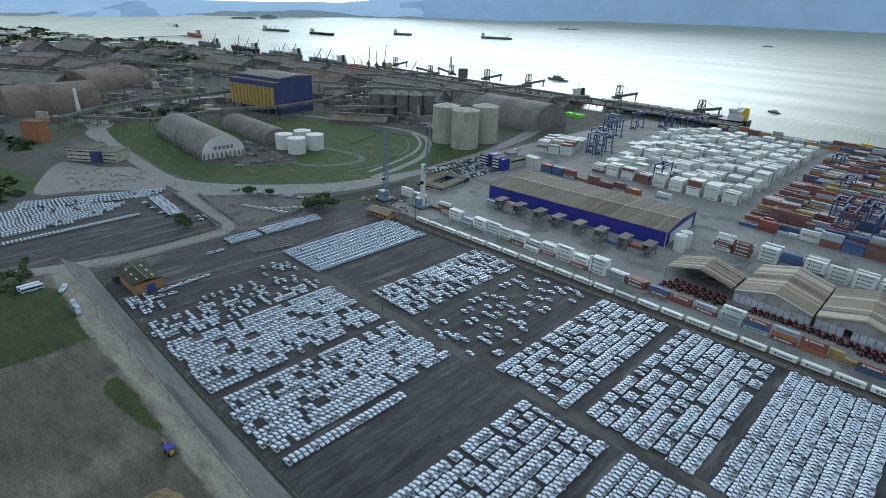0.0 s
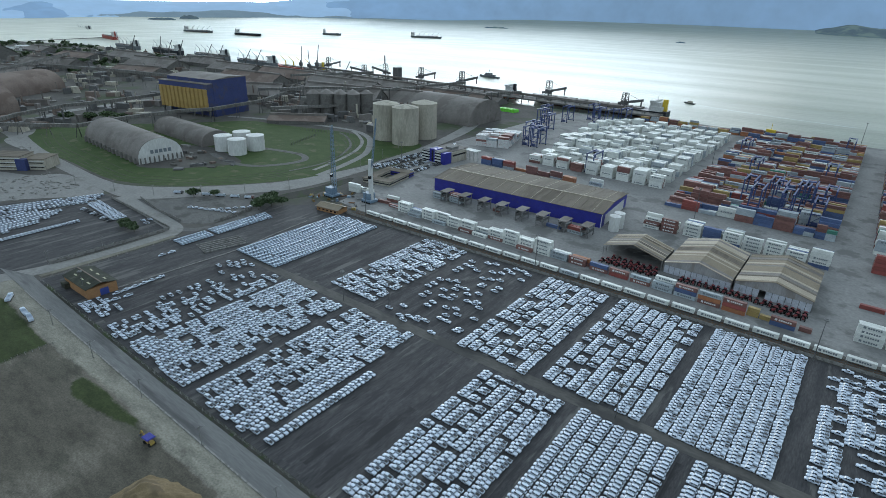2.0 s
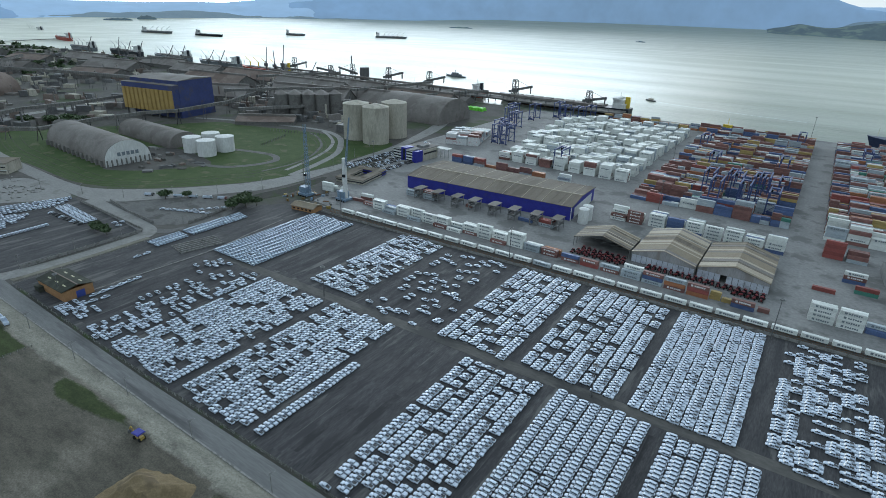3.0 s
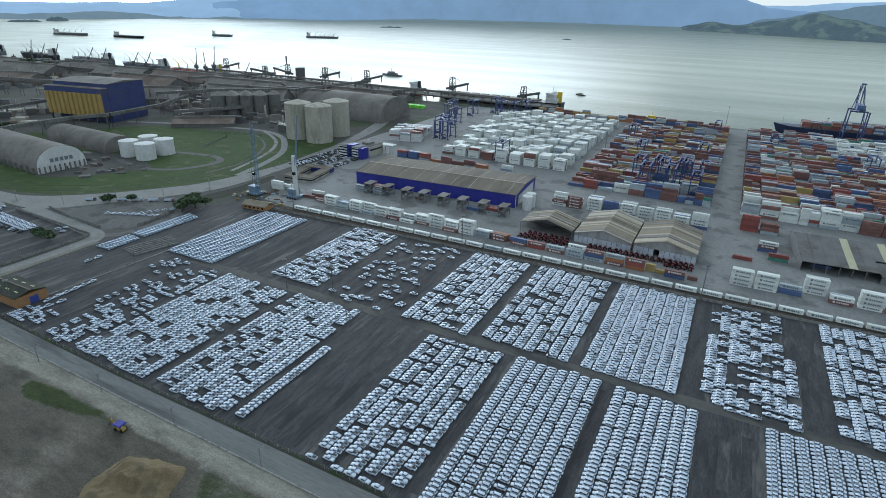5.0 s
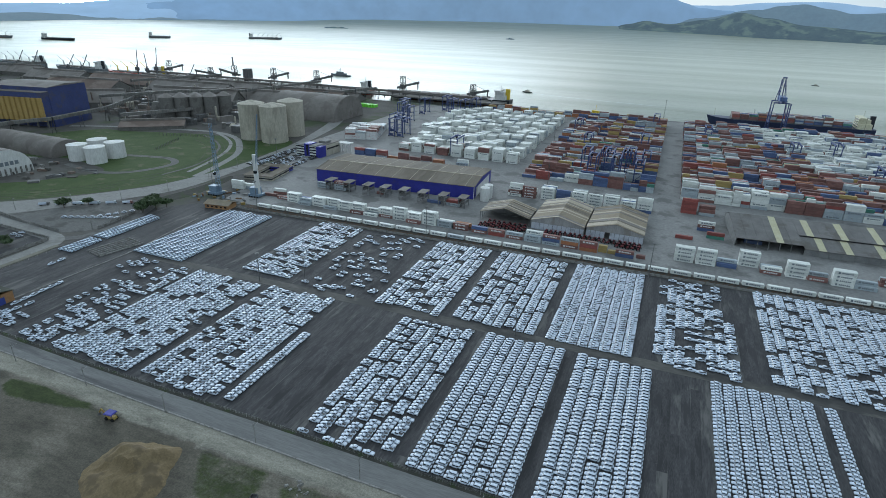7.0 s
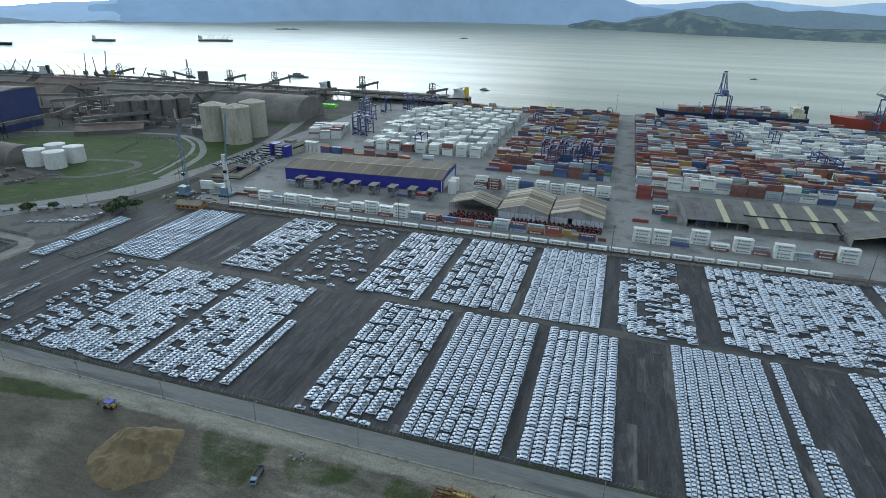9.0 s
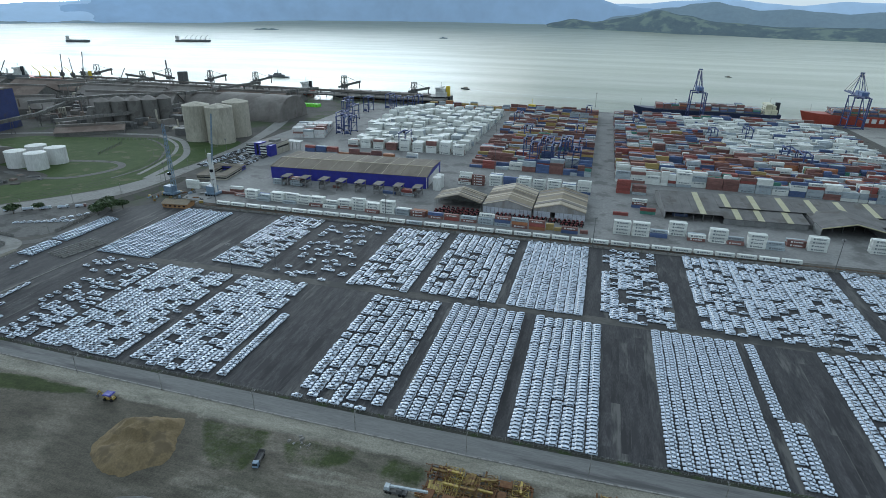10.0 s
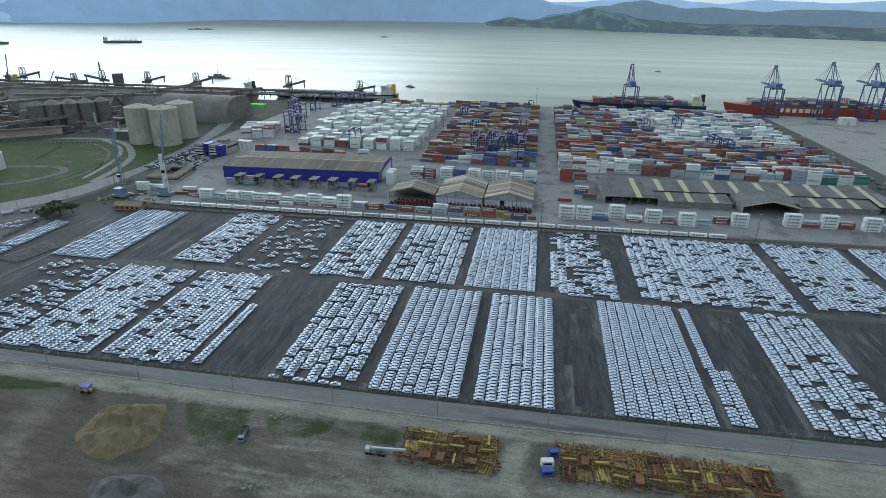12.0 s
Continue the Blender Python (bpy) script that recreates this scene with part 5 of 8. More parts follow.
def hut():
    root = thing("small_warehouse", "ochre warehouse with mossy dark roof and blue door", "hut", pose(-359.5, 220, 0, 0, 0, 1))
    part("wall", Shape().box(-15.5, 15.5, -8.7, 8.7, 0, 6.5), orange_wall, root)
    for s in (-1, 1):
        for k in range(5):
            xa = -16.1 + 6.44 * k
            part("roof_sheet", Shape().add([(xa, s * 9.4, 6.5), (xa + 6.36, s * 9.4, 6.5), (xa + 6.36, 0, 8.6), (xa, 0, 8.6), (xa, s * 9.4, 6.8), (xa + 6.36, s * 9.4, 6.8), (xa + 6.36, 0, 8.9), (xa, 0, 8.9)], [(0, 1, 2, 3), (4, 5, 6, 7), (0, 1, 5, 4), (1, 2, 6, 5), (3, 0, 4, 7)]), moss_roof, root)
        for k in range(3):
            part("skylight", Shape().box(-10 + 9 * k, -6.5 + 9 * k, s * 4.6 - 0.45, s * 4.6 + 0.45, 7.8, 8.0), skylight, root, "narrow pale skylight")
    part("ridge_cap", Shape().box(-16.3, 16.3, -0.35, 0.35, 8.85, 9.1), roof_rust, root)
    part("door", Shape().box(15.5, 15.64, -1.5, 3.5, 0.1, 4.6), door_blue, root, "blue roll door")
    part("side_lean_to", Shape().box(-15, -9, -11.6, -8.75, 0, 3.6), moss_roof, root)
    return root


hut()


# ---- railway ----
def train():
    root0 = None
    for x in TRAIN:
        y = 429.5 + 0.0285 * (x + 335)
        at = pose(x, y, 0.14, 0, 0, 1.6)
        if root0:
            copy_thing(root0, at)
            continue
        root0 = thing("flat_wagon", "dark steel container wagon on the siding", "wagon", at, "wagons of the train")
        part("deck", Shape().box(-6.9, 6.9, -1.2, 1.2, 0.85, 1.15), dark_steel, root0)
        for bx in (-4.8, 4.8):
            bogie = part("bogie", Shape().box(bx - 1.2, bx + 1.2, -0.9, 0.9, 0.35, 0.8), dark_steel, root0)
            for wx in (-0.9, 0.9):
                for s in (-1, 1):
                    part("wheel", Shape().tube((bx + wx, s * 0.7, 0.45), (bx + wx, s * 0.85, 0.45), 0.43, 12), dark_steel, bogie)
        for s in (-1, 1):
            part("coupling", Shape().box(s * 7.2 - 0.35, s * 7.2 + 0.35, -0.15, 0.15, 0.75, 1.0), dark_steel, root0)


train()
for k, off in enumerate((-4.5, -3.1, -0.72, 0.72)):
    tagged(part("rail", Shape().beam((-338, 429.5 + off, 0.24), (640, 429.5 + off + 0.0285 * 978 + 0.0, 0.24), 0.09, 0.2), rust), "rusty steel rail of the siding", "rail", kind="structure")


def fence():
    root = thing("boundary_fence", "weathered concrete panel fence with mesh top along the rails", "fence")
    n = 115
    x, step = -342.0, 6.0
    panel = Shape().box(0, 5.8, -0.05, 0.05, 0, 1.9).mesh("panel", [fence_mat])
    post = Shape().box(-0.1, 0.1, -0.1, 0.1, 0, 2.6).mesh("post", [fence_mat])
    for i in range(n):
        y = 419.5 + 0.0345 * (x + 342)
        for name, me in (("panel", panel), ("post", post)):
            ob = new(name, me)
            ob.parent = root
            ob.matrix_basis = pose(x + (0.1 if name == "panel" else 0), y, 0.05, 0, 0, 2)
        x += step


fence()


def road_fence():
    root = thing("wire_fence", "low wire fence on concrete posts along the road", "fence")
    post = Shape().box(-0.08, 0.08, -0.08, 0.08, 0, 2.1).mesh("post", [fence_mat])
    line = [(-394.5, 296), (-394.2, 232), (-393, 203)] + [(x, y + 1.3) for x, y in ROAD_N[2:]]
    for (xa, ya), (xb, yb) in zip(line[:-1], line[1:]):
        n = max(1, int(math.hypot(xb - xa, yb - ya) / 6))
        for i in range(n):
            ob = new("post", post)
            ob.parent = root
            ob.matrix_basis = pose(xa + (xb - xa) * i / n, ya + (yb - ya) * i / n, 0.02)
        for z in (0.7, 1.3, 1.9):
            part("wire", Shape().beam((xa, ya, z), (xb, yb, z), 0.03), steel, root)


road_fence()


def pole(x, y, h, kind, turn=0):
    """A concrete line pole with crossarms, or a tall lighting mast with a ring of floodlights."""
    if kind == "line":
        root = thing("utility_pole", "grey concrete utility pole with crossarm beside the road", "pole", pose(x, y, 0, 0, 0, turn), "poles along the road")
        part("shaft", Shape().cyl(0, 0, 0, h, 0.22, 8, top=0.13), fence_mat, root)
        part("crossarm", Shape().box(-0.06, 0.06, -1.3, 1.3, h - 0.8, h - 0.65), dark_steel, root)
        arm = part("lamp_arm", Shape().beam((0, 0, h - 2), (0, 2.0, h - 1.3), 0.08), steel, root)
        part("lamp_head", Shape().box(-0.15, 0.15, 1.9, 2.6, h - 1.4, h - 1.22), steel, arm)
        for s in (-1.1, 0, 1.1):
            part("insulator", Shape().cyl(0, s, h - 0.65, h - 0.35, 0.07, 6), fence_mat, root)
    else:
        root = thing("lighting_mast", "tall grey steel lighting mast with floodlights", "mast", pose(x, y, 0, 0, 0, turn), "lighting masts")
        part("shaft", Shape().cyl(0, 0, 0, h, 0.34, 10, top=0.16), dark_steel, root)
        part("platform", Shape().cyl(0, 0, h - 0.5, h - 0.3, 1.1, 12), dark_steel, root)
        for k in range(8):
            a = 0.785 * k
            part("floodlight", Shape().box(1.1 * math.cos(a) - 0.3, 1.1 * math.cos(a) + 0.3, 1.1 * math.sin(a) - 0.3, 1.1 * math.sin(a) + 0.3, h - 0.3, h + 0.35), steel, root)
    return root


for i in range(-5, 8):
    pole(-82.5 + 49.1 * i, 189.9 + 0.6 * i, 10.5, "line")
for x, y, h in ((-228, 311, 20), (-352, 213, 16), (10, 427, 26), (177, 434, 26), (-322, 424, 26), (-160, 429.5, 26), (345, 440, 26), (-404, 458, 26),
                (-100, 604, 32), (255, 600, 32), (-5, 1100, 34), (230, 770, 32), (130, 1085, 32), (285, 1090, 32), (-420, 580, 24), (0, 760, 30), (-138, 820, 32), (-200, 322, 18), (-55, 316, 18), (140, 322, 18)):
    pole(x, y, h, "mast")


# ---- the container terminal ----
def canopy(x, y):
    root = thing("dock_tower", "two-storey grey steel dock platform with a flat sheet roof", "platform", pose(x, y, 0), "platforms along the warehouse")
    for px in (-3.2, 3.2):
        for py in (-5.5, 5.5):
            part("post", Shape().box(px - 0.3, px + 0.3, py - 0.3, py + 0.3, 0, 9.6), steel, root)
    part("floor", Shape().box(-3.6, 3.6, -6, 6, 4.6, 5.0), dark_steel, root)
    part("roof", Shape().box(-4, 4, -6.6, 6.6, 9.6, 10.1), roof_grey, root)
    for s in (-3.5, 3.5):
        part("side_panel", Shape().box(s - 0.06, s + 0.06, -5.2, 5.2, 5.3, 7.2), dark_steel, root)
    part("stair", Shape().beam((-3.0, -6, 0.2), (3.0, -6, 4.8), 1.0, 0.2), dark_steel, root)


for i in range(8):
    canopy((-298, -278, -257, -238.6, -218.5, -199, -178.5, -159)[i], 508 + 0.75 * i)
for y in (540, 550):
    tank(-147, y, 4.4, 13, 1.2, "water_tank", "white upright steel tank beside the warehouse", white_wall, "tank", 20)


def rtg(x, y, h=21.0, span=24.0):
    """A rubber-tyred yard crane: two portal frames that span the stacks."""
    root = thing("yard_crane", "dark blue rubber-tyred yard crane over the container stacks", "crane", pose(x, y, 0.08), "yard cranes")
    w = 4.2
    for sx in (-w, w):
        for sy in (-span / 2, span / 2):
            part("leg", Shape().box(sx - 0.55, sx + 0.55, sy - 0.55, sy + 0.55, 1.4, h), crane_blue, root)
        part("girder", Shape().box(sx - 0.6, sx + 0.6, -span / 2 - 1.5, span / 2 + 1.5, h, h + 1.7), crane_blue, root)
    for sy in (-span / 2, span / 2):
        part("sill_beam", Shape().box(-w - 1.2, w + 1.2, sy - 0.5, sy + 0.5, 1.3, 2.3), crane_blue, root)
        part("brace", Shape().beam((-w, sy, 3), (w, sy, h * 0.55), 0.45), crane_blue, root)
        part("tie_beam", Shape().box(-w, w, sy - 0.4, sy + 0.4, h * 0.55, h * 0.55 + 0.8), crane_blue, root)
        for sx in (-w - 0.6, w + 0.6):
            part("wheel", Shape().tube((sx, sy - 0.35, 0.8), (sx, sy + 0.35, 0.8), 0.8, 12), rubber, root)
    trolley = part("trolley", Shape().box(-w + 1.2, w - 1.2, 1, 4.5, h + 1.7, h + 2.8), crane_blue, root)
    part("cab", Shape().box(-w - 0.2, -w + 2, 5, 7, h - 2.4, h - 0.1), window_dark, trolley)
    part("machine_house", Shape().box(-2.5, 2.5, -span / 2 - 1.6, -span / 2 - 0.6, 2.4, 5.2), crane_blue, root)


for x, y in ((-238, 710), (-16, 690), (-58, 728), (-34, 735), (-12, 728), (-90, 806), (-20, 834), (60, 950), (230, 770), (240, 735), (210, 905), (-120, 912), (-14, 1015), (160, 880)):
    rtg(x, 652 + 26 * round((y - 652) / 26) if x < 0 else 642 + 25.5 * round((y - 642) / 25.5))
for x, y in ((-75, 692), (-50, 694), (-28, 708), (-64, 664), (-40, 666)):
    rtg(x, y, 27, 24)
for x, y in ((-412, 905), (-385, 870), (-345, 770), (-372, 800), (-358, 770), (-330, 985), (-352, 985), (-374, 1010), (-396, 960), (-425, 940), (-318, 1010)):
    rtg(x, y, 24)


def gantry(x, y, up=False, h=44.0):
    """A quay crane: legs, girder, boom, apex and stays; the boom reaches over the ship."""
    root = thing("quay_crane", "dark blue ship-to-shore container crane " + ("with raised boom" if up else "with lowered boom"), "crane", pose(x, y, 0.1), "quay cranes")
    w, g = 11.5, 13.0
    for sx in (-w, w):
        for sy in (-g, g):
            part("leg", Shape().beam((sx, sy, 1.5), (sx * 0.9, sy, h), 1.5), crane_blue, root)
        part("portal_beam", Shape().box(sx - 0.7, sx + 0.7, -g, g, 14, 15.8), crane_blue, root)
        part("side_brace", Shape().beam((sx, -g, 15), (sx * 0.92, g, h - 2), 0.8), crane_blue, root)
    for sy in (-g, g):
        part("sill_beam", Shape().box(-w - 3, w + 3, sy - 0.8, sy + 0.8, 1.0, 2.6), crane_blue, root)
        part("cross_beam", Shape().box(-w, w, sy - 0.8, sy + 0.8, h - 1, h + 1), crane_blue, root)
        for k in range(4):
            sx = (-w - 2.4, -w + 2, w - 2, w + 2.4)[k]
            part("bogie", Shape().box(sx - 1.2, sx + 1.2, sy - 0.5, sy + 0.5, 0, 1.0), dark_steel, root)
    for s in (-2.6, 2.6):
        part("girder", Shape().box(s - 0.7, s + 0.7, -g - 18, g + 4, h + 1, h + 3.4), crane_blue, root)
        tip = (s, g + 8, h + 33) if up else (s, g + 46, h + 3.4)
        part("boom", Shape().beam((s, g + 4, h + 2.2), tip, 1.3, 2.0), crane_blue, root)
        part("apex_leg", Shape().beam((s * 2.6, g, h + 1), (s * 0.5, g, h + 36), 1.0), crane_blue, root)
        part("back_leg", Shape().beam((s * 2.2, -g + 4, h + 2), (s * 0.5, g, h + 36), 0.8), crane_blue, root)
        part("back_stay", Shape().beam((s, -g - 17, h + 3), (s * 0.5, g, h + 36), 0.35), dark_steel, root)
        part("stay", Shape().beam((s * 0.5, g, h + 36), tip, 0.35), dark_steel, root)
        if not up:
            part("stay", Shape().beam((s * 0.5, g, h + 36), (s, g + 24, h + 3.4), 0.35), dark_steel, root)
    part("machine_house", Shape().box(-5, 5, -g - 8, g - 6, h + 3.4, h + 9.5), pale_crane, root, "pale blue machine house")
    part("apex_beam", Shape().box(-3, 3, g - 1, g + 1, h + 35, h + 37), crane_blue, root)
    trolley = part("trolley", Shape().box(-2.4, 2.4, -4, 2, h - 1.4, h + 0.8), crane_blue, root)
    part("cab", Shape().box(-1.4, 1.4, 2.2, 5, h - 3.4, h - 0.4), window_dark, trolley)
    part("stair_tower", Shape().box(w + 0.9, w + 2.6, -g - 1, -g + 1, 2.6, h), crane_blue, root)


pale_crane = mat("dull_blue_machine_house", (0.06, 0.11, 0.25), (0.08, 0.14, 0.29), 0.2, 0.5)
gantry(164, 1092, True, 46)
gantry(407, 1091, False, 50)
gantry(498, 1090, False, 58)
gantry(566, 1090, False, 58)
gantry(640, 1090, False, 58)


SHED_TURN = Matrix.Translation((70, 519, 0)) @ pose(0, 0, 0, 0, 0, 4.2) @ Matrix.Translation((-70, -519, 0))


def long_shed(x0, x1, y0, y1, eave, top, label, lean=False, cuts=(), lights=()):
    """A long shed with its ridge along x; every few metres a yellowed skylight strip runs up the slope."""
    root = thing("long_shed", label, "shed", SHED_TURN)
    ym = y1 if lean else y0 + (y1 - y0) * 0.72
    n = int((x1 - x0) / 8)
    w = (x1 - x0) / n
    for i in range(n):
        xa, xb = x0 + i * w, x0 + (i + 1) * w - 0.1
        yf = y0
        for ca, cb, cy in cuts:  # bays where a lean-to takes the front of the slope
            if ca <= (xa + xb) / 2 <= cb:
                yf = cy
        zf = eave + (top - eave) * (yf - y0) / (ym - y0)
        for (ya, za, yb, zb) in ((yf, zf, ym, top), (ym, top, y1, eave))[:1 if lean else 2]:
            part("roof_sheet", Shape().add([(xa, ya, za), (xb, ya, za), (xb, yb, zb), (xa, yb, zb), (xa, ya, za + 0.3), (xb, ya, za + 0.3), (xb, yb, zb + 0.3), (xa, yb, zb + 0.3)],
                                           [(3, 2, 1, 0), (4, 5, 6, 7), (0, 1, 5, 4), (1, 2, 6, 5), (2, 3, 7, 6), (3, 0, 4, 7)]), shed_roof, root)
    for x in lights:  # yellowed strips up the slope
        yf = y0
        for ca, cb, cy in cuts:
            if ca <= x <= cb:
                yf = cy
        zf, slope = eave + (top - eave) * (yf - y0) / (ym - y0), [(-2.6, 0), (2.6, 0), (2.6, 1), (-2.6, 1)]
        low = [(x + a, yf + (ym - yf) * u, zf + (top - zf) * u + 0.31) for a, u in slope]
        part("skylight_strip", Shape().add(low + [(p, q, r + 0.07) for p, q, r in low], [(4, 5, 6, 7), (0, 1, 5, 4), (1, 2, 6, 5), (3, 0, 4, 7)]), skylight, root, "yellowed skylight strip")
    for i in range(n + 1):
        x = x0 + 0.3 + i * (x1 - x0 - 0.6) / n
        if not any(ca - 1 <= x <= cb + 1 for ca, cb, cy in cuts):
            part("post", Shape().box(x - 0.2, x + 0.2, y0 + 0.4, y0 + 0.8, 0, eave), steel, root)
    if lean:
        for i in range(n):
            xa = x0 + 0.5 + i * (x1 - x0 - 1) / n
            part("front_panel", Shape().box(xa + 0.05, xa + (x1 - x0 - 1) / n - 0.05, y0 + 0.9, y0 + 1.1, 0, eave - 0.1), shed_wall, root)
        return root
    part("back_wall", Shape().box(x0 + 0.5, x1 - 0.5, y1 - 0.9, y1 - 0.6, 0, eave - 0.1), shed_wall, root)
    for x in (x0 + 0.3, x1 - 0.6):
        part("end_wall", Shape().prism([(y0 + 0.5, 0), (y1 - 1, 0), (y1 - 1, eave - 0.2), (ym, top - 0.2), (y0 + 0.5, eave - 0.2)], x, x + 0.3), shed_wall, root)
    return root


shed_roof = mat("grey_brown_sheet_roof", (0.13, 0.124, 0.122), (0.165, 0.158, 0.154), 0.08, 0.8, fine=16, stain=(0.095, 0.088, 0.08), stain_scale=0.06, stain_at=0.58, vary=0.06)
shed_wall = mat("grey_shed_cladding", (0.17, 0.17, 0.17), (0.22, 0.22, 0.215), 0.2, 0.7)
long_shed(70, 326, 519, 584, 7, 13, "long open shed with grey-brown roof and skylight strips", cuts=((118, 187, 537), (246, 318, 537)), lights=[102 + 24.2 * k for k in range(10)])
long_shed(118.5, 187, 516.5, 536.8, 5.2, 8.3, "low lean-to shed with grey roof beside the long shed", lean=True, lights=(131, 149, 172))
long_shed(246.5, 317, 516.5, 536.8, 5.2, 8.3, "low lean-to shed with grey roof beside the long shed", lean=True, lights=(263, 281, 298))


def porch():
    root = thing("gabled_shed", "open gabled shed with grey-brown roof and dark inside", "shed", SHED_TURN)
    x0, x1, y0, y1, xm = 190, 240, 502, 545, 215
    for xa, za, xb, zb in ((x0, 8, xm, 13.5), (xm, 13.5, x1, 8)):
        for i in range(5):
            ya, yb = y0 + 8 * i, y0 + 8 * i + 7.9
            part("roof_sheet", Shape().add([(xa, ya, za), (xb, ya, zb), (xb, yb, zb), (xa, yb, za), (xa, ya, za + 0.3), (xb, ya, zb + 0.3), (xb, yb, zb + 0.3), (xa, yb, za + 0.3)],
                                           [(3, 2, 1, 0), (4, 5, 6, 7), (0, 1, 5, 4), (1, 2, 6, 5), (2, 3, 7, 6), (3, 0, 4, 7)]), shed_roof, root)
    part("fascia", Shape().beam((x0, y0, 8), (xm, y0, 13.6), 0.3, 0.9), skylight, root)
    part("fascia", Shape().beam((xm, y0, 13.6), (x1, y0, 8), 0.3, 0.9), skylight, root)
    for x in (x0 + 0.4, x1 - 0.4):
        part("side_wall", Shape().box(x - 0.15, x + 0.15, y0 + 1, y1, 0, 8), shed_wall, root)
    return root


porch()


def office():
    """The blue and white terminal office: two wings with ribbon windows round a blue stair block."""
    root = thing("office_building", "white and blue terminal office with ribbon windows", "office", pose(-395, 607, 0, 0, 0, -3))
    part("rear_wing", Shape().box(-12, 16, 11, 44, 0, 12.6), white_wall, root)
    part("rear_roof", Shape().box(-12.6, 16.6, 10.4, 44.6, 12.6, 13.3), roof_grey, root)
    for a, b, d in ((-17, -6.5, 12), (3, 12, 16)):
        part("wing", Shape().box(a, b, 0, d, 0, 13.6), white_wall, root)
        part("wing_roof", Shape().box(a - 0.5, b + 0.5, -0.5, d, 13.6, 14.2), concrete, root)
        for k in range(4):
            part("window_band", Shape().box(a - 0.12, b + 0.12, -0.12, d - 1, 1.0 + 3.3 * k, 2.6 + 3.3 * k), window_dark, root)
            part("sill_band", Shape().box(a - 0.5, b + 0.5, -0.5, d - 1, 2.6 + 3.3 * k, 2.9 + 3.3 * k), white_wall, root)
    part("stair_block", Shape().box(-6.4, 2.9, 1.2, 14, 0, 15.2), wall_blue, root, "royal blue stair block")
    part("stair_glass", Shape().box(-3.2, -0.4, 1.05, 1.3, 1, 13.5), window_dark, root, "dark stair window")
    part("corner_panel", Shape().box(12.1, 18.0, -0.2, 12, 0, 13.2), wall_blue, root, "royal blue corner panel")
    part("end_wall", Shape().box(16.1, 18.2, 12.1, 40, 0, 12.4), plaster, root, "beige end wall")
    part("end_window_band", Shape().box(18.2, 18.3, 14, 38, 7.5, 9.4), window_dark, root)
    part("plant_room", Shape().box(2, 12, 20, 32, 13.3, 16), concrete, root)
    part("canopy", Shape().box(14, 34, 38, 48, 11, 12), white_wall, root)
    for x in (20, 26, 32):
        part("canopy_post", Shape().box(x - 0.4, x + 0.4, 44, 44.8, 0, 11), white_wall, root)


office()


def annex():
    root = thing("low_building", "low courtyard building with grey roof and blue walls", "building", pose(-386, 522, 0, 0, 0, 10))
    for a, b, c, d in ((-16, 16, -24, -14), (-16, 16, 14, 24), (-16, -7, -14, 14), (7, 16, -14, 14)):
        part("wall", Shape().box(a, b, c, d, 0, 4.6), wall_blue if c > 0 else plaster, root)
        part("roof", Shape().box(a - 0.7, b + 0.7, c - 0.7, d + 0.7, 4.6, 5.0), roof_brown, root)
        part("window_band", Shape().box(a - 0.04, b + 0.04, c - 0.04, d + 0.04, 1.6, 2.9), window_dark, root)


annex()

# parked cars of many colours beside the office, and stacks of wrapped boxes behind it
mixed = [mat("dark_car_paint", (0.03, 0.032, 0.035), (0.05, 0.05, 0.055), 0.3, 0.3, vary=0.5), car_glass, black_plastic, lamp_red, rubber, car_pale_blue]
pl_w, pl_d = [], []
for k in range(10):
    for i in range(54):
        x, y = -434 + 5.6 * k + 0.05 * i, 545 + 2.9 * i - 1.5 * k
        if rng.random() < 0.8 and (y < 606 or k < 3) and not (k % 4 == 3):
            (pl_w if rng.random() < 0.4 else pl_d).append((x, y, 0.1, rng.uniform(-0.05, 0.05), 0.9, 1))
many("staff_cars", car_joined["hatch"], car_mats, pl_w, "white and silver cars in the office car park", "cars")
many("staff_cars", car_joined["hatch"], mixed, pl_d, "dark cars in the office car park", "cars")
wrap = mat("white_wrapped_freight", (0.5, 0.5, 0.5), (0.62, 0.62, 0.61), 0.5, 0.7, stain=(0.35, 0.16, 0.13), stain_scale=0.35, stain_at=0.6)
for i in range(3):
    for j in range(10):
        root = thing("freight_stack", "tall stack of white and grey wrapped freight boxes", "freight", pose(-409, 714, 0.08, 0, 0, 17) @ Matrix.Translation((7.5 + 15 * i, 4 + 8.2 * j - 1.5 * (i % 2), 0)), "wrapped freight")
        for k in range(rng.choice((4, 5, 5)) if j < 6 else 3):
            part("box", Shape().box(-7, 7, -3.4, 3.4, 2.8 * k, 2.8 * k + 2.7), rng.choice((wrap, wrap, wrap, box_grey, box_red)), root)
root = thing("tarpaulin_pile", "lime green tarpaulin over stacked goods on the quay", "tarpaulin", pose(-517, 972, 0))
for i in range(6):
    part("cover", Shape().box(-17 + 5.8 * i, -11.6 + 5.8 * i, -8, 8, 0, 5, taper=0.8), lime, root)


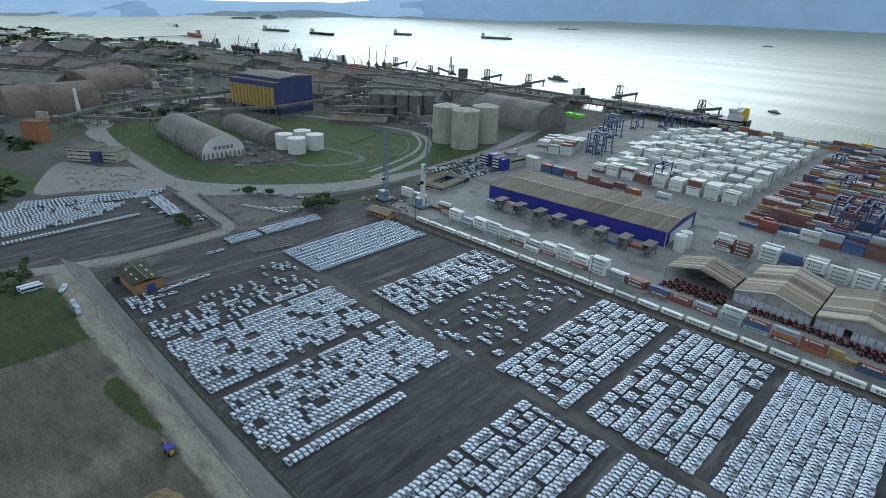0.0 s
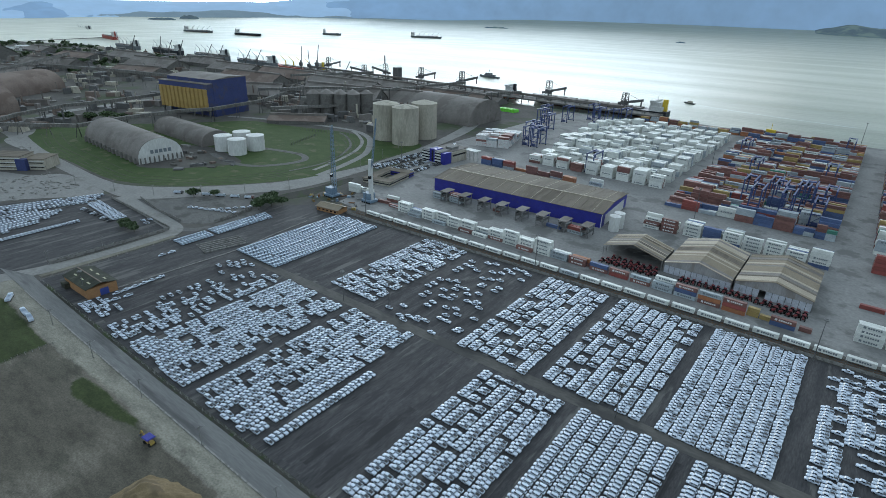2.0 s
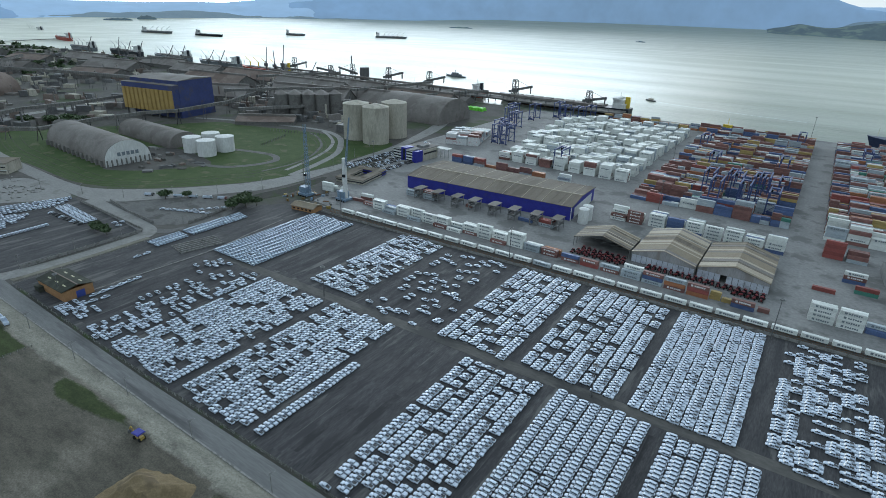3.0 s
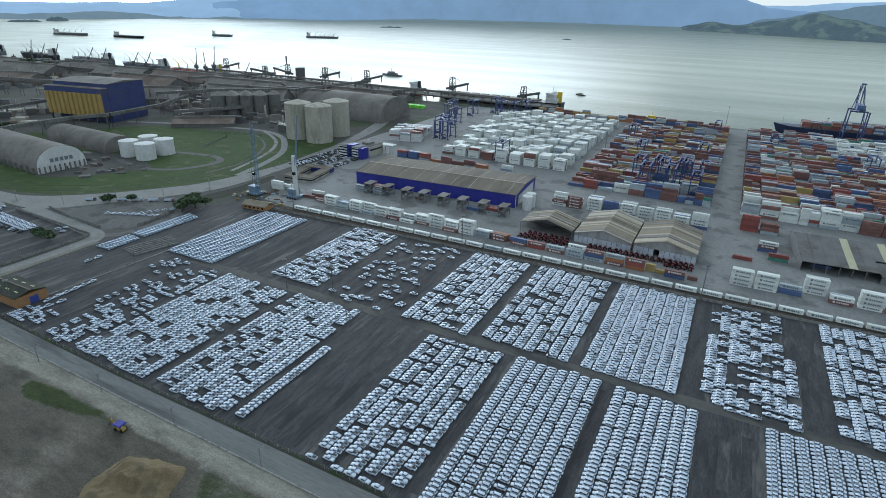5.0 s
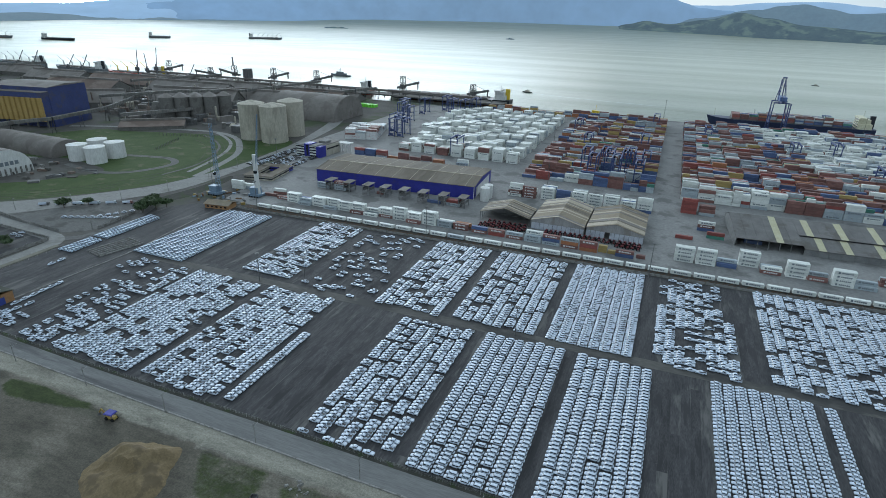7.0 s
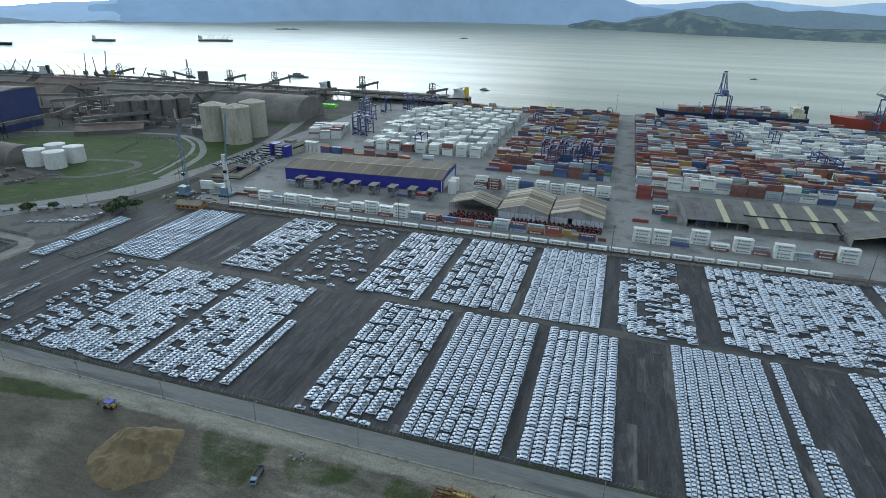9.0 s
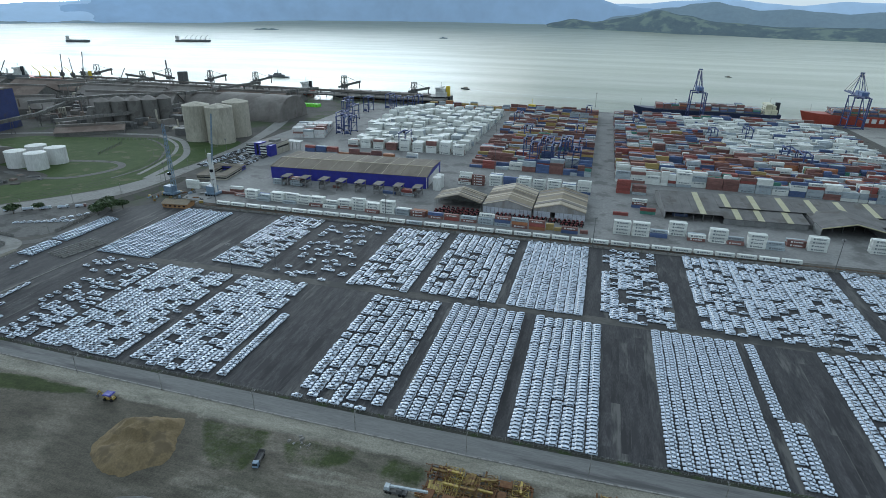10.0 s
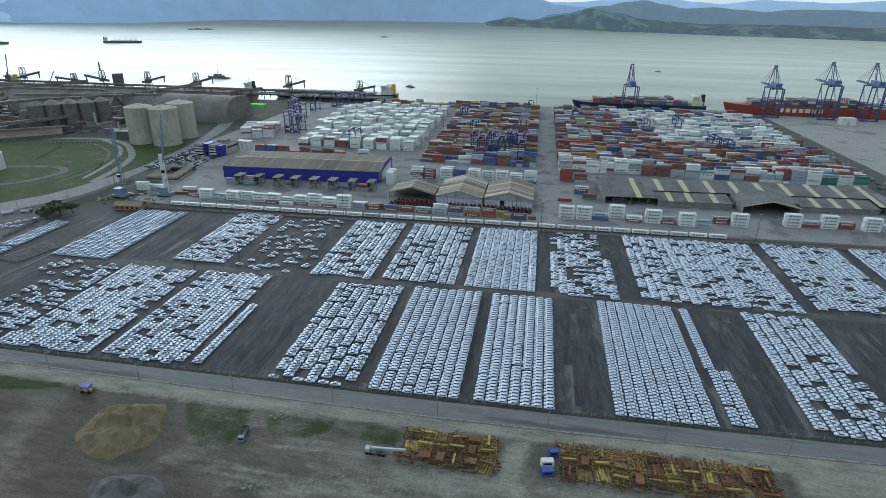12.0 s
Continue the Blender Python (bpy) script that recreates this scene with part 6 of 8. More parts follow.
def tower_crane_rig(x, y, h, lattice, label):
    """A tall mobile harbour crane at rest, its boom folded upright."""
    root = thing("mobile_crane", label, "crane", pose(x, y, 0))
    part("chassis", Shape().box(-6, 6, -5, 5, 1, 3), pale_blue, root)
    for s in (-1, 1):
        for k in range(4):
            part("wheel", Shape().tube((-4.5 + 3 * k, s * 4.6, 0.8), (-4.5 + 3 * k, s * 5.4, 0.8), 0.8, 10), rubber, root)
    part("house", Shape().box(-5, 3.5, -3.5, 3.5, 3, 9), pale_blue, root, "pale blue machinery house")
    if lattice:
        for a in (-1.6, 1.6):
            for b in (-1.6, 1.6):
                part("chord", Shape().beam((4 + a, b, 3), (4 + a * 0.5, b * 0.5, h), 0.45), pale_blue, root)
        z = 4.0
        k = 0
        while z < h - 4:
            f = 1 - 0.5 * z / h
            a = 1.6 * f
            for p, q in (((-a, -a), (a, -a)), ((a, -a), (a, a)), ((a, a), (-a, a)), ((-a, a), (-a, -a))):
                part("lacing", Shape().beam((4 + p[0], p[1], z), (4 + q[0], q[1], z + 4), 0.25), pale_blue, root)
            z += 4
    else:
        part("tower", Shape().cyl(2, 0, 3, h * 0.52, 2.4, 12, top=2.1), white_wall, root, "white round tower")
        for a in (-1, 1):
            part("chord", Shape().beam((3.5, a, h * 0.4), (10, a * 0.4, h), 0.5), pale_blue, root)
        z = 0.4
        while z < 0.97:
            part("lacing", Shape().beam((3.5 + 6.5 * (z - 0.4) / 0.6, -0.9, h * z), (3.5 + 6.5 * (z - 0.37) / 0.6, 0.9, h * (z + 0.03)), 0.25), pale_blue, root)
            z += 0.04
    part("cab", Shape().box(2, 4.5, -3.4, -1.6, h * 0.3, h * 0.3 + 2.5), window_dark, root)


tower_crane_rig(-386, 443, 68, True, "tall pale blue lattice harbour crane parked upright")
tower_crane_rig(-348, 455, 78, False, "pale blue harbour crane with white round tower")
for x, y, boxes in ((-380, 467, "www"), (-380, 470, "ww"), (-366, 471, "gw"), (-336, 462, "r"), (-332, 470, "rw")):
    for i, c in enumerate(boxes):
        root = thing("shipping_container", WORDS[c] + " steel shipping container near the harbour cranes", "container", pose(x, y, 0.08 + 2.86 * i, 0, 0, 6))
        part("body", box40, COLOURS[c], root)
rgc = random.Random(19)
root = thing("crane_parts", "dismantled crane parts and machinery lying on the yard", "scrap")
for k in range(34):
    x, y = rgc.uniform(-402, -340), rgc.uniform(420, 462)
    w, d, h = rgc.uniform(0.5, 3.2), rgc.uniform(0.4, 1.4), rgc.uniform(0.5, 2.6)
    part("machine_part", Shape().box(-w, w, -d, d, 0, h, taper=0.15), rgc.choice((pale_blue, dark_steel, ochre_steel, yellow_paint, steel, rust)), root, at=pose(x, y, 0.08, 0, 0, rgc.uniform(0, 180)))
root = thing("cottage", "brown single-storey building with ochre tiled roof", "building", pose(-356, 416, 0, 0, 0, 8))
part("wall", Shape().box(-12, 12, -6, 6, 0, 4), orange_wall, root)
for s in (-1, 1):
    part("roof", Shape().beam((0, s * 7, 3.9), (0, 0, 6.2), 25.5, 0.3), roof_tan, root)
part("ridge_cap", Shape().box(-12.6, 12.6, -0.4, 0.4, 6.1, 6.5), roof_tan, root)
for k in range(5):
    part("window", Shape().box(-10 + 4.4 * k, -8 + 4.4 * k, -6.06, -5.9, 1.2, 2.6), window_dark, root)


# ---- pier, ship loaders and ships ----
def pier():
    root = thing("pier", "long concrete loading pier on piles with conveyor deck", "pier")
    x0, x1 = -1190, -290
    part("deck", Shape().box(x0, x1, 1078, 1112, 5.5, 8), dark_concrete, root)
    part("conveyor", Shape().box(x0, x1 - 60, 1083, 1089, 13, 17), roof_grey, root, "covered belt conveyor")
    part("rail_strip", Shape().box(x0, x1, 1100, 1101, 8, 8.5), dark_steel, root)
    for i in range(30):
        x = x0 + 6 + 30 * i
        for y in (1081, 1109):
            part("pile", Shape().cyl(x, y, -4, 5.5, 0.9, 8), dark_concrete, root)
        part("stilt", Shape().box(x - 0.4, x + 0.4, 1084, 1088, 8, 13), dark_steel, root)


dark_concrete = mat("sooty_concrete", (0.135, 0.128, 0.12), (0.175, 0.166, 0.154), 0.1, 0.9, stain=(0.1, 0.093, 0.086), stain_scale=0.1, stain_at=0.55)
pier()


def loader(x, y, h, turn, tall=False):
    """A ship loader: portal, braced tower, boom to the sea and a back stay."""
    root = thing("ship_loader", "dark steel bulk ship loader on the pier", "ship loader", pose(x, y, 8, 0, 0, turn), "ship loaders")
    for sx in (-5, 5):
        for sy in (-5, 5):
            part("leg", Shape().beam((sx, sy, 0), (sx * 0.7, sy * 0.7, h), 1.3), dark_steel, root)
        for k in range(4):
            z0, z1 = h * (0.35 + 0.16 * k), h * (0.51 + 0.16 * k)
            part("lacing", Shape().beam((sx * 0.85, -4.2 if k % 2 else 4.2, z0), (sx * 0.8, 4 if k % 2 else -4, z1), 0.5).beam((-4.2 if k % 2 else 4.2, sx * 0.85, z0), (4 if k % 2 else -4, sx * 0.8, z1), 0.5), dark_steel, root)
        part("brace", Shape().beam((sx, -6, 1), (sx * 0.7, 4.5, h * 0.6), 0.6), dark_steel, root)
        part("brace", Shape().beam((sx, 6, 1), (sx * 0.7, -4.5, h * 0.6), 0.6), dark_steel, root)
    for z in (0.35, 0.65, 1.0):
        f = 6 - 2.7 * z
        part("platform", Shape().box(-f, f, -f, f, h * z - 0.5, h * z + 0.3), dark_steel, root)
    part("house", Shape().box(-4.5, 4.5, -4.5, 4.5, h * 0.35, h * 0.55), dark_steel, root)
    part("boom", Shape().beam((-12, -4, h * 0.36), (34, 10, h * 0.72), 3.2, 4.4), dark_steel, root)
    part("stay", Shape().beam((0, 0, h), (28, 9, h * 0.7), 0.4), dark_steel, root)
    part("stay", Shape().beam((0, 0, h), (-12, -3, h * 0.5), 0.3), dark_steel, root)
    part("spout", Shape().cyl(31, 9.6, h * 0.34, h * 0.68, 1.3, 8), dark_steel, root)
    if tall:
        part("mast", Shape().beam((2, 0, h), (2, 0, h + 18), 2.2), dark_steel, root)
        part("tower_house", Shape().box(-44, -30, -8, 8, 0, h * 0.85), dark_steel, root)


for x, h, turn, tall in ((-1126, 34, 0, False), (-1000, 25, 190, False), (-930, 33, 180, True), (-822, 34, 0, False), (-710, 35, 0, False), (-505, 36, -14, False), (-355, 30, -30, False)):
    loader(x, 1096, h, turn, tall)


def ship(x, y, turn, length, beam, hull, label, cranes=0, boxes=False, house=None, funnel=None, depth=11.0, hatches=True, scale=1.0, z=-3.0, deck_mat=None):
    """A cargo ship, its bow towards its own +x: hull, deck, hatches or boxes, deckhouse aft, funnel, masts."""
    root = thing("cargo_ship", label, "ship", pose(x, y, z, 0, 0, turn) @ Matrix.Scale(scale, 4))
    L, b = length / 2, beam / 2
    rings = []
    for u, wd, sheer in ((-1.0, 0.72, 0.5), (-0.94, 0.95, 0.3), (-0.6, 1, 0), (0.65, 1, 0), (0.84, 0.75, 0.8), (0.95, 0.35, 1.8), (1.0, 0.04, 2.6)):
        rake = 0.03 * L if u >= 0.84 else 0
        rings.append([(u * L - rake * 2, -b * wd * 0.85, -1), (u * L, -b * wd, depth + sheer), (u * L, b * wd, depth + sheer), (u * L - rake * 2, b * wd * 0.85, -1)])
    part("hull", Shape().loft(rings), hull, root)
    part("boot_stripe", Shape().box(-L * 0.93, L * 0.7, -b - 0.06, b + 0.06, -1, 1.2), rust, root, "dark red boot stripe")
    hm = house or white_wall
    xh = -L * 0.86
    hl = L * 0.16
    block = part("deckhouse", Shape().box(xh - hl / 2, xh + hl / 2, -b * 0.85, b * 0.85, depth, depth + 8).box(xh - hl * 0.35, xh + hl / 2, -b * 0.7, b * 0.7, depth + 8, depth + 15).box(xh, xh + hl / 2, -b, b, depth + 15, depth + 18), hm, root)
    for k in range(4):
        part("window_row", Shape().box(xh + hl / 2, xh + hl / 2 + 0.1, -b * 0.65, b * 0.65, depth + 3 + 3.6 * k, depth + 4.3 + 3.6 * k), window_dark, block)
    part("funnel", Shape().box(xh - hl * 0.75, xh - hl * 0.35, -2.6, 2.6, depth, depth + 20, taper=0.4), funnel or hull_black, root)
    part("mast", Shape().beam((xh + 2, 0, depth + 18), (xh + 2, 0, depth + 27), 0.5), hm, root)
    part("foremast", Shape().beam((L * 0.9, 0, depth + 2), (L * 0.9, 0, depth + 15), 0.5), hm, root)
    n = max(4, int(length / 28))
    if hatches and not boxes:
        for i in range(n):
            xa = -L * 0.66 + i * (L * 1.46) / n
            part("hatch", Shape().box(xa, xa + L * 1.46 / n - 5, -b * 0.6, b * 0.6, depth, depth + 2.2), deck_mat or roof_grey, root)
    for i in range(cranes):
        xc = -L * 0.58 + (i + 0.5) * (L * 1.4) / cranes
        cr = part("deck_crane", Shape().cyl(xc, 0, depth, depth + 14, 1.5, 10), funnel or hm, root)
        part("jib", Shape().beam((xc, 0, depth + 12), (xc + 17, 2, depth + 25), 1.0), funnel or hm, cr)
    if boxes:
        cols = "rrxbggwrobn"
        bays = int(L * 1.5 / 13.4)
        stacks = int(beam * 0.92 / 2.5)
        loads = {c: Shape() for c in cols}
        core = Shape()
        for i in range(bays):
            xa = -L * 0.72 + 13.4 * i
            hgt = rng.choice((3, 4, 4, 5)) if 1 < i < bays - 2 else 3
            for j in range(stacks):
                for k in range(max(1, hgt - (rng.random() < 0.3))):
                    yy = -stacks * 1.25 + 2.5 * j
                    loads[rng.choice(cols)].box(xa, xa + 12.2, yy, yy + 2.42, depth + 1.5 + 2.62 * k, depth + 1.5 + 2.62 * k + 2.58)
            part("lashing_bridge", Shape().box(xa - 1, xa - 0.4, -b * 0.95, b * 0.95, depth, depth + 5), dark_steel, root)
        part("hatch_coaming", Shape().box(-L * 0.72, -L * 0.72 + 13.4 * bays, -b * 0.9, b * 0.9, depth - 0.2, depth + 1.4), dark_steel, root)
        for c, sh in loads.items():
            tagged(part("deck_cargo", sh, COLOURS[c], root), kind="stuff")
    return root


ship(-421, 1128, 180, 268, 36, hull_black, "black bulk carrier with white house and yellow funnel at the pier", funnel=funnel_yellow, depth=13)
ship(-690, 1130, 180, 190, 30, hull_red, "dark red bulk carrier with white house at the pier", depth=9)
ship(186, 1131, 180, 246, 33, hull_blue, "dark blue container ship with cream house and stacked boxes", boxes=True, house=cream, depth=13)
red = ship(490, 1132, 180, 300, 40, hull_red, "red container ship loaded with mixed boxes at the quay", boxes=True, depth=19)
for i, w in enumerate((7, 7, 9, 7, 7, 7, 7)):
    part("name_bar", Shape().box(-12 + 11 * i - w / 2, -12 + 11 * i + w / 2, 20.02, 20.12, 9, 16), mark_white, red, "plain white letter-sized bar")
ship(-1240, 1098, 180, 190, 30, hull_red, "red bulk carrier with yellow deck cranes at the quay", cranes=4, funnel=funnel_yellow, depth=10)
ship(-1440, 1100, 180, 180, 28, hull_grey, "grey bulk carrier with deck cranes at the quay", cranes=4, depth=12)
ship(-1660, 1094, 180, 180, 28, hull_grey, "dark bulk carrier with deck cranes at the quay", cranes=4, depth=14)
ship(-1900, 1082, 180, 180, 28, hull_black, "dark bulk carrier with raised deck cranes at the quay", cranes=4, depth=14)
ship(-2150, 1070, 180, 160, 26, hull_grey, "grey bulk carrier moored at the far quay", cranes=4, depth=12)
ship(-2640, 1225, 175, 150, 24, hull_red, "orange-red ship at the outer jetty", depth=14, funnel=hull_red)
ship(-3260, 1370, 178, 170, 26, hull_grey, "grey ship at the outer jetty", cranes=4, depth=10)


machine_red = mat("dark_red_machine_paint", (0.15, 0.022, 0.026), (0.19, 0.03, 0.033), 0.6, 0.5, vary=0.3)


def tractor(x, y, turn):
    root = thing("farm_machine", "dark red farm machine with black tyres under the shed", "tractor", pose(x, y, 0.08, 0, 0, turn), "farm machines")
    part("body", Shape().box(-2.2, 0.6, -0.6, 0.6, 1.0, 2.0, taper=0.1), machine_red, root)
    part("cab", Shape().box(0.5, 2.0, -0.9, 0.9, 1.2, 2.9, taper=0.15), window_dark, root)
    part("cab_roof", Shape().box(0.4, 2.1, -0.95, 0.95, 2.9, 3.15, taper=0.1), machine_red, root)
    for wx, r in ((-1.6, 0.7), (1.3, 1.0)):
        for s in (-1, 1):
            part("wheel", Shape().tube((wx, s * 0.9, r), (wx, s * 1.4, r), r, 10), rubber, root)


trg = random.Random(3)
for i in range(14):
    tractor(-129 + 2.9 * i, 474 + 2.6 * (i % 2) + trg.uniform(-0.5, 0.5), 80 + trg.uniform(-15, 20))
for i in range(8):
    tractor(-124 + 4.4 * i, 483 + trg.uniform(-1, 1), 80 + trg.uniform(-15, 20))
for i in range(20):
    tractor(-74 + 3.9 * i, 480.2 + trg.uniform(-0.8, 0.8), 75 + trg.uniform(-20, 25))
for i in range(5):
    tractor(-16 + 3.9 * i, 475.5 + trg.uniform(-0.8, 0.8), 75 + trg.uniform(-20, 25))


# ---- west of the storage yard ----
pl_west, pl_dark = [], []
turned = radians(90)
for r in range(4):  # bundle along the far edge
    n = 40 - 3 * r
    for i in range(n):
        if rng.random() < 0.95:
            u = i / (n - 1)
            pl_west.append((-577 + 5.4 * r + (36 - 1.2 * r) * u, 197 - 2 * r + (106 - 3 * r) * u, 0.06, rng.uniform(-0.06, 0.06) + 0.1, 1.06, 1.15))
for c in range(12):  # wedge of long rows
    x = -561 + 5.45 * c
    end = between([(561, 180), (549, 217), (535, 248), (523, 263), (510, 249), (500, 217)], -x)
    y = 104 + rng.uniform(0, 3)
    while y < end:
        if rng.random() < 0.96:
            pl_west.append((x + 0.4 * math.sin(y * 0.09), y, 0.06, rng.uniform(-0.05, 0.05), 1.05, 1.1))
        y += 2.65
for i in range(58):
    pl_west.append((-484 - 0.0008 * i * i, 112 + 2.62 * i, 0.06, rng.uniform(-0.05, 0.05), 1.05, 1))
for r in range(2):
    for i in range(20):
        pl_west.append((-522 + 2.8 * i, 291.5 - 5.6 * r - 0.15 * i, 0.06, turned, 1.1, 1.2))
for i in range(9):
    (pl_dark if i % 3 else pl_west).append((-513 + 5.6 * i, 276 + 0.25 * i, 0.06, turned, 1, 1))
pl_west += [(-450, 296, 0.06, 0.5, 1, 1), (-448, 301, 0.06, 0.4, 1, 1), (-442, 295, 0.06, 0.6, 1, 1)]
many("parked_cars", car_joined["hatch"], car_mats, pl_west, "white vans and cars parked in long rows", "cars")
many("parked_cars", car_joined["hatch"], mixed, pl_dark, "dark cars in a short row", "cars")


def west_wall():
    """Concrete panel wall round the west vehicle yard."""
    root = thing("yard_wall", "stained concrete panel wall round the west vehicle yard", "wall")
    panel = Shape().box(0, 5.8, -0.08, 0.08, 0, 2.2).mesh("panel", [fence_mat])
    post = Shape().box(-0.15, 0.15, -0.15, 0.15, 0, 2.7).mesh("post", [fence_mat])
    for (xa, ya), (xb, yb) in (((-415, 216), (-416, 300)), ((-418, 301.5), (-525, 305)), ((-426, 315.5), (-462, 316)), ((-464, 316), (-508, 322)), ((-404, 332), (-410, 372))):
        n = int(math.hypot(xb - xa, yb - ya) / 6)
        turn = math.degrees(math.atan2(yb - ya, xb - xa))
        for i in range(n):
            at = pose(xa + (xb - xa) * i / n, ya + (yb - ya) * i / n, 0.05, 0, 0, turn)
            for name, me in (("panel", panel), ("post", post)):
                ob = new(name, me)
                ob.parent = root
                ob.matrix_basis = at


west_wall()
rgd = random.Random(77)
sh = Shape()
for k in range(110):
    x, y = rgd.uniform(-655, -575), rgd.uniform(246, 302)
    w, d = rgd.uniform(0.4, 1.9), rgd.uniform(0.3, 1.2)
    sh.join(Shape().box(-w, w, -d, d, 0, rgd.uniform(0.1, 0.9)), pose(x, y, 0.05, 0, 0, rgd.uniform(0, 90)))
tagged(part("yard_debris", sh, fence_mat), "pale broken slabs and sheets strewn over the concrete yard", "debris", kind="stuff")


def block_office():
    root = thing("office_block", "weathered cream three-storey office block", "building", pose(-693, 290, 0, 0, 0, 38))
    part("wing", Shape().box(-26, 6, -11, 11, 0, 14), plaster, root)
    part("wing", Shape().box(6, 28, -8, 16, 0, 11), plaster, root)
    part("glass_block", Shape().box(2, 12, -13, -8, 0, 12), tower_blue, root)
    for k in range(3):
        part("window_band", Shape().box(-25, 1.5, -11.08, -10.9, 1.9 + 4.3 * k, 2.7 + 4.3 * k), window_dark, root)
        part("ledge", Shape().box(-26.3, 6.2, -11.4, -10.9, 3.6 + 4.3 * k, 4.1 + 4.3 * k), white_wall, root)
    for k in range(2):
        part("window_band", Shape().box(13, 27, -8.08, -7.9, 2.2 + 4.6 * k, 3.1 + 4.6 * k), window_dark, root)
        part("ledge", Shape().box(12.2, 28.3, -8.4, -7.9, 4.0 + 4.6 * k, 4.5 + 4.6 * k), white_wall, root)
    part("roof", Shape().box(-26.6, 6.6, -11.6, 11.6, 14, 14.5), roof_brown, root)
    part("roof", Shape().box(6.6, 28.6, -8.6, 16.6, 11, 11.5), roof_brown, root)


block_office()
root = thing("orange_silo", "orange painted steel hopper building", "building", pose(-826, 262, 0, 0, 0, 35))
part("body", Shape().box(-13, 13, -8, 8, 0, 24, taper=1.0), box_orange, root)
part("roof", Shape().box(-13, 13, -8, 8, 24, 25, taper=1.5), rust, root)
root = thing("chimney", "slender white steel chimney", "chimney", pose(-905, 330, 0))
part("shaft", Shape().cyl(0, 0, 0, 48, 2.6, 14, top=1.9), white_wall, root, smooth=True)
part("base", Shape().cyl(0, 0, 0, 4, 4, 14), plaster, root)


def bus(x, y, turn):
    root = thing("bus", "white city bus with dark window band", "bus", pose(x, y, 0.05, 0, 0, turn), "parked buses")
    part("body", Shape().box(-6, 6, -1.25, 1.25, 0.4, 3.2, taper=0.12), car_white, root)
    part("window_band", Shape().box(-5.8, 5.8, -1.27, 1.27, 1.6, 2.5), window_dark, root)
    for wx in (-3.8, 3.6):
        for s in (-1, 1):
            part("wheel", Shape().tube((wx, s * 1.0, 0.5), (wx, s * 1.28, 0.5), 0.5, 12), rubber, root)


bus(-395.2, 167.5, 92)
bus(-391.2, 168.5, 92)


def lorry(x, y, turn, body, name="lorry", label="parked lorry with covered load bed", z=0.05):
    root = thing(name, label, "lorry", pose(x, y, z, 0, 0, turn))
    part("chassis", Shape().box(-4, 4, -0.5, 0.5, 0.7, 1.0), black_plastic, root)
    cab = part("cab", Shape().loft([[(2.2, -1.2, 0.7), (2.2, 1.2, 0.7), (2.2, 1.15, 2.8), (2.2, -1.15, 2.8)], [(4.3, -1.2, 0.7), (4.3, 1.2, 0.7), (3.9, 1.1, 2.8), (3.9, -1.1, 2.8)]]), body, root)
    part("windscreen", Shape().add([(4.24, -1.0, 1.7), (4.24, 1.0, 1.7), (4.0, 0.95, 2.55), (4.0, -0.95, 2.55)], [(0, 1, 2, 3)]), car_glass, cab)
    bed = Shape().box(-4.4, 2.0, -1.25, 1.25, 1.0, 1.2)
    for a in ((-4.4, 2.0, -1.25, -1.13), (-4.4, 2.0, 1.13, 1.25), (-4.4, -4.28, -1.25, 1.25), (1.88, 2.0, -1.25, 1.25)):
        bed.box(*a, 1.2, 2.4)
    part("load_bed", bed, dark_steel if name == "dump_truck" else car_white, root)
    for wx in (-3.0, -1.8, 3.1):
        for s in (-1, 1):
            part("wheel", Shape().tube((wx, s * 0.9, 0.5), (wx, s * 1.25, 0.5), 0.5, 12), rubber, root)
    return root


lorry(-379, 182, 150, car_white)
lorry(-353.5, 181.6, 176, car_white)
lorry(-344, 181.2, 172, car_white)
lorry(-112, 162, 283, pale_blue, "dump_truck", "pale blue dump truck with empty dark load bed")
for i in range(7):
    lorry(-496 + 12 * i, 352 + 7.0 * i, 35, rng.choice((car_white, box_grey, dark_steel, box_red)))
many("lorry_park_cars", car_joined["hatch"], car_mats, [(-452 + 5 * i, 338 + 2.2 * i, 0.08, 0.9, 0.9, 1) for i in range(9)] + [(-432 + 3.4 * i, 348 + 5 * i, 0.08, 0.5, 0.9, 1) for i in range(6)], "a few cars in the lorry park", "cars")
root = thing("steel_beams", "stack of long pale steel beams lying on the asphalt", "beams", pose(-360, 311, 0.07, 0, 0, 78))
for i in range(6):
    part("beam", Shape().box(-16, 16, -9 + 3.4 * i, -8.2 + 3.4 * i, 0, 0.9), fence_mat, root)


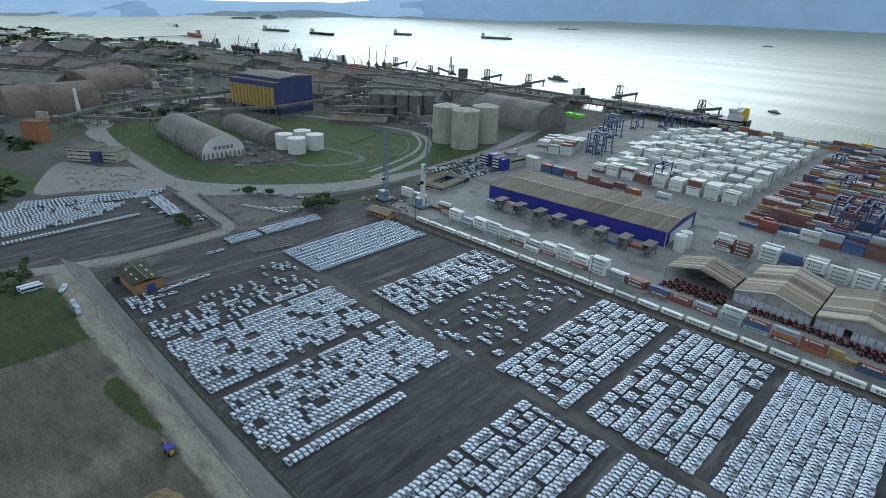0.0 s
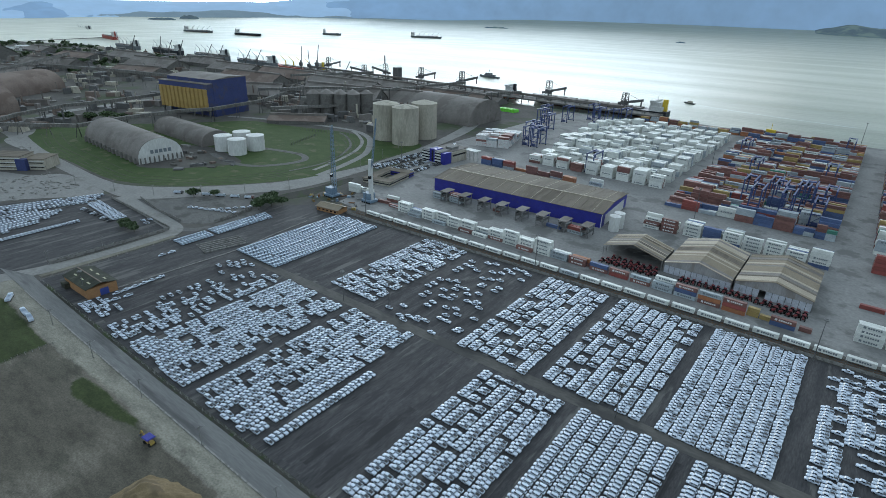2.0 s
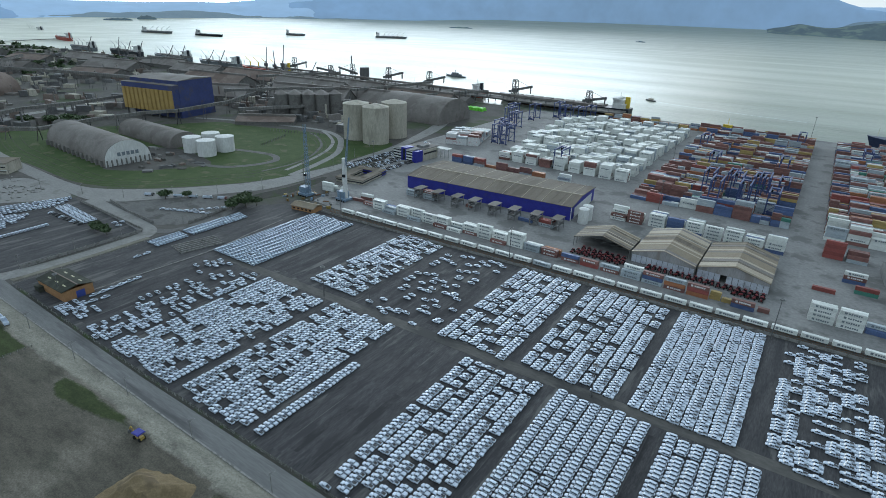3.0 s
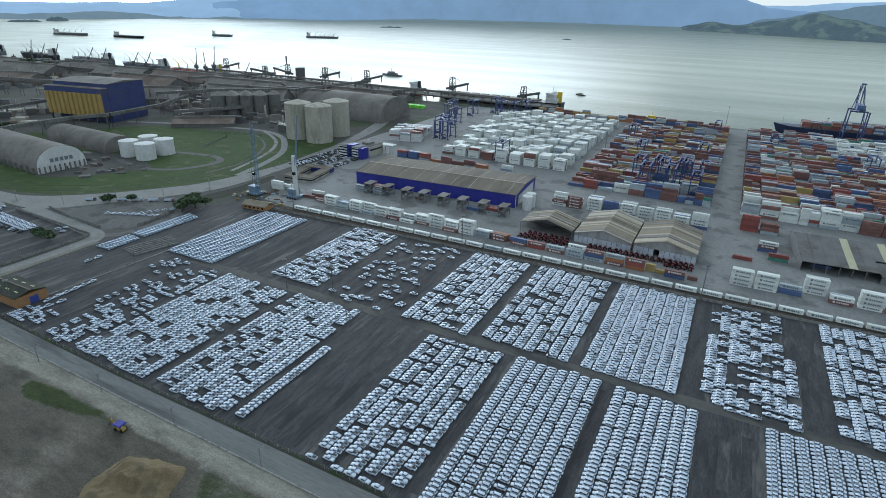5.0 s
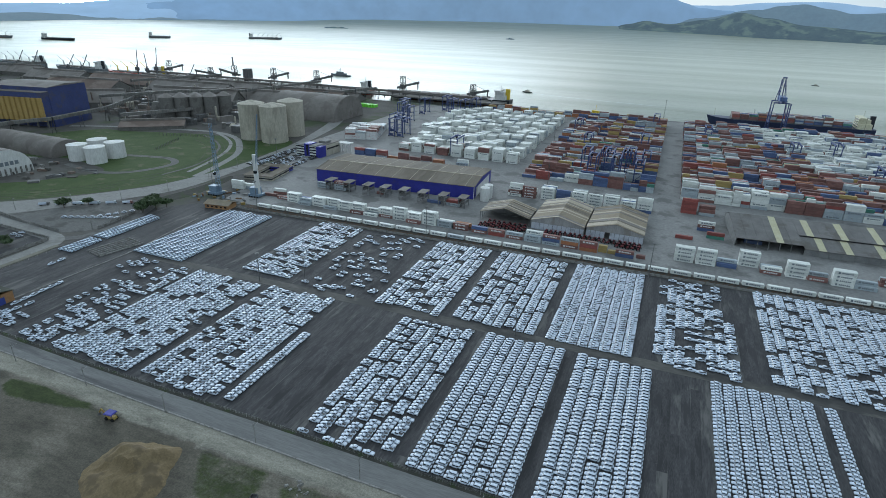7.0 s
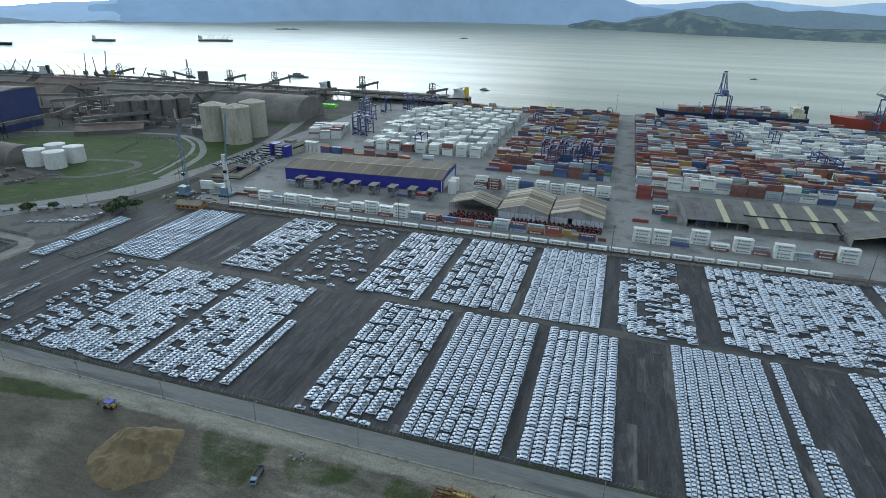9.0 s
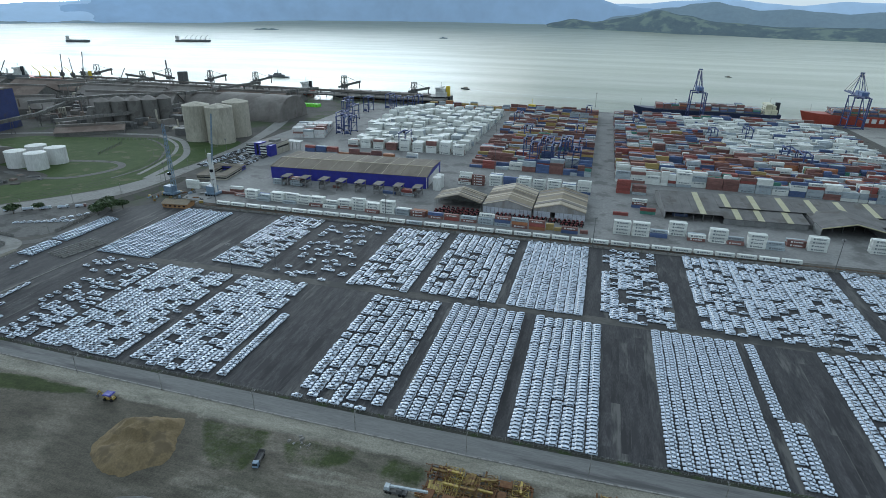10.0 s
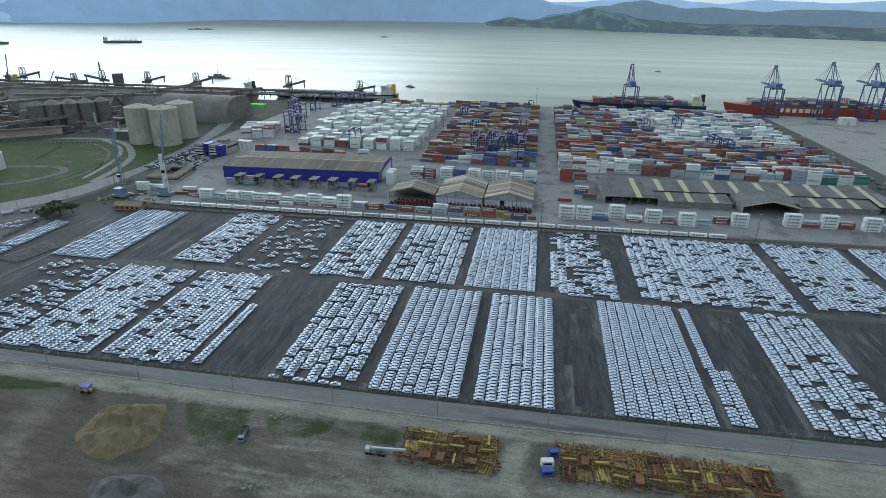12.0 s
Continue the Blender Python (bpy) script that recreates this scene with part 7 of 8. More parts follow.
# ---- trees ----
def tree(x, y, h, r, seed, label="broad dark green tree beside the road"):
    rg = random.Random(seed)
    root = thing("tree", label, "tree", pose(x, y, 0), "trees")
    trunk = Shape()
    trunk.cyl(0, 0, 0, h * 0.45, h * 0.035, 8, top=h * 0.022)
    for k in range(5):
        a = k * 1.26 + rg.random()
        trunk.tube((0, 0, h * 0.4), (r * 0.55 * math.cos(a), r * 0.55 * math.sin(a), h * (0.62 + 0.15 * rg.random())), h * 0.012, 6)
    part("trunk", trunk, bark, root)
    crown = Shape()
    for k in range(420):
        u = Vector((rg.gauss(0, 1), rg.gauss(0, 1), rg.gauss(0, 1))).normalized() * (rg.random() ** 0.4)
        bump = 0.75 + 0.35 * noise.noise(u * 2 + Vector((seed, 0, 0)))
        c = Vector((u.x * r * bump, u.y * r * bump, h * 0.68 + u.z * h * 0.32 * bump))
        a, b = [Vector((rg.gauss(0, 1), rg.gauss(0, 1), rg.gauss(0, 0.6))).normalized() * r * 0.14 for _ in range(2)]
        crown.add([c - a, c + b, c + a, c - b], [(0, 1, 2, 3)])
    part("crown", crown, leaf, root)
    return root


for k, (x, y, h, r) in enumerate(((-408, 379, 10, 8), (-401, 386, 11, 9), (-397, 394, 9, 7), (-412, 390, 10, 8), (-475, 355, 9, 8), (-463, 369, 7, 6), (-449, 281, 7, 6), (-443, 279, 6, 5), (-437, 281, 7, 6), (-431, 280, 6, 5), (-918, 417, 14, 14), (-900, 440, 13, 13), (-888, 459, 14, 14), (-870, 470, 12, 12), (-404, 374, 9, 7), (-418, 400, 8, 7))):
    tree(x, y, h, r, 40 + k)


def wood(name, pts, label, seed):
    """A belt of far-off trees, too many to count."""
    rg = random.Random(seed)
    sh = Shape()
    for x, y, r, h in pts:
        for k in range(46):
            u = Vector((rg.gauss(0, 1), rg.gauss(0, 1), abs(rg.gauss(0, 1)))).normalized() * (0.6 + 0.4 * rg.random())
            c = Vector((x + u.x * r, y + u.y * r, u.z * h))
            a, b = [Vector((rg.gauss(0, 1), rg.gauss(0, 1), rg.gauss(0, 0.5))).normalized() * r * 0.36 for _ in range(2)]
            sh.add([c - a, c + b, c + a, c - b], [(0, 1, 2, 3)])
    return tagged(part(name, sh, leaf), label, "trees", kind="stuff")


rg = random.Random(77)
wood("far_trees", [(rg.uniform(-2550, -1500), rg.uniform(640, 980), rg.uniform(8, 16), rg.uniform(8, 14)) for _ in range(70)]
     + [(rg.uniform(-3300, -2300), rg.uniform(100, 760), rg.uniform(12, 26), rg.uniform(8, 15)) for _ in range(230)]
     + [(rg.uniform(-1000, -740), rg.uniform(120, 250), rg.uniform(6, 12), rg.uniform(5, 9)) for _ in range(45)]
     + [(rg.uniform(-430, -398), rg.uniform(150, 172), rg.uniform(2, 4), rg.uniform(2, 3.5)) for _ in range(22)]
     + [(-720 + 14 * i + rg.uniform(-4, 4), 190 + rg.uniform(-8, 14), 7, 6) for i in range(10)], "dark green trees and scrub among the sheds", 3)
wood("near_scrub", [(-404 + 3 * i, 163 - 0.9 * i + rg.uniform(-1, 1), 2.2, 1.8) for i in range(-14, 5)], "low dark scrub and weeds beside the road", 4)


# ---- bulk terminals ----
def gable_store(x0, x1, y0, y1, eave, top, turn=0.0, label="large bulk store with sooty sheet roof", roof=None):
    cx, cy = (x0 + x1) / 2, (y0 + y1) / 2
    root = thing("bulk_store", label, "store", pose(cx, cy, 0, 0, 0, turn), "bulk stores")
    a, b = (x1 - x0) / 2, (y1 - y0) / 2
    part("wall", Shape().prism([(-b, 0), (b, 0), (b, eave), (0, top - 0.6), (-b, eave)], -a, a), dark_concrete, root)
    for s in (-1, 1):
        part("roof", Shape().add([(-a - 1, s * (b + 1), eave - 0.2), (a + 1, s * (b + 1), eave - 0.2), (a + 1, s * b * 0.45, eave + (top - eave) * 0.62), (-a - 1, s * b * 0.45, eave + (top - eave) * 0.62), (a + 1, 0, top), (-a - 1, 0, top)],
                                 [(0, 1, 2, 3) if s < 0 else (3, 2, 1, 0), (3, 2, 4, 5) if s < 0 else (5, 4, 2, 3)]), roof or roof_grey, root)
    part("ridge_gallery", Shape().box(-a, a, -2.2, 2.2, top - 0.8, top + 2.6), roof_grey, root, "closed conveyor gallery on the ridge")
    return root


for k, v in enumerate(((-1010, -870, 700, 760, 10, 26, 32), (-1150, -990, 800, 870, 10, 28, 8), (-860, -700, 800, 850, 10, 30, 12), (-760, -600, 862, 915, 8, 26, 6), (-700, -560, 930, 985, 8, 24, 4),
                       (-980, -800, 900, 955, 9, 24, 4), (-930, -760, 975, 1025, 8, 20, 2), (-1180, -1010, 920, 975, 9, 24, 4), (-1120, -960, 990, 1040, 8, 18, 2), (-730, -560, 1000, 1040, 6, 14, 0),
                       (-735, -650, 630, 672, 5, 10, 38), (-1380, -1220, 310, 390, 12, 30, 35), 
                       (-1240, -1120, 200, 270, 10, 24, 35), (-2110, -1945, 478, 556, 10, 36, 0), (-2090, -1925, 580, 664, 10, 36, 12), (-1560, -1400, 800, 870, 10, 26, 10), (-1420, -1300, 700, 770, 10, 22, 20),
                       (-1700, -1560, 620, 690, 10, 24, 25), (-1600, -1440, 480, 560, 10, 24, 30), (-1760, -1600, 380, 460, 10, 22, 30), (-1500, -1380, 240, 320, 10, 22, 32), (-1800, -1640, 860, 920, 10, 22, 8),
                       (-1900, -1760, 760, 830, 8, 18, 12), (-1350, -1200, 900, 960, 10, 24, 5), (-1560, -1400, 940, 1000, 9, 22, 4), (-960, -850, 150, 215, 9, 20, 30), (-1900, -1780, 460, 520, 8, 18, 34), (-2150, -2050, 760, 820, 8, 18, 10))):
    x0, x1, y0, y1, e, t, turn = v
    gable_store(x0, x1, y0, y1, e, t, turn, roof=(roof_grey, roof_rust, roof_grey)[k % 3])
for k in range(8):
    tank(-722 + 16 * (k % 4) + 9 * (k // 4), 706 + 14 * (k % 4) + 20 * (k // 4), 11, 34, 6, "steel_silo", "sooty grey steel silo with conical roof", dark_concrete, "silo", 20)
for x, y, turn in ((-612, 776, 20), (-738, 706, 40)):
    root = thing("hopper_shed", "pyramid-roofed grey hopper shed", "shed", pose(x, y, 0, 0, 0, turn), "hopper sheds")
    part("body", Shape().box(-18, 18, -14, 14, 0, 24, taper=9), dark_concrete, root)
    part("cap", Shape().box(-9, 9, -5.2, 5.2, 24, 26, taper=1), gallery_mat, root)
rg = random.Random(5)
for k in range(46):
    x, y = rg.uniform(-2700, -1950), rg.uniform(330, 760)
    r, h = rg.uniform(7, 14), rg.uniform(9, 15)
    tank(x, y, r, h, 1.2, "storage_tank", "white round fuel storage tank", white_wall, "tank", 16) if k < 18 else None


def gallery(pts, w, label):
    """An elevated covered conveyor on trestles through the given points (x, y, z)."""
    root = thing("conveyor_gallery", label, "conveyor")
    for a, b in zip(pts[:-1], pts[1:]):
        part("gallery", Shape().beam(a, b, w, w * 0.85), gallery_mat, root)
        n = max(1, int((Vector(b) - Vector(a)).length / 32))
        ribs, m = Shape(), int((Vector(b) - Vector(a)).length / 5)
        for i in range(m):
            p, q = Vector(a).lerp(Vector(b), i / m), Vector(a).lerp(Vector(b), (i + 0.12) / m)
            ribs.beam(p, q, w + 0.5, w * 0.85 + 0.5)
        tagged(part("cladding_rib", ribs, dark_steel, root), kind="stuff")
        for i in range(n + 1):
            p = Vector(a).lerp(Vector(b), i / n)
            for s in (-1, 1):
                part("trestle", Shape().beam((p.x - 1.5, p.y + s * 3, 0), (p.x, p.y + s * 1.2, p.z - w * 0.4), 0.6), dark_steel, root)


gallery([(-900, 320, 12), (-800, 386, 15), (-808, 450, 16), (-798, 520, 18), (-770, 556, 20), (-785, 650, 20), (-850, 790, 24)], 5, "long dusty conveyor gallery on trestles")
gallery([(-880, 300, 14), (-905, 352, 19), (-934, 421, 20), (-934, 490, 20), (-942, 575, 22), (-950, 700, 24)], 5, "dusty conveyor gallery between bulk stores")
gallery([(-745, 640, 15), (-694, 718, 16), (-650, 790, 22)], 5, "dusty conveyor gallery leading to the silos")
gallery([(-860, 700, 26), (-780, 780, 30), (-700, 860, 28), (-690, 1080, 24)], 5, "dusty conveyor gallery to the pier")
gallery([(-1000, 880, 24), (-960, 1086, 20)], 5, "dusty conveyor gallery to the pier")
gallery([(-620, 850, 24), (-560, 1086, 18)], 5, "dusty conveyor gallery to the pier")
gallery([(-1420, 560, 30), (-1200, 640, 30), (-1000, 700, 28)], 6, "long dusty conveyor gallery over the stores")
gallery([(-1650, 700, 30), (-1440, 560, 34), (-1290, 400, 30)], 6, "long dusty conveyor gallery over the stores")
gallery([(-1500, 900, 24), (-1480, 1040, 22)], 5, "dusty conveyor gallery to the quay")


def harbour_crane(x, y, h, lean):
    root = thing("harbour_crane", "dark quayside jib crane with raised boom", "crane", pose(x, y, 0), "harbour cranes")
    part("portal", Shape().box(-5, 5, -5, 5, 0, 3).cyl(0, 0, 3, h * 0.5, 1.8, 10), dark_steel, root)
    part("house", Shape().box(-5, 3, -3, 3, h * 0.3, h * 0.42), dark_steel, root)
    part("boom", Shape().beam((1, 0, h * 0.38), (1 + lean, lean * 0.3, h), 1.3), dark_steel, root)


for x, y, h, l in ((-1172, 1046, 66, 4), (-1128, 1060, 72, 6), (-1160, 1062, 58, -2), (-1350, 1040, 48, 18), (-1400, 1040, 46, 20), (-1520, 1036, 50, 18), (-1580, 1036, 48, 20), (-1720, 1030, 50, 16), (-1780, 1026, 48, 18), (-1830, 1026, 56, 10), (-2000, 1020, 50, 18), (-1040, 1070, 40, 14)):
    harbour_crane(x, y, h, l)

# debris in the dirt yard
rg = random.Random(9)
root = thing("scrap_heap", "scattered scrap and sheet metal on dirt", "scrap")
for k in range(46):
    x, y = rg.uniform(-670, -545), rg.uniform(392, 452)
    w, d, h = rg.uniform(1.5, 6), rg.uniform(1, 4), rg.uniform(0.5, 3)
    part("scrap_piece", Shape().box(-w, w, -d, d, 0, h, taper=0.3), rg.choice((rail_bed, dark_steel, roof_rust, fence_mat)), root, at=pose(x, y, 0.09, 0, 0, rg.uniform(0, 90)))
root = thing("post_row", "rows of short dark posts in the grass", "posts")
for k in range(34):
    part("post", Shape().cyl(0, 0, 0, 3.2, 0.35, 6), dark_steel, root, at=pose(-640 + 4.5 * (k % 17), 612 + 1.6 * (k % 17), 0.05) if k < 17 else pose(-598 + 1.3 * (k - 17), 604 - 3.6 * (k - 17), 0.05))


# ---- waste ground in front ----
def mound(name, x, y, rx, ry, h, material, label, seed, n=40):
    sh = Shape()
    pts, faces = [], []
    for i in range(n + 1):
        for j in range(n + 1):
            u, v = 2 * i / n - 1, 2 * j / n - 1
            turn = math.atan2(v, u)
            d = math.sqrt(u * u + v * v) * (1.12 + 0.26 * noise.noise(Vector((math.cos(turn) * 1.4, math.sin(turn) * 1.4, seed))) + 0.08 * noise.noise(Vector((math.cos(turn) * 5, math.sin(turn) * 5, seed))))
            f = max(0.0, 1 - d ** 1.6)
            q = noise.noise(Vector((u * 1.9 + seed, v * 1.9, seed))) * 0.75 + (0.3 - abs(noise.noise(Vector((u * 3.4 + seed, v * 3.4, seed))))) * 0.5 + noise.noise(Vector((u * 9, v * 9, seed))) * 0.1
            z = h * max(0.0, f * (0.85 + q)) - 0.05 if f > 0 else -0.4
            pts.append((x + u * rx, y + v * ry, z))
    for i in range(n):
        for j in range(n):
            k = i * (n + 1) + j
            faces.append((k, k + n + 1, k + n + 2, k + 1))
    sh.add(pts, faces)
    return tagged(part(name, sh, material, smooth=True), label, name.replace("_", " "))


def field_fence():
    """Pale concrete posts with two wires along the meadow."""
    root = thing("field_fence", "line of short pale concrete posts along the meadow", "fence")
    post = Shape().box(-0.13, 0.13, -0.13, 0.13, 0, 1.7, taper=0.04).mesh("post", [fence_mat])
    line = [(-307, 179.5), (-308, 164), (-306, 150), (-302, 137)]
    for (ax, ay), (bx, by) in zip(line, line[1:]):
        for k in range(5):
            ob = new("post", post)
            ob.parent = root
            ob.matrix_basis = pose(ax + (bx - ax) * k / 5, ay + (by - ay) * k / 5, 0.1, 2 * math.sin(k * 9 + ay))
    for z in (0.9, 1.5):
        wire = Shape()
        for (ax, ay), (bx, by) in zip(line, line[1:]):
            wire.beam((ax, ay, z), (bx, by, z), 0.05)
        part("wire", wire, dark_steel, root)


field_fence()
mound("sand_mound", -166, 157.5, 20, 20, 7.0, sand_mat, "large heap of yellow-brown sand on waste ground", 2.0, 60)
mound("gravel_mound", -140, 126, 16, 11, 5, lot_grey, "heap of dark grey gravel on waste ground", 5.0)
def stone_pile(x, y, r, seed):
    rg = random.Random(seed)
    root = thing("stone_pile", "small pile of pale broken concrete and stones", "stones", pose(x, y, 0.03), "rubble piles")
    for k in range(16):
        s = rg.uniform(0.3, 0.9)
        part("stone", Shape().box(-s, s, -s * 0.7, s * 0.7, 0, s, taper=s * 0.25), fence_mat, root, at=pose(rg.gauss(0, r * 0.5), rg.gauss(0, r * 0.35), 0, rg.uniform(-15, 15), rg.uniform(-15, 15), rg.uniform(0, 180)))


for k, (x, y, r) in enumerate(((-101, 176, 4), (-65, 148, 3), (-97, 137, 3), (-40, 138, 3), (-130, 118, 3))):
    stone_pile(x, y, r, 70 + k)


def backhoe(x, y, turn):
    root = thing("tractor_digger", "yellow digger with dark blue canopy at the road verge", "digger", pose(x, y, 0.05, 0, 0, turn))
    part("body", Shape().box(-2.6, 2.4, -1, 1, 0.9, 2.1, taper=0.15), yellow_paint, root)
    part("canopy", Shape().box(-2.4, 2.0, -1.9, 1.9, 3.6, 4.0, taper=0.3), wall_blue, root, "dark blue canopy")
    for px in (-1.9, 1.5):
        for py in (-1.1, 1.1):
            part("post", Shape().beam((px, py, 2), (px, py, 3.7), 0.16), black_plastic, root)
    arm = part("arm", Shape().beam((2.2, 0, 1.6), (4.6, 0, 4.6), 0.5).beam((4.6, 0, 4.6), (6.2, 0, 2.0), 0.4), yellow_paint, root)
    part("bucket", Shape().box(5.7, 6.9, -0.6, 0.6, 0.9, 2.0, taper=0.2), dark_steel, arm)
    for wx in (-1.8, 1.6):
        for s in (-1, 1):
            part("wheel", Shape().tube((wx, s * 0.9, 0.8), (wx, s * 1.4, 0.8), 0.8, 12), rubber, root)


backhoe(-198.5, 176, 185)
root = thing("crane_truck", "grey wheeled crane with pale telescopic boom", "crane", pose(-54, 162.5, 0.05, 0, 0, 0))
part("chassis", Shape().box(-4.5, 4.5, -1.3, 1.3, 0.8, 1.7), dark_steel, root)
part("cab", Shape().box(-4.4, -2.2, -1.25, 1.25, 1.7, 3.1, taper=0.15), box_grey, root)
part("boom", Shape().beam((-2, 0, 3.0), (12.5, 0.5, 3.6), 0.8, 0.8), box_grey, root)
part("counterweight", Shape().box(0.5, 2.6, -1.2, 1.2, 1.7, 3.0), dark_steel, root)
for wx in (-3.4, -1.8, 2.0, 3.5):
    for s in (-1, 1):
        part("wheel", Shape().tube((wx, s * 0.95, 0.65), (wx, s * 1.4, 0.65), 0.65, 12), rubber, root)


def truss(length, w, h, bays):
    """A welded lattice frame."""
    s = Shape()
    for y in (-w / 2, w / 2):
        for z in (0, h):
            s.beam((-length / 2, y, z), (length / 2, y, z), 0.22)
    for i in range(bays + 1):
        x = -length / 2 + length * i / bays
        s.beam((x, -w / 2, 0), (x, -w / 2, h), 0.16).beam((x, w / 2, 0), (x, w / 2, h), 0.16).beam((x, -w / 2, h), (x, w / 2, h), 0.16).beam((x, -w / 2, 0), (x, w / 2, 0), 0.16)
        if i < bays:
            x2 = x + length / bays
            s.beam((x, -w / 2, 0), (x2, -w / 2, h), 0.14).beam((x, -w / 2, h), (x2, w / 2, h), 0.14)
    return s


def scrap_field(x0, x1, y0, y1, seed, share, label):
    """Dismantled crane steel laid out in rows: lattice frames, beams, plates and drums."""
    rg = random.Random(seed)
    root = thing("dismantled_crane_steel", label, "steel scrap")
    kinds = [truss(6, 2.2, 1.8, 3).mesh("lattice_frame", [yellow_paint]), truss(9, 1.4, 1.2, 5).mesh("lattice_frame", [yellow_paint]), truss(5, 3, 2.4, 2).mesh("lattice_frame", [rust]), truss(7, 2.6, 1.4, 4).mesh("lattice_frame", [ochre_steel])]
    girders = [Shape().box(-2.9, 2.9, -0.45, 0.45, 0, 0.8).mesh("girder", [m]) for m in (yellow_paint, rust, ochre_steel)]
    plates = [Shape().box(-2.4, 2.4, -1.6, 1.6, 0, 0.45, taper=0.05).mesh("plate", [m]) for m in (rust, rust, dark_steel)]

    def lay(me, x, y, z, turn, tip=0):
        ob = new(me.name.split(".")[0], me)
        ob.parent = root
        ob.matrix_basis = pose(x, y, z, tip, 0, turn)

    nx, ny = max(1, round((x1 - x0) / 6.6)), max(1, round((y1 - y0) / 6.2))
    for i in range(nx):
        for j in range(ny):
            x, y = x0 + (x1 - x0) * (i + 0.5) / nx + rg.uniform(-0.6, 0.6), y0 + (y1 - y0) * (j + 0.5) / ny + rg.uniform(-0.6, 0.6) + 0.02 * (x0 + (x1 - x0) * i / nx - x0)
            turn = rg.choice((0, 90, 90)) + rg.gauss(0, 5)
            c, s = math.cos(radians(turn)), math.sin(radians(turn))
            q = rg.random()
            if q < 0.3:  # bundle of girders side by side
                me = rg.choice(girders)
                for k in range(6):
                    o = (k - 2.5) * 1.05
                    lay(me, x - s * o, y + c * o, 0.05 + (0.85 if k in (2, 3) and q < 0.15 else 0), turn + rg.gauss(0, 1.5))
            elif q < 0.8:  # lattice frames close together
                me = rg.choice(kinds)
                for k in range(3):
                    o = (k - 1) * 2.3
                    lay(me, x - s * o, y + c * o, 0.05, turn + rg.gauss(0, 3), 90 if me is kinds[2] and k == 1 else 0)
                lay(rg.choice(girders), x, y, 2.0, turn + 90)
            else:  # rusty plates on a frame
                lay(kinds[2], x - 1.6, y, 0.05, turn)
                lay(kinds[3], x + 1.6, y, 0.05, turn)
                lay(plates[0], x, y, 2.3, turn)
                lay(plates[2], x + rg.uniform(-1, 1), y - 2.2, 0.05, turn + 20)
    # small loose pieces between the frames
    loose = Shape()
    for k in range(int((x1 - x0) * 7)):
        x, y = rg.uniform(x0 - 1, x1 + 1), rg.uniform(y0 - 0.5, y1 + 1)
        w, l, h = rg.uniform(0.12, 0.4), rg.uniform(0.6, 2.8), rg.uniform(0.2, 1.0)
        if rg.random() < 0.5:
            w, l = l, w
        loose.box(x - l, x + l, y - w, y + w, 0.05, 0.05 + h, m=rg.choice((0, 0, 1, 2)))
    tagged(part("loose_scrap", loose, [rust, dark_steel, ochre_steel], root, "rusty loose bars and offcuts"), kind="stuff")
    return root


scrap_field(-44, -5, 160, 179, 21, 0.5, "dismantled yellow and rusty crane sections laid on the ground")
scrap_field(20, 102, 162.5, 181, 22, 0.5, "long row of yellow lattice crane sections and beams")
for x, y, m, w in ((18, 175, door_blue, 2.0), (15.5, 164, door_blue, 2.6), (15.4, 169, white_wall, 2.6)):
    root = thing("machine_cabin", "small steel machine cabin among crane parts", "cabin", pose(x, y, 0.05, 0, 0, 12))
    part("body", Shape().box(-w, w, -1.4, 1.4, 0.2, 2.8, taper=0.12), m, root)
    part("window", Shape().box(-w * 0.6, w * 0.6, -1.36, -1.28, 1.3, 2.2), window_dark, root)


# ---- rubble strip and loose things beside the east yard ----
root = thing("rubble_strip", "line of broken concrete and soil beside the pale quay field", "rubble")
rg = random.Random(31)
for k in range(110):
    y = rg.uniform(560, 1085)
    x = 372 + rg.gauss(0, 9) + 0.02 * (800 - y)
    s = rg.uniform(0.8, 3.2)
    part("slab_piece", Shape().box(-s, s, -s * rg.uniform(0.4, 1.6), s * 0.7, 0, rg.uniform(0.4, 1.6), taper=0.2), rg.choice((fence_mat, dark_concrete, rail_bed, pale_concrete)), root, at=pose(x, y, 0.08, rg.uniform(-8, 8), rg.uniform(-8, 8), rg.uniform(0, 180)))
sheet("rubble_ground", [(353, 560), (399, 540), (399, 1100), (358, 1100)], 0.11, rail_bed, "rough dark soil strip beside the yard", "ground")
root = thing("quay_cabin", "white boxy cabin standing on the bare quay", "cabin", pose(512, 1036, 0.14))
part("body", Shape().box(-11, 11, -7, 7, 0, 12), white_wall, root)
part("door", Shape().box(-2, 2, -7.08, -6.9, 0, 6), box_grey, root)


# ---- the bay ----
def place(x, y, d_true):
    """Where a far thing stands on the lifted sea sheet: kept on its bearing, drawn in with its size."""
    d = math.hypot(x, y)
    k = d
    for _ in range(60):
        z = sea_level(k)
        slope = (168 - z) / k
        want = 171 / d
        k += (slope - want) * k * k / 171 * 0.6
    return x * k / d, y * k / d, sea_level(k), k / d


for x, y, t, L, cr, hull, lab in ((-3030, 1863, 25, 175, 4, hull_grey, "anchored grey bulk carrier with deck cranes"), (-2680, 1930, 15, 165, 0, hull_black, "anchored dark tanker in the bay"), (-2545, 2384, 25, 110, 0, hull_grey, "anchored small cargo ship in the bay"),
                                  (-2120, 2702, 25, 180, 5, hull_grey, "anchored bulk carrier with deck cranes in the bay")):
    px, py, pz, k = place(x, y, 0)
    ship(px, py, t, L, 26, hull, lab, cranes=cr, depth=9, scale=k, z=pz)


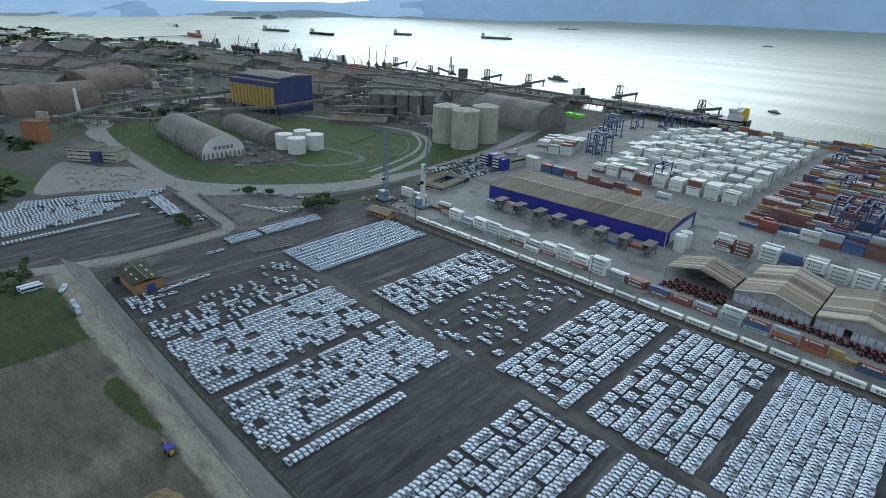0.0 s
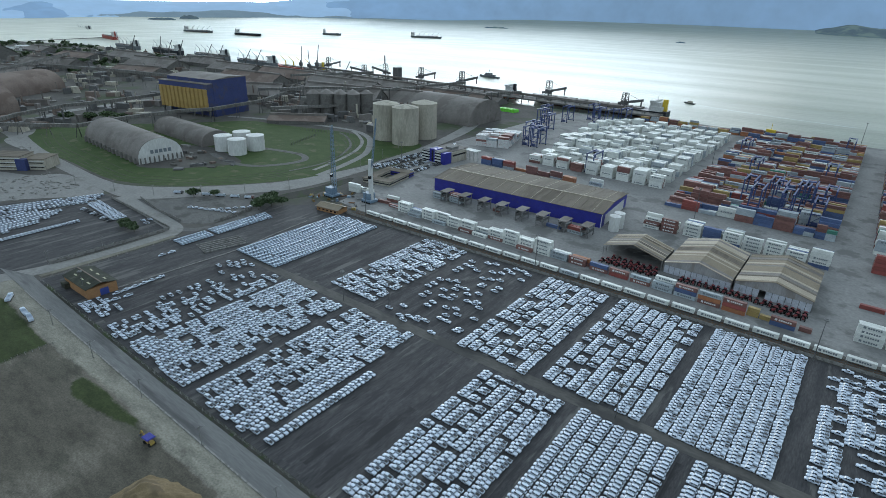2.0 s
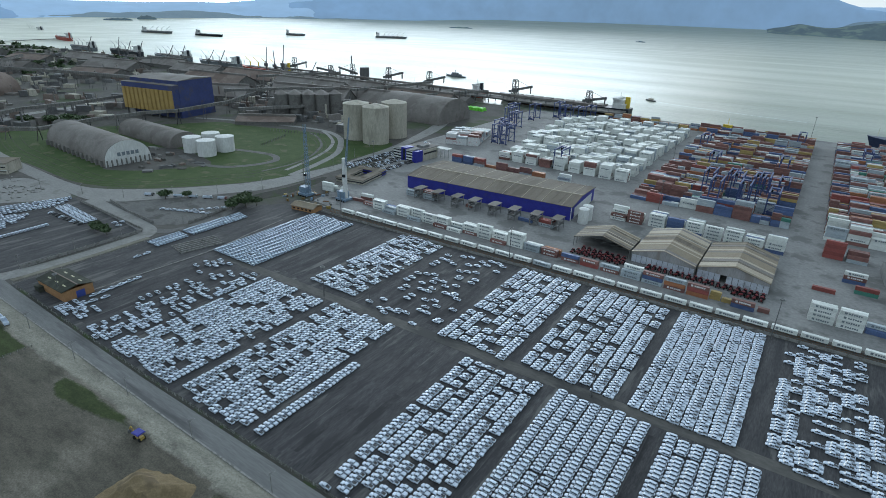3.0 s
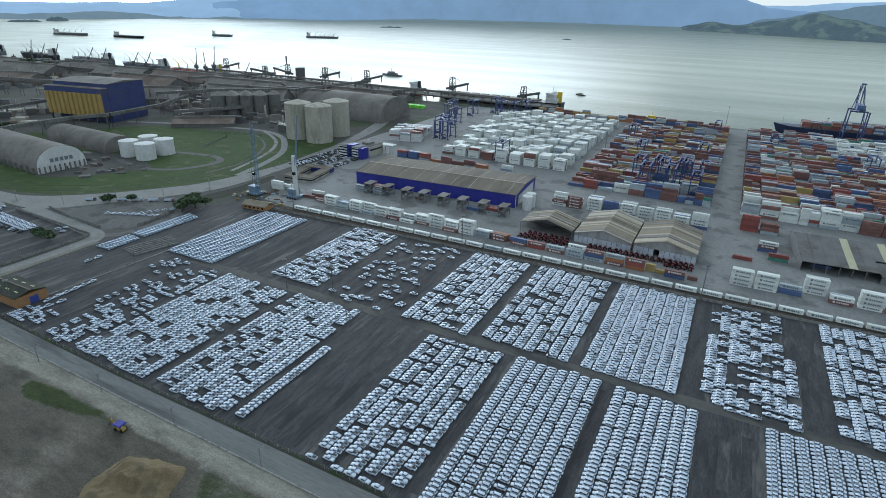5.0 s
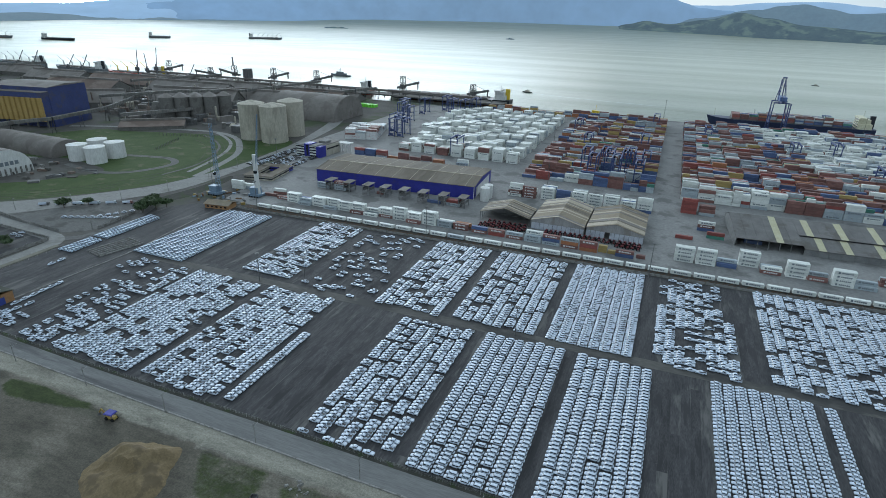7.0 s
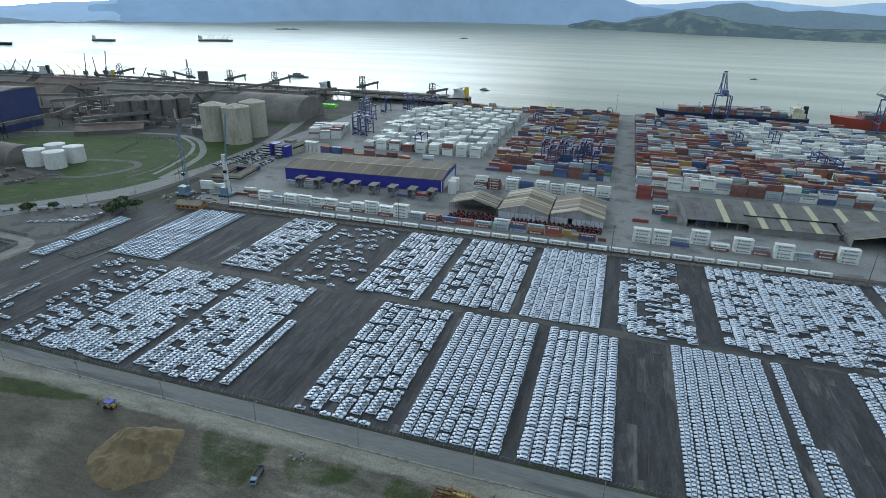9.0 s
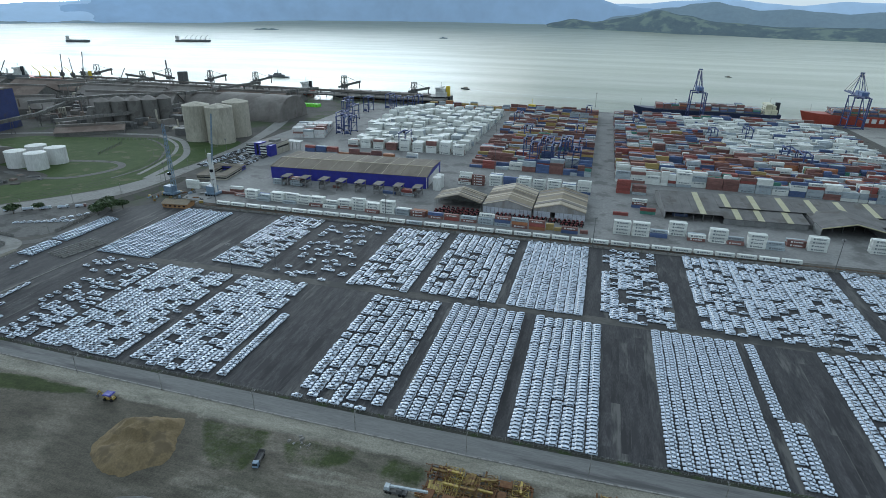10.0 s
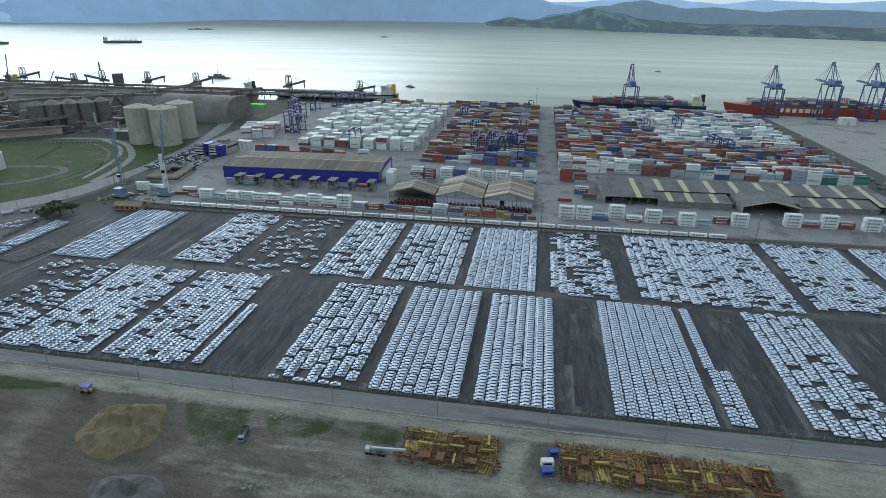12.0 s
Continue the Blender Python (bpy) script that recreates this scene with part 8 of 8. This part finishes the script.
def navy():
    root = thing("patrol_ship", "grey patrol ship under way with low wake", "ship", pose(-838, 1397, -3, 0, 0, 176))
    rings = []
    for u, w, s in ((-1, 0.8, 0), (-0.5, 1, 0), (0.4, 0.9, 0.6), (0.8, 0.45, 1.6), (1, 0.05, 2.6)):
        rings.append([(u * 32, -4.6 * w * 0.8, -1), (u * 32, -4.6 * w, 4 + s), (u * 32, 4.6 * w, 4 + s), (u * 32, 4.6 * w * 0.8, -1)])
    part("hull", Shape().loft(rings), hull_grey, root)
    part("deckhouse", Shape().box(-18, 14, -3.6, 3.6, 4, 8).box(-2, 12, -3, 3, 8, 11.5), hull_grey, root)
    part("mast", Shape().beam((2, 0, 11), (0, 0, 20), 1.0), hull_grey, root)
    part("funnel", Shape().box(-10, -5, -1.8, 1.8, 8, 12, taper=0.4), hull_grey, root)


navy()
for x, y, s, lab in ((-311, 1350, 1.0, "small ferry boat crossing the bay"), (367, 1937, 0.8, "small motor boat crossing the bay"), (-125, 1124, 1.3, "yellow tug moored at the quay")):
    root = thing("boat", lab, "boat", pose(x, y, -3, 0, 0, 160) @ Matrix.Scale(s, 4))
    rings = [[(u * 12, -3.4 * w * 0.8, -0.6), (u * 12, -3.4 * w, 2.2 + q), (u * 12, 3.4 * w, 2.2 + q), (u * 12, 3.4 * w * 0.8, -0.6)] for u, w, q in ((-1, 0.85, 0), (0, 1, 0), (0.7, 0.6, 0.5), (1, 0.05, 1))]
    part("hull", Shape().loft(rings), dark_steel, root)
    part("cabin", Shape().box(-6, 4, -2.3, 2.3, 2.2, 5.5), funnel_yellow if s > 1.2 else plaster, root)
    part("mast", Shape().beam((-1, 0, 5.5), (-1, 0, 13 if s > 1.2 else 8), 0.4), funnel_yellow if s > 1.2 else steel, root)


def island(x, y, length, h, seed):
    px, py, pz, k = place(x, y, 0)
    sh = Shape()
    n = 28
    pts, faces = [], []
    a = math.atan2(py, px) + math.pi / 2
    for i in range(n + 1):
        u = 2 * i / n - 1
        for j in range(7):
            v = 2 * j / 6 - 1
            f = max(0.0, 1 - u * u) ** 0.6 * max(0.0, 1 - v * v)
            z = h * k * f * (0.8 + 0.5 * noise.noise(Vector((u * 3 + seed, v, seed))))
            dx, dy = u * length * k / 2, v * length * k / 5
            pts.append((px + dx * math.cos(a) - dy * math.sin(a), py + dx * math.sin(a) + dy * math.cos(a), sea_level(math.hypot(px, py)) - 1 + z))
    for i in range(n):
        for j in range(6):
            q = i * 7 + j
            faces.append((q, q + 1, q + 8, q + 7))
    sh.add(pts, faces)
    # hill_near brings its haze emission to the islands too
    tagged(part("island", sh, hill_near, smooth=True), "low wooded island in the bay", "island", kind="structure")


for x, y, length, h, k in ((-4832, 2623, 215, 20, 1), (-5033, 2981, 160, 34, 2), (-5091, 4202, 210, 46, 3), (-5366, 4632, 100, 13, 5), (-2888, 4651, 215, 12, 6), (-1079, 3926, 60, 10, 4)):
    island(x, y, length, h, k)
jetty = thing("jetty", "long thin jetty reaching into the bay", "jetty")
part("deck", Shape().beam((-3010, 640, 2), (-3330, 1350, 2), 9, 1.6), dark_concrete, jetty)
part("deck", Shape().beam((-2560, 850, 2), (-2680, 1210, 2), 9, 1.6), dark_concrete, jetty)

for k, (pts, w) in enumerate((([(-806, 1396), (-700, 1402), (-560, 1412), (-400, 1424)], 5), ([(-299, 1346), (-240, 1330), (-150, 1312), (-20, 1296)], 4), ([(378, 1933), (430, 1920), (480, 1930)], 4), ([(-806, 1391), (-690, 1385), (-520, 1378)], 3))):
    strip("wake", pts, w, -2.93, foam, "thin pale wake on the water", "wake", 0.05)
# poles along the curved port road
for x, y in ((-735, 312), (-690, 302), (-640, 294), (-590, 300), (-545, 316), (-505, 333), (-474, 362), (-450, 392), (-433, 430), (-430, 480), (-436, 530), (-450, 580), (-470, 630), (-414, 215), (-414, 250), (-418, 285), (-408, 330), (-402, 352)):
    pole(x, y, 11, "line", 40)

# low sheds, tanks, pipes and stacks between the bulk stores, too dense to count
rg = random.Random(63)
for material, count, label in ((dark_steel, 420, "dark plant and pipe clutter between the stores"), (roof_grey, 300, "small grey sheds and roofs between the stores"), (plaster, 150, "pale small buildings and walls between the stores"), (roof_rust, 160, "rusty brown plant between the stores"), (gallery_mat, 140, "dusty low conveyors between the stores")):
    sh = Shape()
    for k in range(count):
        if rg.random() < 0.45:
            x, y = rg.uniform(-1150, -560), rg.uniform(680, 1050)
        else:
            x, y = rg.uniform(-2100, -880), rg.uniform(170, 1030)
        if -950 < x < -800 and 540 < y < 690:
            continue
        w, d, h = rg.uniform(2, 13), rg.uniform(2, 8), rg.uniform(2, 11)
        t = rg.choice((0.1, 0.6, 0.75, 1.4)) + rg.uniform(-0.2, 0.2)
        one = Shape().box(-w, w, -d, d, 0, h, taper=min(w, d) * rg.choice((0, 0, 0.3)))
        if rg.random() < 0.25:
            one.cyl(w * 0.4, 0, h, h + rg.uniform(4, 16), rg.uniform(0.5, 1.8), 6)
        sh.join(one, pose(x, y, 0, 0, 0, math.degrees(t)))
    tagged(part("plant_clutter", sh, material), label, "plant", kind="stuff")

# town roofs at the far west
rg = random.Random(41)
for k in range(46):
    x, y = rg.uniform(-3000, -2150), rg.uniform(420, 820)
    w, d, h = rg.uniform(8, 24), rg.uniform(8, 18), rg.uniform(5, 13)
    root = thing("town_building", "small pale town building with sheet roof", "building", pose(x, y, 0, 0, 0, rg.uniform(0, 90)), "town buildings")
    part("wall", Shape().box(-w, w, -d, d, 0, h), rg.choice((white_wall, plaster, white_wall)), root)
    part("roof", Shape().box(-w - 0.5, w + 0.5, -d - 0.5, d + 0.5, h, h + 2.5, taper=min(w, d) * 0.5), rg.choice((roof_tan_pale, roof_grey, white_wall, roof_tan)), root)
